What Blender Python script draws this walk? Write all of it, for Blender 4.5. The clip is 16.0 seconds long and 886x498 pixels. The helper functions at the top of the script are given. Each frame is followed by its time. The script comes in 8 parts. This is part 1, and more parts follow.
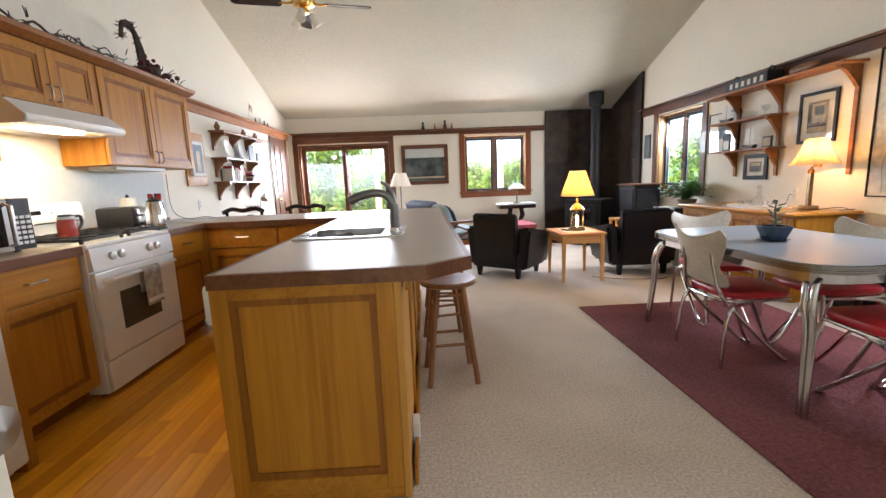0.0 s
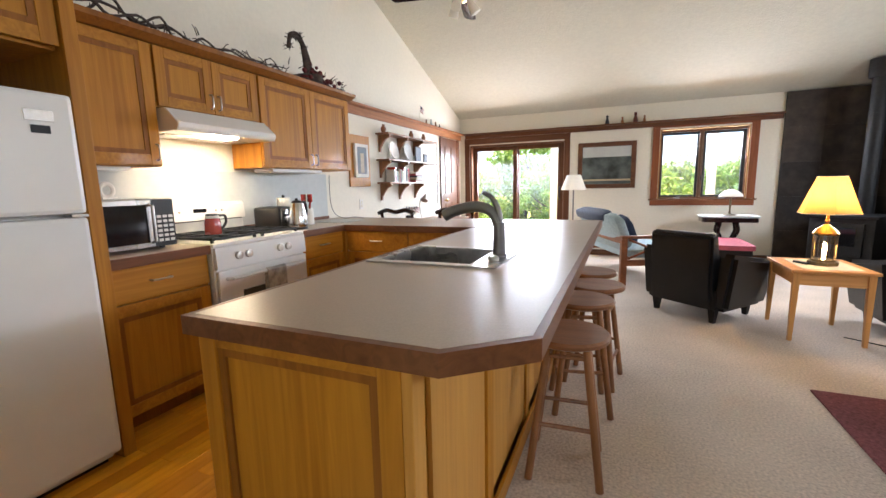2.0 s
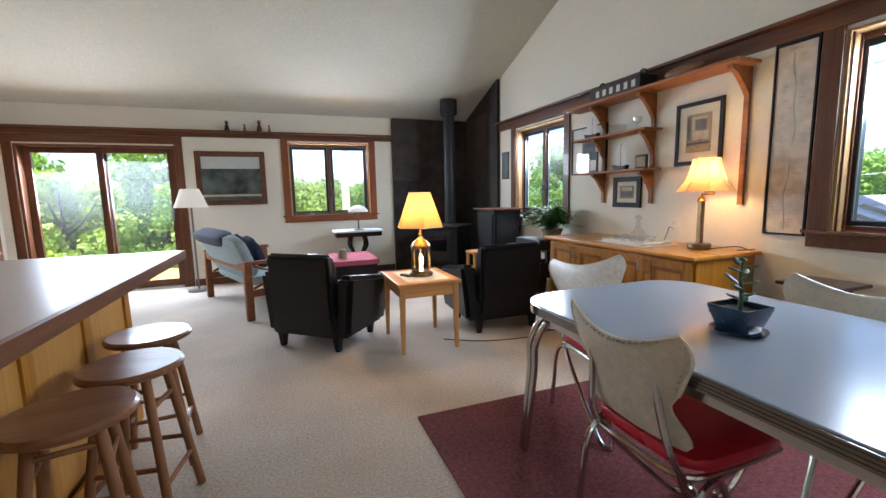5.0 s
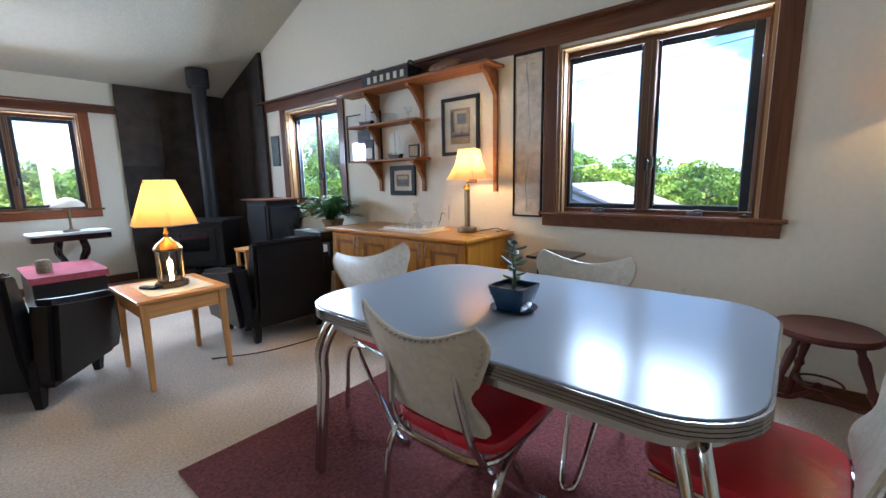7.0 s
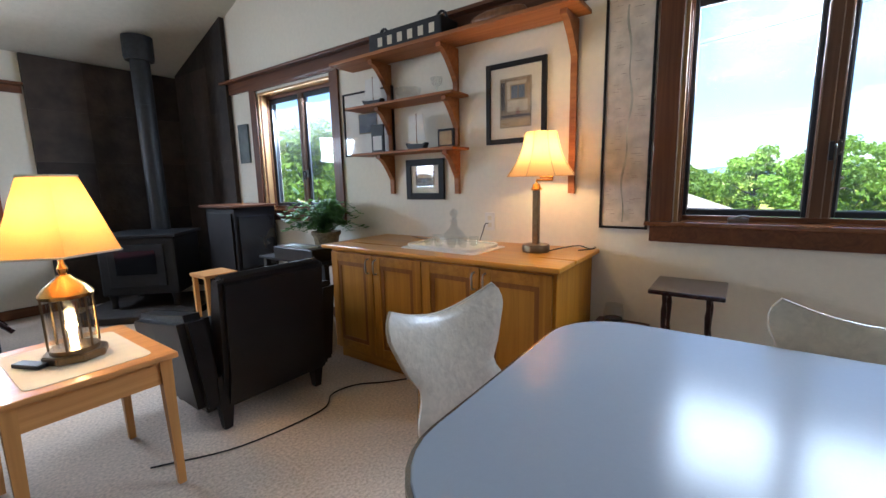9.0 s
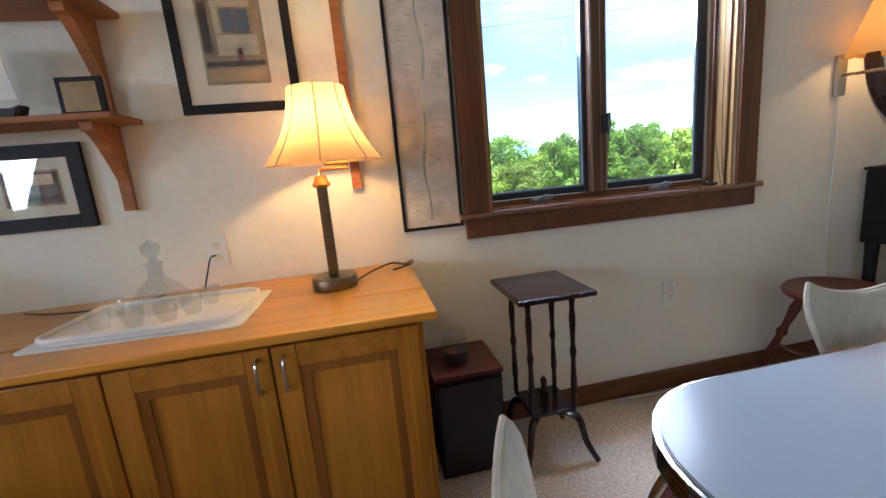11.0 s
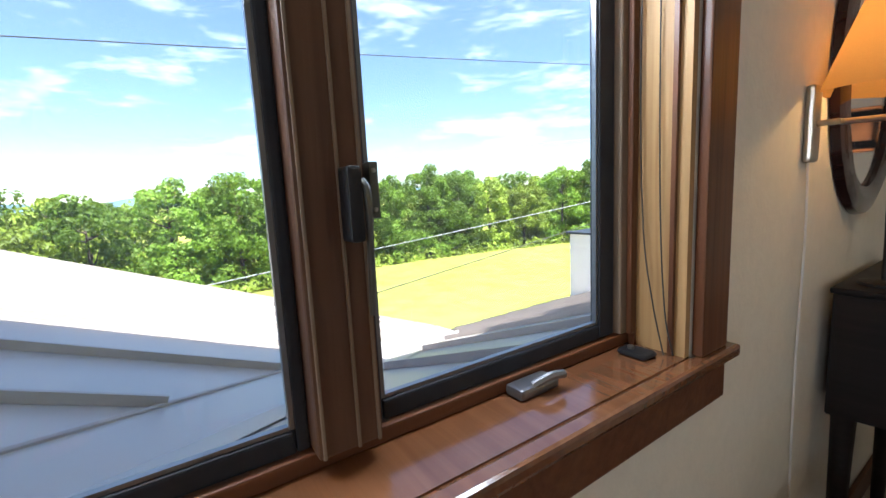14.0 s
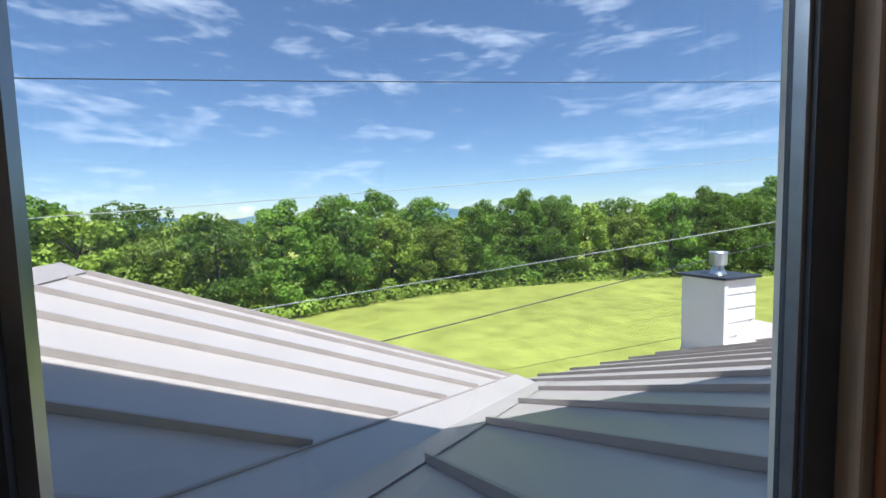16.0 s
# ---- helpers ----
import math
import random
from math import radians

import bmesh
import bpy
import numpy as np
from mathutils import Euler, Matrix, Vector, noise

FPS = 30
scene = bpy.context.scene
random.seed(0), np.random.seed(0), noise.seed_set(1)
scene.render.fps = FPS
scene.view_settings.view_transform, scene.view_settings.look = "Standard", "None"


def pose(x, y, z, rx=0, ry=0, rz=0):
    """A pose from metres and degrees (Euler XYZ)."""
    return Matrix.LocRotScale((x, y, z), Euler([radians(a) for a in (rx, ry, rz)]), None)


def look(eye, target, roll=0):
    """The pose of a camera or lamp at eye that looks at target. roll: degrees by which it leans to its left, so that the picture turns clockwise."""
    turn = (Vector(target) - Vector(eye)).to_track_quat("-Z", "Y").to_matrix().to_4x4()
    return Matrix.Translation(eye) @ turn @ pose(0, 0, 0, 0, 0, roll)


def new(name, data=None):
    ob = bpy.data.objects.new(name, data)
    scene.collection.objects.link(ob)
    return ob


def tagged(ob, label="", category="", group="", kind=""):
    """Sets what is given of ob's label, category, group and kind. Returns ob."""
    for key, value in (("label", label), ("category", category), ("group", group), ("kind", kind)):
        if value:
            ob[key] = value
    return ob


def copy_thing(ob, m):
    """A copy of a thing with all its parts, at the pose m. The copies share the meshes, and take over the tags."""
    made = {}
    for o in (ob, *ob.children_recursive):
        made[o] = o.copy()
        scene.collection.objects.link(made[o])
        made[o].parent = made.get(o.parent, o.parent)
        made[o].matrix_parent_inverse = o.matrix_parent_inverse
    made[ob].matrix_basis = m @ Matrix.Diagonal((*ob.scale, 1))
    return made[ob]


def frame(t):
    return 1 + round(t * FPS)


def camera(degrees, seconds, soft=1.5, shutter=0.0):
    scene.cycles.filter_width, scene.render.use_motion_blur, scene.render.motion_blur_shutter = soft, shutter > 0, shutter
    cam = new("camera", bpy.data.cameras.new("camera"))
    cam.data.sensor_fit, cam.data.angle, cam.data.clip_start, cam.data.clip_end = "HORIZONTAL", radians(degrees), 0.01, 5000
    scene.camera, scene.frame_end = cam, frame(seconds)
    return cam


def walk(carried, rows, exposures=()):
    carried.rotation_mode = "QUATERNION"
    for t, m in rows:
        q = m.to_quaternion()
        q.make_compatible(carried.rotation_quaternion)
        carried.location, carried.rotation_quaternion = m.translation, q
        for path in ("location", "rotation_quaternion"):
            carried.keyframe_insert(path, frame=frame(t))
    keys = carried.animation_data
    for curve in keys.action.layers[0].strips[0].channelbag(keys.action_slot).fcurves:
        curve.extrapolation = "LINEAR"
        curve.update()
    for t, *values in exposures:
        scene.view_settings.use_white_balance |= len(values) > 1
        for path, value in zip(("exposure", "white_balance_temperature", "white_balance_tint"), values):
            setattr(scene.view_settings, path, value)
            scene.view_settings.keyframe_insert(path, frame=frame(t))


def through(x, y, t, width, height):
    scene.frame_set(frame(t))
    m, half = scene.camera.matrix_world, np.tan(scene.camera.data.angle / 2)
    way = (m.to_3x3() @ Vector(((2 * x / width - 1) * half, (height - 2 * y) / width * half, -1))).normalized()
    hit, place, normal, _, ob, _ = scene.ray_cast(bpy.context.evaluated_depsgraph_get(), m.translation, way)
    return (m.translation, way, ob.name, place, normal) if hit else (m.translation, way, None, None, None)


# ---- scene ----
cam = camera(93.5, 16.0)
PATH = [
    (0, (0.671, 0.885, 1.188), (0.751, 2.858, 0.866), -2.3),
    (0.5, (0.745, 1.106, 1.201), (0.569, 3.075, 0.892), -1.9),
    (1, (0.873, 1.278, 1.209), (0.453, 3.209, 0.903), -1.2),
    (1.5, (0.928, 1.484, 1.212), (0.288, 3.356, 0.914), -1.1),
    (2, (0.974, 1.559, 1.227), (0.196, 3.377, 0.928), -1.2),
    (2.5, (1.012, 1.587, 1.229), (0.22, 3.398, 0.93), -1.6),
    (3, (1.107, 1.634, 1.232), (0.428, 3.491, 0.928), -1.5),
    (3.5, (1.183, 1.726, 1.225), (0.714, 3.648, 0.933), -1.4),
    (4, (1.234, 1.97, 1.219), (1.08, 3.945, 0.946), -1.1),
    (4.5, (1.301, 2.207, 1.22), (1.561, 4.172, 0.952), -0.9),
    (5, (1.434, 2.408, 1.214), (2.121, 4.269, 0.957), -1.2),
    (5.2, (1.478, 2.426, 1.21), (2.327, 4.218, 0.949), -1.3),
    (7.5, (1.605, 2.751, 1.203), (3.134, 3.997, 0.869), -1.1),
    (8, (1.717, 3.059, 1.199), (3.187, 4.376, 0.875), -0.8),
    (10.3, (2.503, 4.237, 1.167), (4.438, 4.559, 0.78), -3.8),
    (10.5, (2.571, 4.332, 1.192), (4.525, 4.451, 0.78), -4.2),
    (11, (2.761, 4.412, 1.16), (4.69, 4.058, 0.769), -5.2),
    (11.5, (3.051, 4.425, 1.213), (4.853, 3.653, 0.817), -5.2),
    (12, (3.327, 4.362, 1.221), (4.955, 3.269, 0.83), -5.1),
    (12.5, (3.531, 4.228, 1.233), (5.038, 2.964, 0.865), -4.8),
    (13, (3.683, 3.965, 1.253), (5.178, 2.675, 0.935), -4.7),
    (13.5, (3.865, 3.723, 1.256), (5.397, 2.473, 0.957), -3.4),
    (14, (4.036, 3.51, 1.284), (5.684, 2.41, 1.013), -2.9),
    (14.5, (4.135, 3.314, 1.335), (5.892, 2.39, 1.095), -3.1),
    (14.8, (4.19, 3.25, 1.343), (6.002, 2.431, 1.124), -2.5),
    (15, (4.238, 3.226, 1.344), (6.078, 2.469, 1.142), -2.3),
    (15.5, (4.317, 3.222, 1.352), (6.186, 2.531, 1.187), -1.8),
    (16, (4.328, 3.203, 1.359), (6.188, 2.482, 1.216), -1.4),
]
walk(cam, [(t, look(eye, target, roll)) for t, eye, target, roll in PATH],
     exposures=[(0, 3.2, 6150, 16), (2.5, 3.2, 6150, 16), (3.5, 3.22, 6050, 15), (5, 2.78, 5600, 12), (7.5, 2.72, 5150, 10), (8, 2.57, 5400, 11), (10.5, 2.66, 5450, 12), (11, 2.66, 5400, 12),
                (12, 2.78, 5100, 10), (12.7, 3.02, 4900, 10), (13.5, 2.65, 5950, 13), (14.2, 2.30, 6000, 12), (15, 1.70, 5650, 10), (15.5, 1.48, 5600, 10), (16, 1.18, 5650, 11)])

# ---- world, sun, exposure ----
world = bpy.data.worlds.new("world")
scene.world = world
world.use_nodes = True
wn, wl = world.node_tree.nodes, world.node_tree.links
wn.clear()
w_out = wn.new("ShaderNodeOutputWorld")
w_bg = wn.new("ShaderNodeBackground")
w_bg.inputs["Strength"].default_value = 0.06
w_sky = wn.new("ShaderNodeTexSky")
w_sky.sky_type = "NISHITA"
w_sky.sun_disc = False
SUN_EL, SUN_AZ = 69.0, 265.0          # degrees; azimuth clockwise from +y
w_sky.sun_elevation = radians(SUN_EL)
w_sky.sun_rotation = radians(SUN_AZ)
w_sky.altitude = 500
w_sky.air_density, w_sky.dust_density, w_sky.ozone_density = 1.0, 0.12, 3.6
# thin streaks of high cloud
w_co = wn.new("ShaderNodeTexCoord")
w_map = wn.new("ShaderNodeMapping")
w_map.inputs["Rotation"].default_value = (radians(8), radians(-10), radians(35))
w_map.inputs["Scale"].default_value = (1.2, 3.2, 12.0)
w_noise = wn.new("ShaderNodeTexNoise")
w_noise.inputs["Scale"].default_value = 1.75
w_noise.inputs["Detail"].default_value = 9
w_noise.inputs["Roughness"].default_value = 0.64
w_noise.inputs["Distortion"].default_value = 0.22
w_ramp = wn.new("ShaderNodeValToRGB")
w_ramp.color_ramp.elements[0].position, w_ramp.color_ramp.elements[1].position = 0.525, 0.90
w_mix = wn.new("ShaderNodeMix")
w_mix.data_type = "RGBA"
w_mix.inputs["B"].default_value = (9.5, 10.0, 10.6, 1)
wl.new(w_co.outputs["Generated"], w_map.inputs["Vector"])
wl.new(w_map.outputs["Vector"], w_noise.inputs["Vector"])
wl.new(w_noise.outputs["Fac"], w_ramp.inputs["Fac"])
wl.new(w_ramp.outputs["Color"], w_mix.inputs["Factor"])
wl.new(w_sky.outputs["Color"], w_mix.inputs["A"])
wl.new(w_mix.outputs["Result"], w_bg.inputs["Color"])
wl.new(w_bg.outputs["Background"], w_out.inputs["Surface"])

sun = new("sun", bpy.data.lights.new("sun", "SUN"))
sun.data.energy, sun.data.angle, sun.data.color = 4.4, radians(0.5), (1.0, 0.95, 0.88)
az, el = radians(SUN_AZ), radians(SUN_EL)
sun_from = Vector((math.sin(az) * math.cos(el), math.cos(az) * math.cos(el), math.sin(el)))
sun.matrix_world = look(sun_from * 50, (0, 0, 0))


def bulb(x, y, z, watts, radius=0.03, color=(1.0, 0.60, 0.21)):
    lamp = new("bulb_light", bpy.data.lights.new("bulb_light", "POINT"))
    lamp.data.energy, lamp.data.shadow_soft_size, lamp.data.color = watts, radius, color
    lamp.location = (x, y, z)
    return lamp


def sky_lamp(m, w, h, watts):
    """An added lamp for the sky's light in an opening, mostly a window's upper part, shining in along local -z."""
    lamp = new("sky_standin_light", bpy.data.lights.new("sky_standin_light", "AREA"))
    lamp.data.shape, lamp.data.size, lamp.data.size_y, lamp.data.energy, lamp.data.color = "RECTANGLE", w, h, watts, (0.87, 0.94, 1.0)
    lamp.matrix_world = m


sky_lamp(look((4.60, 3.32, 1.83), (0, 4.0, 0.8)), 1.08, 0.42, 9)
# extra lamp behind the start, added to brighten the carpet; no known source
sky_lamp(look((0.7, -0.64, 1.05), (0.7, 5.0, 0.6)), 1.0, 1.9, 1.5)
sky_lamp(look((4.59, 6.95, 1.80), (0, 6.95, -0.9)), 0.95, 0.36, 8)
sky_lamp(look((2.09, 9.29, 1.75), (2.09, 2, -1.8)), 1.05, 0.42, 13)
sky_lamp(look((-0.81, 9.31, 1.45), (-0.81, 1, -2.2)), 1.5, 0.8, 19)


# ---- materials ----
def material(name, color, rough=0.6, metal=0.0, vary=0.12, scale=12.0, stretch=(1, 1, 1), bump=0.0, bump_scale=60.0, coarse=1.6,
             coat=0.0, spread=0.0, spec=0.5, distort=0.0, dark=None, turn=(0, 0, 0)):
    """Colour varied at two scales, with fine relief; spread varies it from piece to piece."""
    m = bpy.data.materials.new(name)
    m.use_nodes = True
    n, l = m.node_tree.nodes, m.node_tree.links
    b = n["Principled BSDF"]
    b.inputs["Roughness"].default_value, b.inputs["Metallic"].default_value = rough, metal
    b.inputs["Coat Weight"].default_value = coat
    b.inputs["Specular IOR Level"].default_value = spec
    co = n.new("ShaderNodeTexCoord")
    mp = n.new("ShaderNodeMapping")
    mp.inputs["Scale"].default_value = stretch
    mp.inputs["Rotation"].default_value = [radians(a) for a in turn]
    l.new(co.outputs["Object"], mp.inputs["Vector"])
    fine = n.new("ShaderNodeTexNoise")
    fine.inputs["Scale"].default_value, fine.inputs["Detail"].default_value = scale, 6
    fine.inputs["Distortion"].default_value = distort
    big = n.new("ShaderNodeTexNoise")
    big.inputs["Scale"].default_value, big.inputs["Detail"].default_value = coarse, 3
    l.new(mp.outputs["Vector"], fine.inputs["Vector"])
    l.new(mp.outputs["Vector"], big.inputs["Vector"])
    add = n.new("ShaderNodeMath")
    add.operation = "MULTIPLY_ADD"
    add.inputs[1].default_value = 0.6
    l.new(fine.outputs["Fac"], add.inputs[0])
    half = n.new("ShaderNodeMath")
    half.operation = "MULTIPLY"
    half.inputs[1].default_value = 0.4
    l.new(big.outputs["Fac"], half.inputs[0])
    l.new(half.outputs[0], add.inputs[2])
    last = add.outputs[0]
    if spread:
        info = n.new("ShaderNodeObjectInfo")
        s = n.new("ShaderNodeMath")
        s.operation = "MULTIPLY_ADD"
        s.inputs[1].default_value, s.inputs[2].default_value = spread, -spread / 2
        l.new(info.outputs["Random"], s.inputs[0])
        t = n.new("ShaderNodeMath")
        l.new(last, t.inputs[0])
        l.new(s.outputs[0], t.inputs[1])
        last = t.outputs[0]
    ramp = n.new("ShaderNodeValToRGB")
    e = ramp.color_ramp.elements
    e[0].position, e[1].position = 0.33, 0.67
    lo = dark if dark else [max(0, c * (1 - vary * 1.6)) for c in color]
    e[0].color, e[1].color = (*lo, 1), (*[min(1, c * (1 + vary)) for c in color], 1)
    l.new(last, ramp.inputs["Fac"])
    l.new(ramp.outputs["Color"], b.inputs["Base Color"])
    rr = n.new("ShaderNodeMapRange")
    rr.inputs["To Min"].default_value, rr.inputs["To Max"].default_value = max(0.02, rough - 0.08), min(1, rough + 0.1)
    l.new(big.outputs["Fac"], rr.inputs["Value"])
    l.new(rr.outputs["Result"], b.inputs["Roughness"])
    if bump:
        bt = n.new("ShaderNodeTexNoise")
        bt.inputs["Scale"].default_value, bt.inputs["Detail"].default_value = bump_scale, 4
        l.new(mp.outputs["Vector"], bt.inputs["Vector"])
        bp = n.new("ShaderNodeBump")
        bp.inputs["Strength"].default_value, bp.inputs["Distance"].default_value = bump, 0.01
        l.new(bt.outputs["Fac"], bp.inputs["Height"])
        l.new(bp.outputs["Normal"], b.inputs["Normal"])
    return m


def grain(name, light, dark, rough=0.4, along="z", coat=0.0, spread=0.0, scale=7.0, spec=0.28):
    """Wood: growth rings drawn out along one axis."""
    st = {"x": (0.07, 1.6, 1.6), "y": (1.6, 0.07, 1.6), "z": (1.6, 1.6, 0.07)}[along]
    return material(name, light, rough, dark=dark, vary=0.08, scale=scale * 2.2, stretch=st, bump=0.08, bump_scale=60, coarse=scale * 0.6,
                    coat=coat, spread=spread, distort=1.6, spec=spec)


def glass(name, tint=(1, 1, 1), gloss=0.05, veil=0.0):
    """Thin glass; the last share mixes in a pale layer that stands in for glare haze."""
    m = bpy.data.materials.new(name)
    m.use_nodes = True
    n, l = m.node_tree.nodes, m.node_tree.links
    n.remove(n["Principled BSDF"])
    tr, gl, mx = n.new("ShaderNodeBsdfTransparent"), n.new("ShaderNodeBsdfGlossy"), n.new("ShaderNodeMixShader")
    tr.inputs["Color"].default_value = (*tint, 1)
    gl.inputs["Roughness"].default_value = 0.02
    mx.inputs["Fac"].default_value = gloss
    l.new(tr.outputs[0], mx.inputs[1])
    l.new(gl.outputs[0], mx.inputs[2])
    last = mx.outputs[0]
    if veil:
        haze, mf, no, mu = n.new("ShaderNodeBsdfTranslucent"), n.new("ShaderNodeMixShader"), n.new("ShaderNodeTexNoise"), n.new("ShaderNodeMath")
        haze.inputs["Color"].default_value = (0.9, 0.92, 0.93, 1)
        no.inputs["Scale"].default_value, no.inputs["Detail"].default_value = 3.0, 4
        mu.operation = "MULTIPLY"
        mu.inputs[1].default_value = veil * 2
        l.new(no.outputs["Fac"], mu.inputs[0])
        l.new(mu.outputs[0], mf.inputs["Fac"])
        l.new(last, mf.inputs[1])
        l.new(haze.outputs[0], mf.inputs[2])
        last = mf.outputs[0]
    l.new(last, n["Material Output"].inputs["Surface"])
    return m


def cloth_shade(name, color):
    """Lampshade fabric that lets the bulb's light through."""
    m = bpy.data.materials.new(name)
    m.use_nodes = True
    n, l = m.node_tree.nodes, m.node_tree.links
    n.remove(n["Principled BSDF"])
    tr, df, mx = n.new("ShaderNodeBsdfTranslucent"), n.new("ShaderNodeBsdfDiffuse"), n.new("ShaderNodeMixShader")
    no = n.new("ShaderNodeTexNoise")
    no.inputs["Scale"].default_value = 90
    mr = n.new("ShaderNodeMixRGB")
    mr.inputs["Color1"].default_value = (*[c * 0.9 for c in color], 1)
    mr.inputs["Color2"].default_value = (*color, 1)
    l.new(no.outputs["Fac"], mr.inputs["Fac"])
    l.new(mr.outputs["Color"], tr.inputs["Color"])
    l.new(mr.outputs["Color"], df.inputs["Color"])
    mx.inputs["Fac"].default_value = 0.5
    l.new(tr.outputs[0], mx.inputs[1])
    l.new(df.outputs[0], mx.inputs[2])
    l.new(mx.outputs[0], n["Material Output"].inputs["Surface"])
    return m


def glow(name, color, strength):
    m = bpy.data.materials.new(name)
    m.use_nodes = True
    b = m.node_tree.nodes["Principled BSDF"]
    b.inputs["Emission Color"].default_value = (*color, 1)
    b.inputs["Emission Strength"].default_value = strength
    b.inputs["Base Color"].default_value = (*color, 1)
    return m


PAINT = material("wall_paint", (0.745, 0.695, 0.585), 0.75, vary=0.03, scale=30, bump=0.12, bump_scale=90)
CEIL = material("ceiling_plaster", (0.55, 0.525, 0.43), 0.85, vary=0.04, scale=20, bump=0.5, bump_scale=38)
CARPET = material("beige_carpet", (0.62, 0.525, 0.435), 0.98, vary=0.24, scale=80, bump=0.16, bump_scale=240, spec=0.1, coarse=1.1)
RUGM = material("maroon_rug_pile", (0.225, 0.085, 0.087), 0.98, vary=0.3, scale=60, bump=1.0, bump_scale=110, spec=0.05)
OAK = grain("honey_oak", (0.47, 0.205, 0.016), (0.31, 0.115, 0.007), 0.45, "z", coat=0.04)
OAKX = grain("honey_oak_cross", (0.46, 0.20, 0.016), (0.31, 0.115, 0.007), 0.45, "y", coat=0.04)
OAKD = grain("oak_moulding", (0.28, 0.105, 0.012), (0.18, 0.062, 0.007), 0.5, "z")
OAKP = grain("pale_oak_panel", (0.55, 0.28, 0.06), (0.45, 0.21, 0.04), 0.45, "z")
PLANK = grain("kitchen_plank", (0.84, 0.37, 0.014), (0.60, 0.22, 0.007), 0.3, "y", coat=0.2, spread=0.4)
TRIM = grain("stained_trim", (0.15, 0.058, 0.024), (0.075, 0.026, 0.011), 0.42, "y", coat=0.1)
TRIMZ = grain("stained_trim_upright", (0.15, 0.058, 0.024), (0.075, 0.026, 0.011), 0.42, "z", coat=0.1)
TRIMX = grain("stained_trim_cross", (0.15, 0.058, 0.024), (0.075, 0.026, 0.011), 0.42, "x", coat=0.1)
JAMB = grain("jamb_oak", (0.47, 0.29, 0.125), (0.27, 0.15, 0.058), 0.5, "z", scale=9)
# weathered frame stops, and the painted-in light on the mullion's ridges
WEATHER_LIT = grain("weathered_and_lit_wood", (0.24, 0.18, 0.125), (0.15, 0.105, 0.07), 0.5, "z")
MULL = grain("dark_mullion_wood", (0.13, 0.068, 0.04), (0.075, 0.036, 0.02), 0.45, "z", coat=0.1)
SILLW = grain("sill_oak", (0.20, 0.082, 0.034), (0.12, 0.046, 0.019), 0.14, "y", coat=0.7, spec=0.5)
SHELFW = grain("shelf_pine", (0.36, 0.145, 0.05), (0.22, 0.08, 0.024), 0.5, "y")
PINE = grain("table_pine", (0.60, 0.31, 0.10), (0.45, 0.21, 0.065), 0.4, "z")
PINET = grain("table_pine_top", (0.62, 0.32, 0.115), (0.47, 0.21, 0.065), 0.35, "x", coat=0.2)
STOOLW = grain("stool_wood", (0.27, 0.12, 0.05), (0.16, 0.066, 0.027), 0.4, "z", coat=0.15)
STOOLT = grain("stool_seat_wood", (0.26, 0.115, 0.052), (0.16, 0.065, 0.03), 0.32, "x", coat=0.3)
FUTON = grain("sofa_frame_wood", (0.24, 0.085, 0.032), (0.14, 0.045, 0.016), 0.45, "x")
DARKW = grain("dark_mahogany", (0.028, 0.011, 0.010), (0.010, 0.005, 0.005), 0.16, "x", coat=0.3)
BLACKW = grain("blackened_wood", (0.014, 0.010, 0.010), (0.006, 0.005, 0.005), 0.5, "x")
REDW = grain("red_mahogany", (0.11, 0.026, 0.016), (0.06, 0.013, 0.008), 0.33, "z", coat=0.2)
LAMI = material("counter_laminate", (0.38, 0.30, 0.23), 0.33, vary=0.08, scale=160, coarse=3, spec=0.5)
EDGEW = grain("counter_edge_wood", (0.17, 0.065, 0.025), (0.10, 0.035, 0.013), 0.4, "y")
FORMICA = material("table_laminate", (0.30, 0.33, 0.38), 0.2, vary=0.012, scale=220, coarse=60, spec=0.14)
for nd in FORMICA.node_tree.nodes:
    if nd.type == "MAP_RANGE":          # an even polish
        nd.inputs["To Min"].default_value, nd.inputs["To Max"].default_value = 0.19, 0.20
CHROME = material("chrome", (0.62, 0.61, 0.60), 0.14, 1.0, vary=0.05, scale=8)
STEEL = material("brushed_steel", (0.50, 0.48, 0.45), 0.28, 1.0, vary=0.1, scale=40)
NICKEL = material("satin_nickel", (0.50, 0.46, 0.40), 0.3, 1.0, vary=0.08, scale=20)
BRONZE = material("antique_brass", (0.20, 0.145, 0.085), 0.35, 1.0, vary=0.15, scale=30)
BRASS = material("polished_brass", (0.75, 0.46, 0.14), 0.22, 1.0, vary=0.1, scale=20)
WHITE = material("white_enamel", (0.76, 0.74, 0.70), 0.3, vary=0.03, scale=5, coat=0.2)
WHITEP = material("white_plastic", (0.72, 0.70, 0.66), 0.45, vary=0.04, scale=10)
GREYF = material("grey_faucet", (0.20, 0.19, 0.19), 0.3, 0.7, vary=0.08, scale=18)
BLACK = material("black_plastic", (0.012, 0.012, 0.013), 0.32, vary=0.2, scale=12)
IRON = material("black_iron", (0.016, 0.016, 0.018), 0.55, 0.2, vary=0.3, scale=25, bump=0.2)
DGLASS = material("dark_glass", (0.014, 0.014, 0.016), 0.08, vary=0.2, scale=3)
LEATHER = material("black_leather", (0.006, 0.0055, 0.006), 0.34, vary=0.3, scale=9, bump=0.2, bump_scale=120, spec=0.35)
REDV = material("red_vinyl", (0.50, 0.012, 0.026), 0.28, vary=0.15, scale=6, bump=0.12, bump_scale=40)
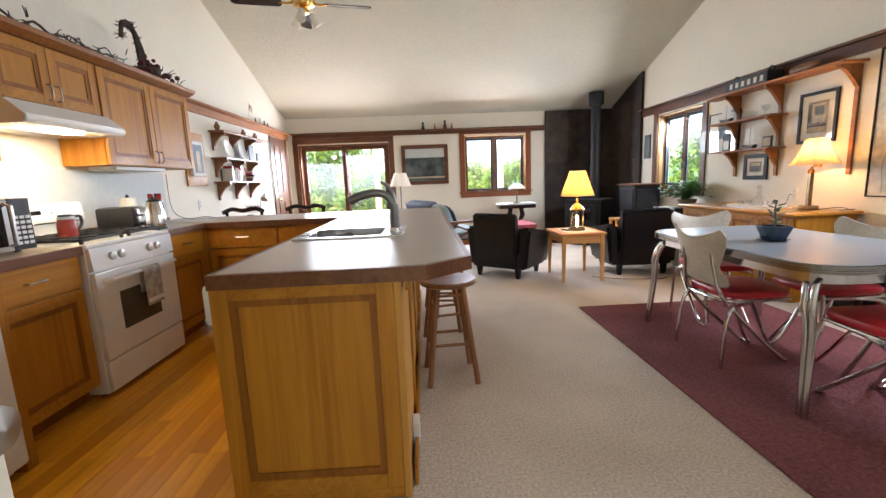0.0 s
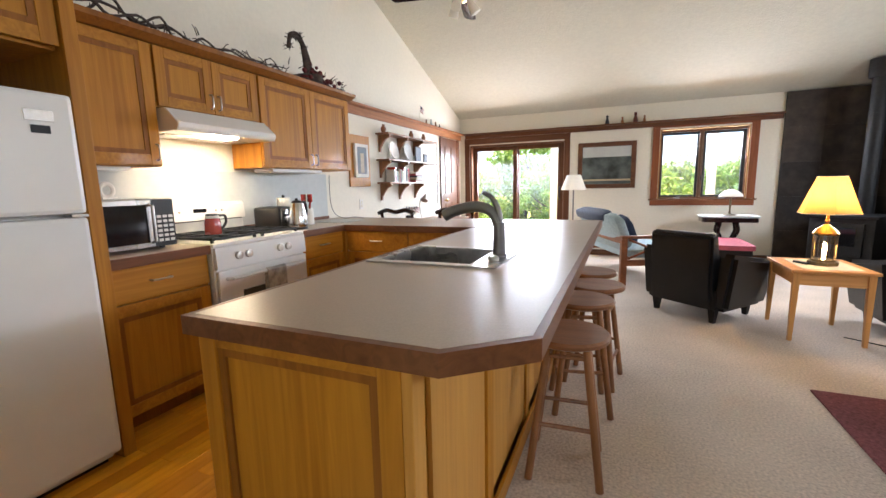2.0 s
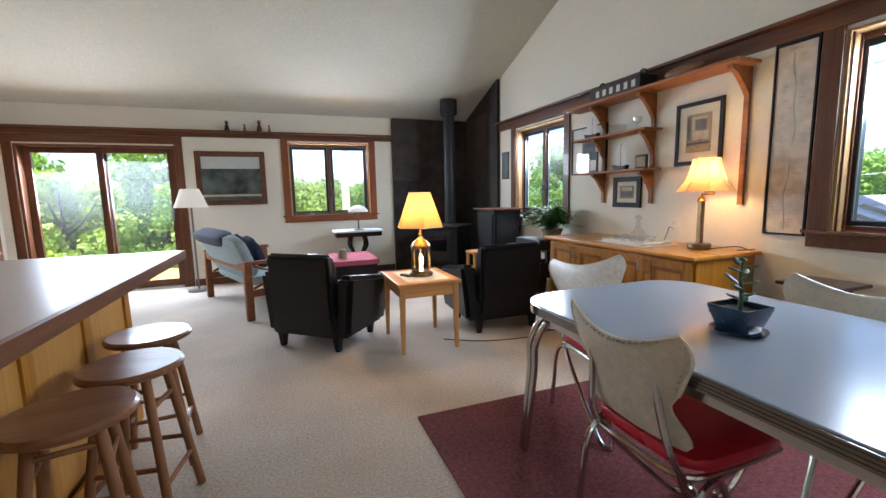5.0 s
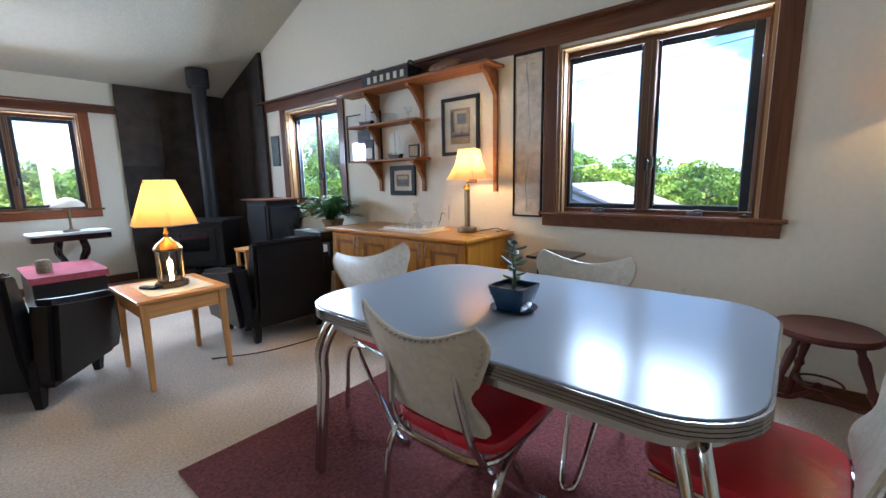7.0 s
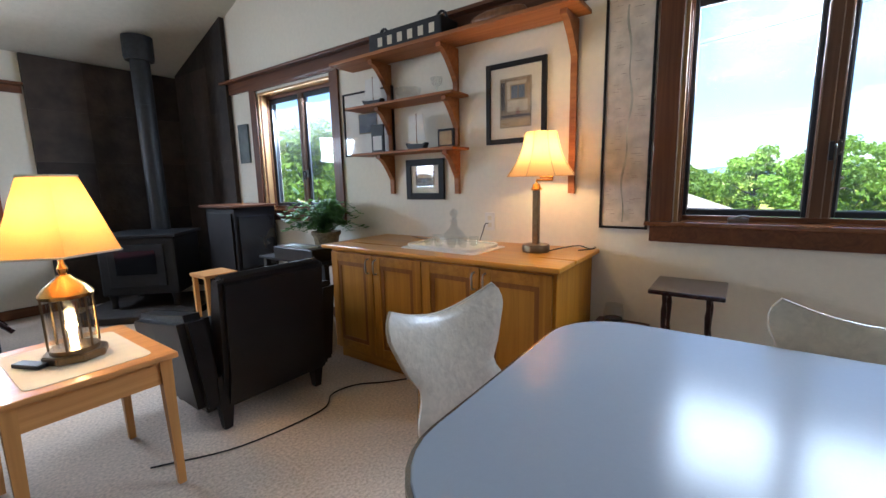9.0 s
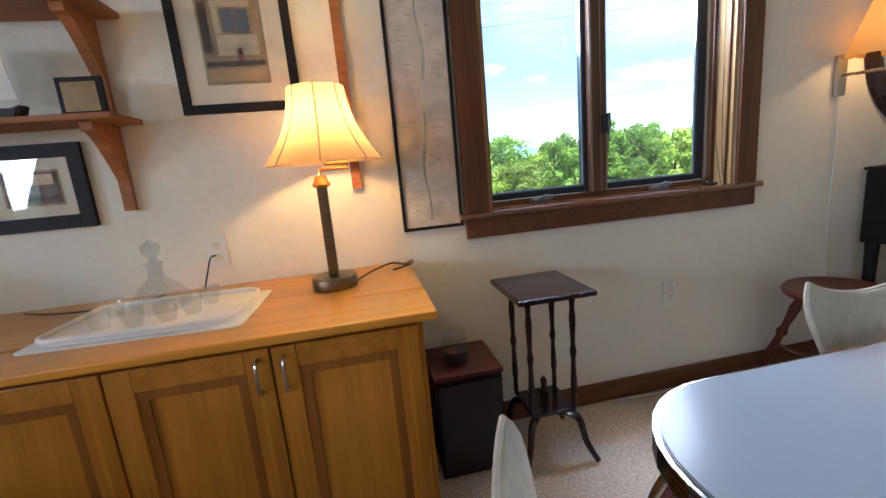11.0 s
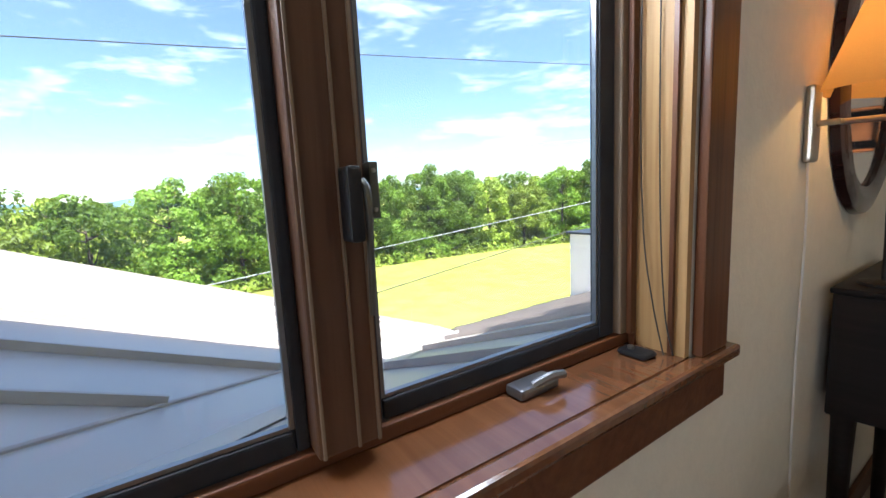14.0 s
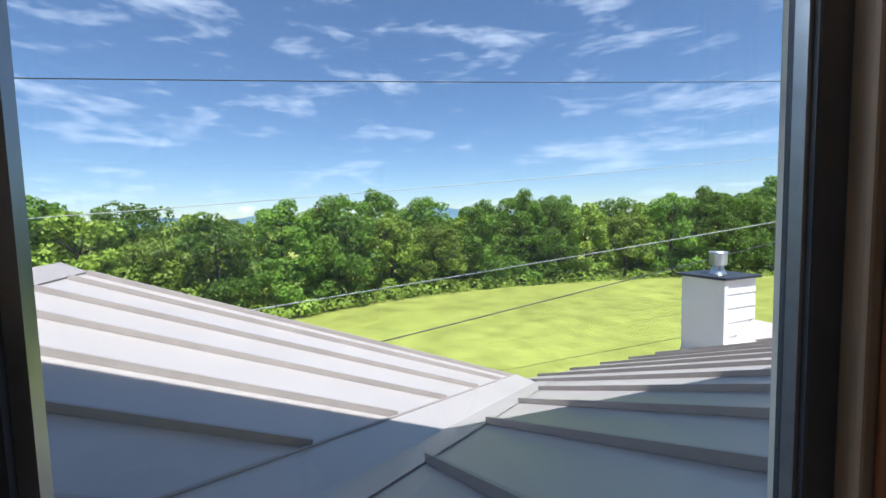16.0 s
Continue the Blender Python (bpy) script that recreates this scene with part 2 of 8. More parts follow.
CREAMV = material("cream_vinyl", (0.56, 0.50, 0.40), 0.33, vary=0.12, scale=28, bump=0.25, bump_scale=45, distort=1.2)
STONE = material("dark_brown_stone", (0.042, 0.029, 0.022), 0.75, vary=0.4, scale=7, bump=0.7, bump_scale=16, coarse=2.5, spread=0.3)
SEAT_BLUE = material("pale_blue_throw", (0.34, 0.42, 0.44), 0.95, vary=0.15, scale=40, bump=0.6, bump_scale=80)
NAVY = material("navy_fabric", (0.020, 0.028, 0.055), 0.9, vary=0.25, scale=60, bump=0.4, bump_scale=120)
PINK = material("pink_cloth", (0.42, 0.085, 0.115), 0.9, vary=0.2, scale=26, bump=0.3)
TAUPE = material("rush_seat", (0.30, 0.24, 0.15), 0.9, vary=0.25, scale=60, bump=0.6)
CREAM = material("cream_mat", (0.66, 0.60, 0.47), 0.8, vary=0.05, scale=20)
MAPM = material("map_paper", (0.58, 0.51, 0.43), 0.5, vary=0.2, scale=16, coarse=2.2)
INK = material("map_ink", (0.40, 0.32, 0.26), 0.7, vary=0.3, scale=20)
MAPG = material("map_green_tint", (0.42, 0.41, 0.34), 0.6, vary=0.35, scale=10)
ARTD = material("dark_print", (0.10, 0.075, 0.05), 0.5, vary=0.6, scale=9, coarse=4)
ARTB = material("sepia_print", (0.28, 0.19, 0.10), 0.5, vary=0.5, scale=12, coarse=5)
ARTG = material("grey_green_painting", (0.085, 0.105, 0.10), 0.45, vary=0.5, scale=6, coarse=3)
COPPER = material("copper_relief", (0.42, 0.17, 0.07), 0.35, 0.9, vary=0.3, scale=14, bump=0.3)
FRAMEB = material("black_frame", (0.014, 0.012, 0.012), 0.5, vary=0.2, scale=20, spec=0.2)
LEAF = material("leaf_green", (0.075, 0.20, 0.035), 0.5, vary=0.35, scale=18)
SUCC = material("succulent_green", (0.06, 0.11, 0.05), 0.45, vary=0.3, scale=14)
SOIL = material("soil", (0.03, 0.022, 0.016), 0.95, vary=0.4, scale=40, bump=0.8)
NAVYPOT = material("blue_glaze", (0.012, 0.035, 0.075), 0.14, vary=0.25, scale=10, coat=0.5)
TWIG = material("dry_vine", (0.065, 0.045, 0.035), 0.9, vary=0.4, scale=25, bump=0.6)
BERRY = material("dried_red_flowers", (0.12, 0.014, 0.014), 0.8, vary=0.4, scale=25)
REDK = material("red_carafe", (0.34, 0.03, 0.022), 0.25, vary=0.1, scale=6, coat=0.4)
PAPER = material("white_paper", (0.74, 0.72, 0.68), 0.9, vary=0.05, scale=30)
GREYW = material("backsplash_paint", (0.50, 0.52, 0.50), 0.6, vary=0.04, scale=20)
SASH = material("dark_sash", (0.026, 0.030, 0.038), 0.45, vary=0.2, scale=20, spec=0.25)
SPACER = material("metal_spacer", (0.24, 0.25, 0.26), 0.35, 0.9, vary=0.1, scale=60)
# a faint whitish layer in the pane imitates the glare round bright windows
PANE = glass("window_pane", (0.97, 0.985, 0.98), 0.04, 0.011)
CLEAR = glass("clear_glass", (0.93, 0.95, 0.95), 0.16)
MIRROR = material("mirror_silver", (0.85, 0.86, 0.86), 0.02, 1.0, vary=0.01)
SHADEY = cloth_shade("amber_shade_cloth", (0.62, 0.37, 0.15))
SHADEC = cloth_shade("cream_shade_cloth", (0.66, 0.44, 0.22))
SHADEW = cloth_shade("white_shade_cloth", (0.88, 0.84, 0.76))
HOT = glow("lit_lens", (1.0, 0.83, 0.55), 14)
FLAME = glow("lantern_bulb", (1.0, 0.62, 0.24), 9)
ROOFM = material("light_metal_roof", (0.42, 0.37, 0.335), 0.34, 0.0, vary=0.05, scale=3, coarse=0.8, spec=0.8)
ROOFS = material("metal_roof_seam", (0.34, 0.295, 0.265), 0.4, vary=0.08, scale=6)
CLAP = material("white_clapboard", (0.74, 0.72, 0.69), 0.6, vary=0.05, scale=8)
GALV = material("galvanised_metal", (0.58, 0.60, 0.61), 0.3, 0.9, vary=0.15, scale=14)
GRASS = material("lawn", (0.25, 0.27, 0.057), 0.95, vary=0.22, scale=0.8, bump=0.8, bump_scale=22, coarse=0.06, spec=0.05)
BARK = material("bark", (0.07, 0.052, 0.04), 0.95, vary=0.4, scale=8, bump=0.8, bump_scale=20)
CROWN = material("tree_leaves", (0.145, 0.25, 0.028), 0.5, vary=0.38, scale=0.9, coarse=0.25, spread=0.25, spec=0.2)
CROWNS = material("tree_leaves_yellowish", (0.22, 0.30, 0.036), 0.5, vary=0.42, scale=0.9, coarse=0.25, spread=0.3, spec=0.2)
HILLM = material("wooded_hill", (0.055, 0.095, 0.045), 0.95, vary=0.3, scale=0.05, coarse=0.01, spec=0.0)
MOUNT = material("blue_mountain", (0.10, 0.16, 0.20), 1.0, vary=0.12, scale=0.01, coarse=0.003, spec=0.0)


def leafy(m, through):
    """Lets part of the light pass through the leaves."""
    n, l = m.node_tree.nodes, m.node_tree.links
    b, out = n["Principled BSDF"], n["Material Output"]
    tr, mx = n.new("ShaderNodeBsdfTranslucent"), n.new("ShaderNodeMixShader")
    tr.inputs["Color"].default_value = (*through, 1)
    mx.inputs["Fac"].default_value = 0.25
    l.new(b.outputs["BSDF"], mx.inputs[1])
    l.new(tr.outputs[0], mx.inputs[2])
    l.new(mx.outputs[0], out.inputs["Surface"])


leafy(CROWN, (0.27, 0.42, 0.04))
leafy(CROWNS, (0.36, 0.46, 0.05))
leafy(LEAF, (0.16, 0.36, 0.05))
LATCHM = material("olive_grey_metal", (0.13, 0.135, 0.12), 0.35, 0.7, vary=0.15, scale=30)
# chrome with the dark surroundings it would mirror put into its colour
EDGEC = material("edge_chrome_dark_reflection", (0.34, 0.32, 0.30), 0.2, 1.0, vary=0.08, scale=12)
# dark glass lightened to beige in colour for the room's reflections
OVENG = material("oven_glass_reflecting", (0.085, 0.072, 0.055), 0.12, vary=0.15, scale=4)
CABLE = material("power_cable", (0.03, 0.03, 0.032), 0.6, vary=0.2)
CABLEL = material("weathered_cable", (0.42, 0.42, 0.40), 0.6, vary=0.2)


# ---- builders ----
def thing(name, label, category, x=0, y=0, z=0, rz=0, group="", kind=""):
    ob = new(name)
    ob.matrix_world = pose(x, y, z, 0, 0, rz)
    return tagged(ob, label, category, group, kind)


def part(name, bm, mat, parent=None, label="", smooth=False, kind=""):
    bmesh.ops.recalc_face_normals(bm, faces=bm.faces)
    me = bpy.data.meshes.new(name)
    bm.to_mesh(me)
    bm.free()
    me.materials.append(mat)
    if smooth:
        for p in me.polygons:
            p.use_smooth = True
        me.set_sharp_from_angle(angle=radians(38))
    ob = new(name, me)
    ob.parent = parent
    if label or kind:
        tagged(ob, label, kind=kind)
    return ob


def box(bm, x0, x1, y0, y1, z0, z1, bevel=0.0):
    t = bmesh.new()
    bmesh.ops.create_cube(t, size=1)
    for v in t.verts:
        v.co = Vector((x0 + (v.co.x + 0.5) * (x1 - x0), y0 + (v.co.y + 0.5) * (y1 - y0), z0 + (v.co.z + 0.5) * (z1 - z0)))
    if bevel:
        bmesh.ops.bevel(t, geom=t.edges[:], offset=bevel, segments=2, affect="EDGES", profile=0.6)
    join(bm, t)
    return bm


def join(bm, t, m=None):
    """Adds the bmesh t, moved by m, to bm."""
    if m is not None:
        t.transform(m)
    me = bpy.data.meshes.new("tmp")
    t.to_mesh(me)
    t.free()
    bm.from_mesh(me)
    bpy.data.meshes.remove(me)


def cube(x0, x1, y0, y1, z0, z1, bevel=0.0):
    return box(bmesh.new(), x0, x1, y0, y1, z0, z1, bevel)


def lathe(bm, profile, seg=24, at=(0, 0, 0)):
    """Turns (radius, height) pairs about the upright axis."""
    rings = []
    for r, z in profile:
        rings.append([bm.verts.new((at[0] + r * math.cos(2 * math.pi * i / seg), at[1] + r * math.sin(2 * math.pi * i / seg), at[2] + z)) for i in range(seg)])
    for a, b in zip(rings, rings[1:]):
        for i in range(seg):
            bm.faces.new((a[i], a[(i + 1) % seg], b[(i + 1) % seg], b[i]))
    if profile[0][0] > 1e-5:
        bm.faces.new(rings[0][::-1])
    if profile[-1][0] > 1e-5:
        bm.faces.new(rings[-1])
    return bm


def bend(pts, n=6):
    """A smooth line through points."""
    p = [Vector(q) for q in pts]
    p = [2 * p[0] - p[1]] + p + [2 * p[-1] - p[-2]]
    out = []
    for i in range(1, len(p) - 2):
        for k in range(n):
            t = k / n
            a, b, c, d = p[i - 1:i + 3]
            out.append(0.5 * (2 * b + (c - a) * t + (2 * a - 5 * b + 4 * c - d) * t * t + (3 * b - a - 3 * c + d) * t ** 3))
    out.append(p[-2])
    return out


def tube(bm, pts, r, seg=8, r_end=None):
    """A round bar along points, thinning to r_end."""
    pts = [Vector(p) for p in pts]
    ref, rings = Vector((0, 0, 1)), []
    for i, p in enumerate(pts):
        d = (pts[min(i + 1, len(pts) - 1)] - pts[max(i - 1, 0)]).normalized()
        if i == 0:
            ref = Vector((1, 0, 0)) if abs(d.z) > 0.9 else Vector((0, 0, 1))
        u = (ref - d * ref.dot(d)).normalized()
        ref, w = u, d.cross(u)
        rr = r if r_end is None else r + (r_end - r) * i / (len(pts) - 1)
        rings.append([bm.verts.new(p + (u * math.cos(2 * math.pi * k / seg) + w * math.sin(2 * math.pi * k / seg)) * rr) for k in range(seg)])
    for a, b in zip(rings, rings[1:]):
        for k in range(seg):
            bm.faces.new((a[k], a[(k + 1) % seg], b[(k + 1) % seg], b[k]))
    bm.faces.new(rings[0][::-1])
    bm.faces.new(rings[-1])
    return bm


def prism(bm, outline, a, b, axis="z", bevel=0.0):
    """A flat outline thickened from a to b along an axis; outline in the two others, in order (xy, xz or yz)."""
    t = bmesh.new()
    mk = {"z": lambda u, v, w: (u, v, w), "y": lambda u, v, w: (u, w, v), "x": lambda u, v, w: (w, u, v)}[axis]
    lo = [t.verts.new(mk(u, v, a)) for u, v in outline]
    hi = [t.verts.new(mk(u, v, b)) for u, v in outline]
    t.faces.new(lo)
    t.faces.new(hi)
    for i in range(len(outline)):
        t.faces.new((lo[i], lo[(i + 1) % len(outline)], hi[(i + 1) % len(outline)], hi[i]))
    bmesh.ops.recalc_face_normals(t, faces=t.faces)
    if bevel:
        bmesh.ops.bevel(t, geom=[e for e in t.edges if len(e.link_faces) == 2 and e.calc_face_angle(0) > 0.6], offset=bevel, segments=2, affect="EDGES")
    join(bm, t)
    return bm


def rounded(x0, x1, y0, y1, r, n=6):
    """A rectangle's outline with round corners."""
    out = []
    for cx, cy, a in ((x1 - r, y1 - r, 0), (x0 + r, y1 - r, 90), (x0 + r, y0 + r, 180), (x1 - r, y0 + r, 270)):
        for k in range(n + 1):
            t = radians(a + 90 * k / n)
            out.append((cx + r * math.cos(t), cy + r * math.sin(t)))
    return out


def pillow(bm, x0, x1, y0, y1, z0, z1, r=0.05, puff=0.02):
    """A soft cushion: a rounded block that swells in the middle."""
    t = bmesh.new()
    bmesh.ops.create_cube(t, size=1)
    bmesh.ops.subdivide_edges(t, edges=t.edges[:], cuts=5, use_grid_fill=True)
    for v in t.verts:
        c = v.co * 2
        k = (1 - c.x ** 4 * 0.5) * (1 - c.y ** 4 * 0.5) * (1 - c.z ** 4 * 0.5)
        s = [math.copysign(abs(q) ** 0.9, q) for q in c]
        ln = max(1e-6, sum(abs(q) ** 6 for q in s)) ** (1 / 6)
        mx = max(abs(q) for q in s)
        f = mx / ln if ln else 1
        v.co = Vector(((x0 + x1) / 2 + s[0] * f * ((x1 - x0) / 2 + puff * (k - 0.5)), (y0 + y1) / 2 + s[1] * f * ((y1 - y0) / 2 + puff * (k - 0.5)),
                       (z0 + z1) / 2 + s[2] * f * ((z1 - z0) / 2 + puff * (k - 0.5))))
    join(bm, t)
    return bm


# ---- the room's shell ----
XW, XE, YS, YN, YR = -1.86, 4.40, 0.93, 9.10, 4.6      # west, east, south, north walls; ridge
EAVE, RISE = 2.44, 0.352


def roof_z(y):
    return EAVE + RISE * (YN - y) if y > YR else EAVE + RISE * (YN - YR) - RISE * (YR - y)


def wall_boxes(bm, u0, u1, z0, z1, openings, put):
    """A wall from u0 to u1 with openings (ua, ub, za, zb), laid out by put(u0, u1, z0, z1)."""
    cuts = sorted(openings)
    at = u0
    for a, b, za, zb in cuts:
        put(at, a, z0, z1)
        if za > z0:
            put(a, b, z0, za)
        if zb < z1:
            put(a, b, zb, z1)
        at = b
    put(at, u1, z0, z1)


W3 = (2.735, 3.905, 0.95, 2.075)
W2 = (6.42, 7.49, 0.95, 2.06)
WN = (1.50, 2.68, 0.94, 2.03)
SL = (-1.66, 0.04, 0.0, 1.95)
bm = bmesh.new()
wall_boxes(bm, 0.3, YN + 0.22, -0.2, EAVE, [W3, W2], lambda a, b, c, d: box(bm, XE, XE + 0.2, a, b, c, d))
prism(bm, [(0.3, EAVE), (YN, EAVE), (YR, roof_z(YR)), (0.3, roof_z(0.3))], XE, XE + 0.2, "x")
tagged(part("wall_east", bm, PAINT), "cream painted gable wall with two casement windows", "wall", kind="structure")
bm = bmesh.new()
box(bm, XW - 0.15, XW, 0.3, YN + 0.22, -0.2, EAVE)
prism(bm, [(0.3, EAVE), (YN, EAVE), (YR, roof_z(YR)), (0.3, roof_z(0.3))], XW - 0.15, XW, "x")
tagged(part("wall_west", bm, PAINT), "cream painted gable wall behind the kitchen", "wall", kind="structure")
bm = bmesh.new()
wall_boxes(bm, XW, XE, -0.2, EAVE, [SL, WN], lambda a, b, c, d: box(bm, a, b, YN, YN + 0.22, c, d))
tagged(part("wall_north", bm, PAINT), "cream painted low wall with sliding door and window", "wall", kind="structure")
bm = bmesh.new()
box(bm, 1.2, XE, YS - 0.13, YS, -0.2, 2.86)
box(bm, 1.2, 1.33, 0.43, YS - 0.13, -0.2, 2.86)
box(bm, XW, 0.2, 0.43, 0.56, -0.2, 2.74)
box(bm, 0.2, 1.2, 0.43, 0.56, 2.05, 2.74)
tagged(part("wall_south", bm, PAINT), "cream painted wall with the entry doorway", "wall", kind="structure")
# unseen walls; their opening is added to let the extra entry lamp in
bm = bmesh.new()
for x0, x1, y0, y1 in ((-0.1, 0.0, -0.6, 0.43), (1.4, 1.5, -0.6, 0.43)):
    box(bm, x0, x1, y0, y1, -0.2, 2.5)
box(bm, -0.1, 0.15, -0.72, -0.6, -0.2, 2.5)
box(bm, 1.25, 1.5, -0.72, -0.6, -0.2, 2.5)
box(bm, 0.15, 1.25, -0.72, -0.6, 2.05, 2.5)
box(bm, -0.1, 1.5, -0.6, 0.43, 2.5, 2.6)
tagged(part("wall_entry_hall", bm, PAINT), "unseen plain entry walls with an opening added for a lamp", "wall", kind="structure")
bm = bmesh.new()
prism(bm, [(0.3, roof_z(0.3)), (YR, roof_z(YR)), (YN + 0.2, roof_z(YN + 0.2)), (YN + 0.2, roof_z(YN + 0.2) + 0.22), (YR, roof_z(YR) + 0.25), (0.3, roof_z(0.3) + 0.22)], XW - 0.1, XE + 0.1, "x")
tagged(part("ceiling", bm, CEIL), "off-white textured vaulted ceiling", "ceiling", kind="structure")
tagged(part("floor", cube(XW - 0.1, XE + 0.1, -1.7, YN + 0.1, -0.25, 0.0), CARPET), "beige speckled wall-to-wall carpet", "floor", kind="structure")

# picture-rail ledge round the walls
bm = box(bmesh.new(), XE - 0.025, XE - 0.002, 0.95, 8.02, 2.10, 2.20, 0.004)
box(bm, XE - 0.085, XE - 0.002, 0.95, 8.02, 2.20, 2.222, 0.004)
tagged(part("trim_east", bm, TRIM), "dark stained wooden plate rail", "trim", kind="structure")
bm = box(bmesh.new(), XW + 0.002, XW + 0.025, 5.13, YN, 2.05, 2.14, 0.004)
box(bm, XW + 0.002, XW + 0.11, 5.13, YN, 2.14, 2.162, 0.004)
tagged(part("trim_west", bm, SHELFW), "dark stained wooden plate rail", "trim", kind="structure")
bm = box(bmesh.new(), XW + 0.11, 3.05, YN - 0.025, YN - 0.002, 2.075, 2.14, 0.004)
box(bm, XW + 0.11, 3.05, YN - 0.11, YN - 0.002, 2.14, 2.162, 0.004)
tagged(part("trim_north", bm, TRIMX), "dark stained wooden plate rail", "trim", kind="structure")
bm = box(bmesh.new(), XE - 0.018, XE - 0.002, 0.95, 8.0, 0.004, 0.10, 0.004)
tagged(part("baseboard_east", bm, TRIM), "dark stained wooden baseboard", "baseboard", kind="structure")
bm = box(bmesh.new(), 1.35, XE - 0.02, YS + 0.002, YS + 0.018, 0.004, 0.10, 0.004)
tagged(part("baseboard_south", bm, TRIMX), "dark stained wooden baseboard", "baseboard", kind="structure")
bm = box(bmesh.new(), 0.15, 3.05, YN - 0.018, YN - 0.002, 0.004, 0.10, 0.004)
tagged(part("baseboard_north", bm, TRIMX), "dark stained wooden baseboard", "baseboard", kind="structure")
bm = box(bmesh.new(), XW + 0.002, XW + 0.018, 5.35, 8.1, 0.004, 0.10, 0.004)
tagged(part("baseboard_west", bm, TRIM), "dark stained wooden baseboard", "baseboard", kind="structure")


def crank(u, y, z, parent):
    """A casement operator with its folding handle."""
    h = part("crank_handle", box(bmesh.new(), u - 0.042, u + 0.042, y - 0.038, y, z, z + 0.018, 0.006), GREYF, parent, "metal crank operator")
    bm = tube(bmesh.new(), bend([(u - 0.01, y - 0.03, z + 0.016), (u + 0.015, y - 0.042, z + 0.028), (u + 0.045, y - 0.044, z + 0.024)]), 0.007, 8)
    part("lever", bm, GREYF, h, smooth=True)


def casement(name, W, H, m, split, depth, label, cas=0.105, trims=(TRIMZ, TRIM), stiles=(0.035, 0.03, 0.05), half=0.03, inner=None):
    """A pair of casements in a deep jamb; local x to the right seen from inside, y outwards, origin at the opening's lower left."""
    w = thing(name, label, "window", kind="structure")
    w.matrix_world = m
    tz, tx = trims
    e = 0.003
    part("casing", cube(-cas, -0.004, -0.022, -e, 0.0125, H + 0.02, 0.004), tz, w)
    part("casing", cube(W + 0.004, W + cas, -0.022, -e, 0.0125, H + 0.02, 0.004), tz, w)
    part("head_casing", cube(-cas, W + cas, -0.024, -e, H + 0.02, H + 0.075, 0.004), tx, w)
    part("sill", cube(-cas - 0.025, W + cas + 0.028, -0.036, -e, -0.012, 0.012, 0.007), SILLW if depth > 0.1 else tx, w)
    part("sill_board", cube(0.004, W - 0.004, -0.0025, depth, 0.0005, 0.012, 0.0), SILLW, w, "varnished oak sill board")
    part("apron", cube(-cas, W + cas, -0.020, -e, -0.092, -0.0125, 0.004), tx, w)
    part("jamb", cube(0.0, 0.016, -0.001, depth, 0.0, H), JAMB, w, "pale grained oak jamb")
    part("jamb", cube(W - 0.016, W, -0.001, depth, 0.0, H), JAMB, w, "pale grained oak jamb")
    part("head_jamb", cube(0.016, W - 0.016, -0.001, depth, H - 0.016, H), JAMB, w)
    # stop beads on the jamb
    for u in (0.018, W - 0.026):
        part("stop_bead", cube(u, u + 0.008, 0.018, 0.026, 0.0125, H - 0.017), TRIMZ, w)
        part("stop_bead", cube(u, u + 0.008, depth - 0.045, depth - 0.034, 0.0125, H - 0.017), TRIMZ, w)
    d0, d1 = depth - 0.03, depth + 0.002
    part("frame_rail", cube(0.016, W - 0.016, d0, d1, 0.0125, 0.035, 0.003), TRIMX, w)
    part("frame_rail", cube(0.016, W - 0.016, d0, d1, H - 0.05, H - 0.017, 0.003), TRIMX, w)
    md = inner if inner else d0 - 0.006
    part("mullion", cube(split - half, split + half, md, d1, 0.036, H - 0.051, 0.004), MULL, w, "dark wooden mullion")
    # ridges in a paler wood colour that stands in for reflected light
    for u in (split - half + 0.004, split + 0.006, split + half - 0.008):
        part("mullion_bead", cube(u, u + 0.004, md - 0.004, md - 0.0005, 0.037, H - 0.052, 0.001), WEATHER_LIT, w, "bead edge, paler for the light it catches")
    stop = max(0.0, stiles[2] - 0.045)      # a weathered frame stop beside the wide sash
    if stop > 0.012:
        part("frame_stop", cube(W - 0.018 - stop, W - 0.018, d0 - 0.004, d1, 0.037, H - 0.052, 0.004), WEATHER_LIT, w, "weathered brown frame stop")
        part("frame_stop", cube(W - 0.018 - stop * 0.55, W - 0.018, d0 - 0.016, d0 - 0.0045, 0.037, H - 0.052, 0.004), TRIMZ, w, "weathered brown frame stop")
    for a, b, l, r in ((0.018, split - half - 0.0005, stiles[0], stiles[1]), (split + half + 0.0005, W - 0.019 - stop, stiles[1], stiles[2] - stop)):
        s = part("sash", cube(a, a + l, d0 + 0.01, d1, 0.037, H - 0.052, 0.004), SASH, w, "dark painted sash")
        for q in ((b - r, b, 0.037, H - 0.052), (a + l + 0.001, b - r - 0.001, 0.037, 0.065), (a + l + 0.001, b - r - 0.001, H - 0.092, H - 0.052)):
            part("sash_bar", cube(q[0], q[1], d0 + 0.01, d1, q[2], q[3], 0.004), SASH, s)
        g = part("pane", cube(a + l + 0.001, b - r - 0.001, d1 - 0.008, d1 - 0.004, 0.066, H - 0.093), PANE, s, "clear glass pane")
        g.visible_shadow = False
        for q in ((a + l, a + l + 0.006, 0.066, H - 0.093), (b - r - 0.006, b - r, 0.066, H - 0.093), (a + l + 0.007, b - r - 0.007, 0.066, 0.071)):
            part("spacer", cube(q[0], q[1], d1 - 0.018, d1 - 0.009, q[2], q[3]), SPACER, s, "perforated metal spacer")
        crank((a + b) / 2, d0 - 0.002, 0.0125, w)
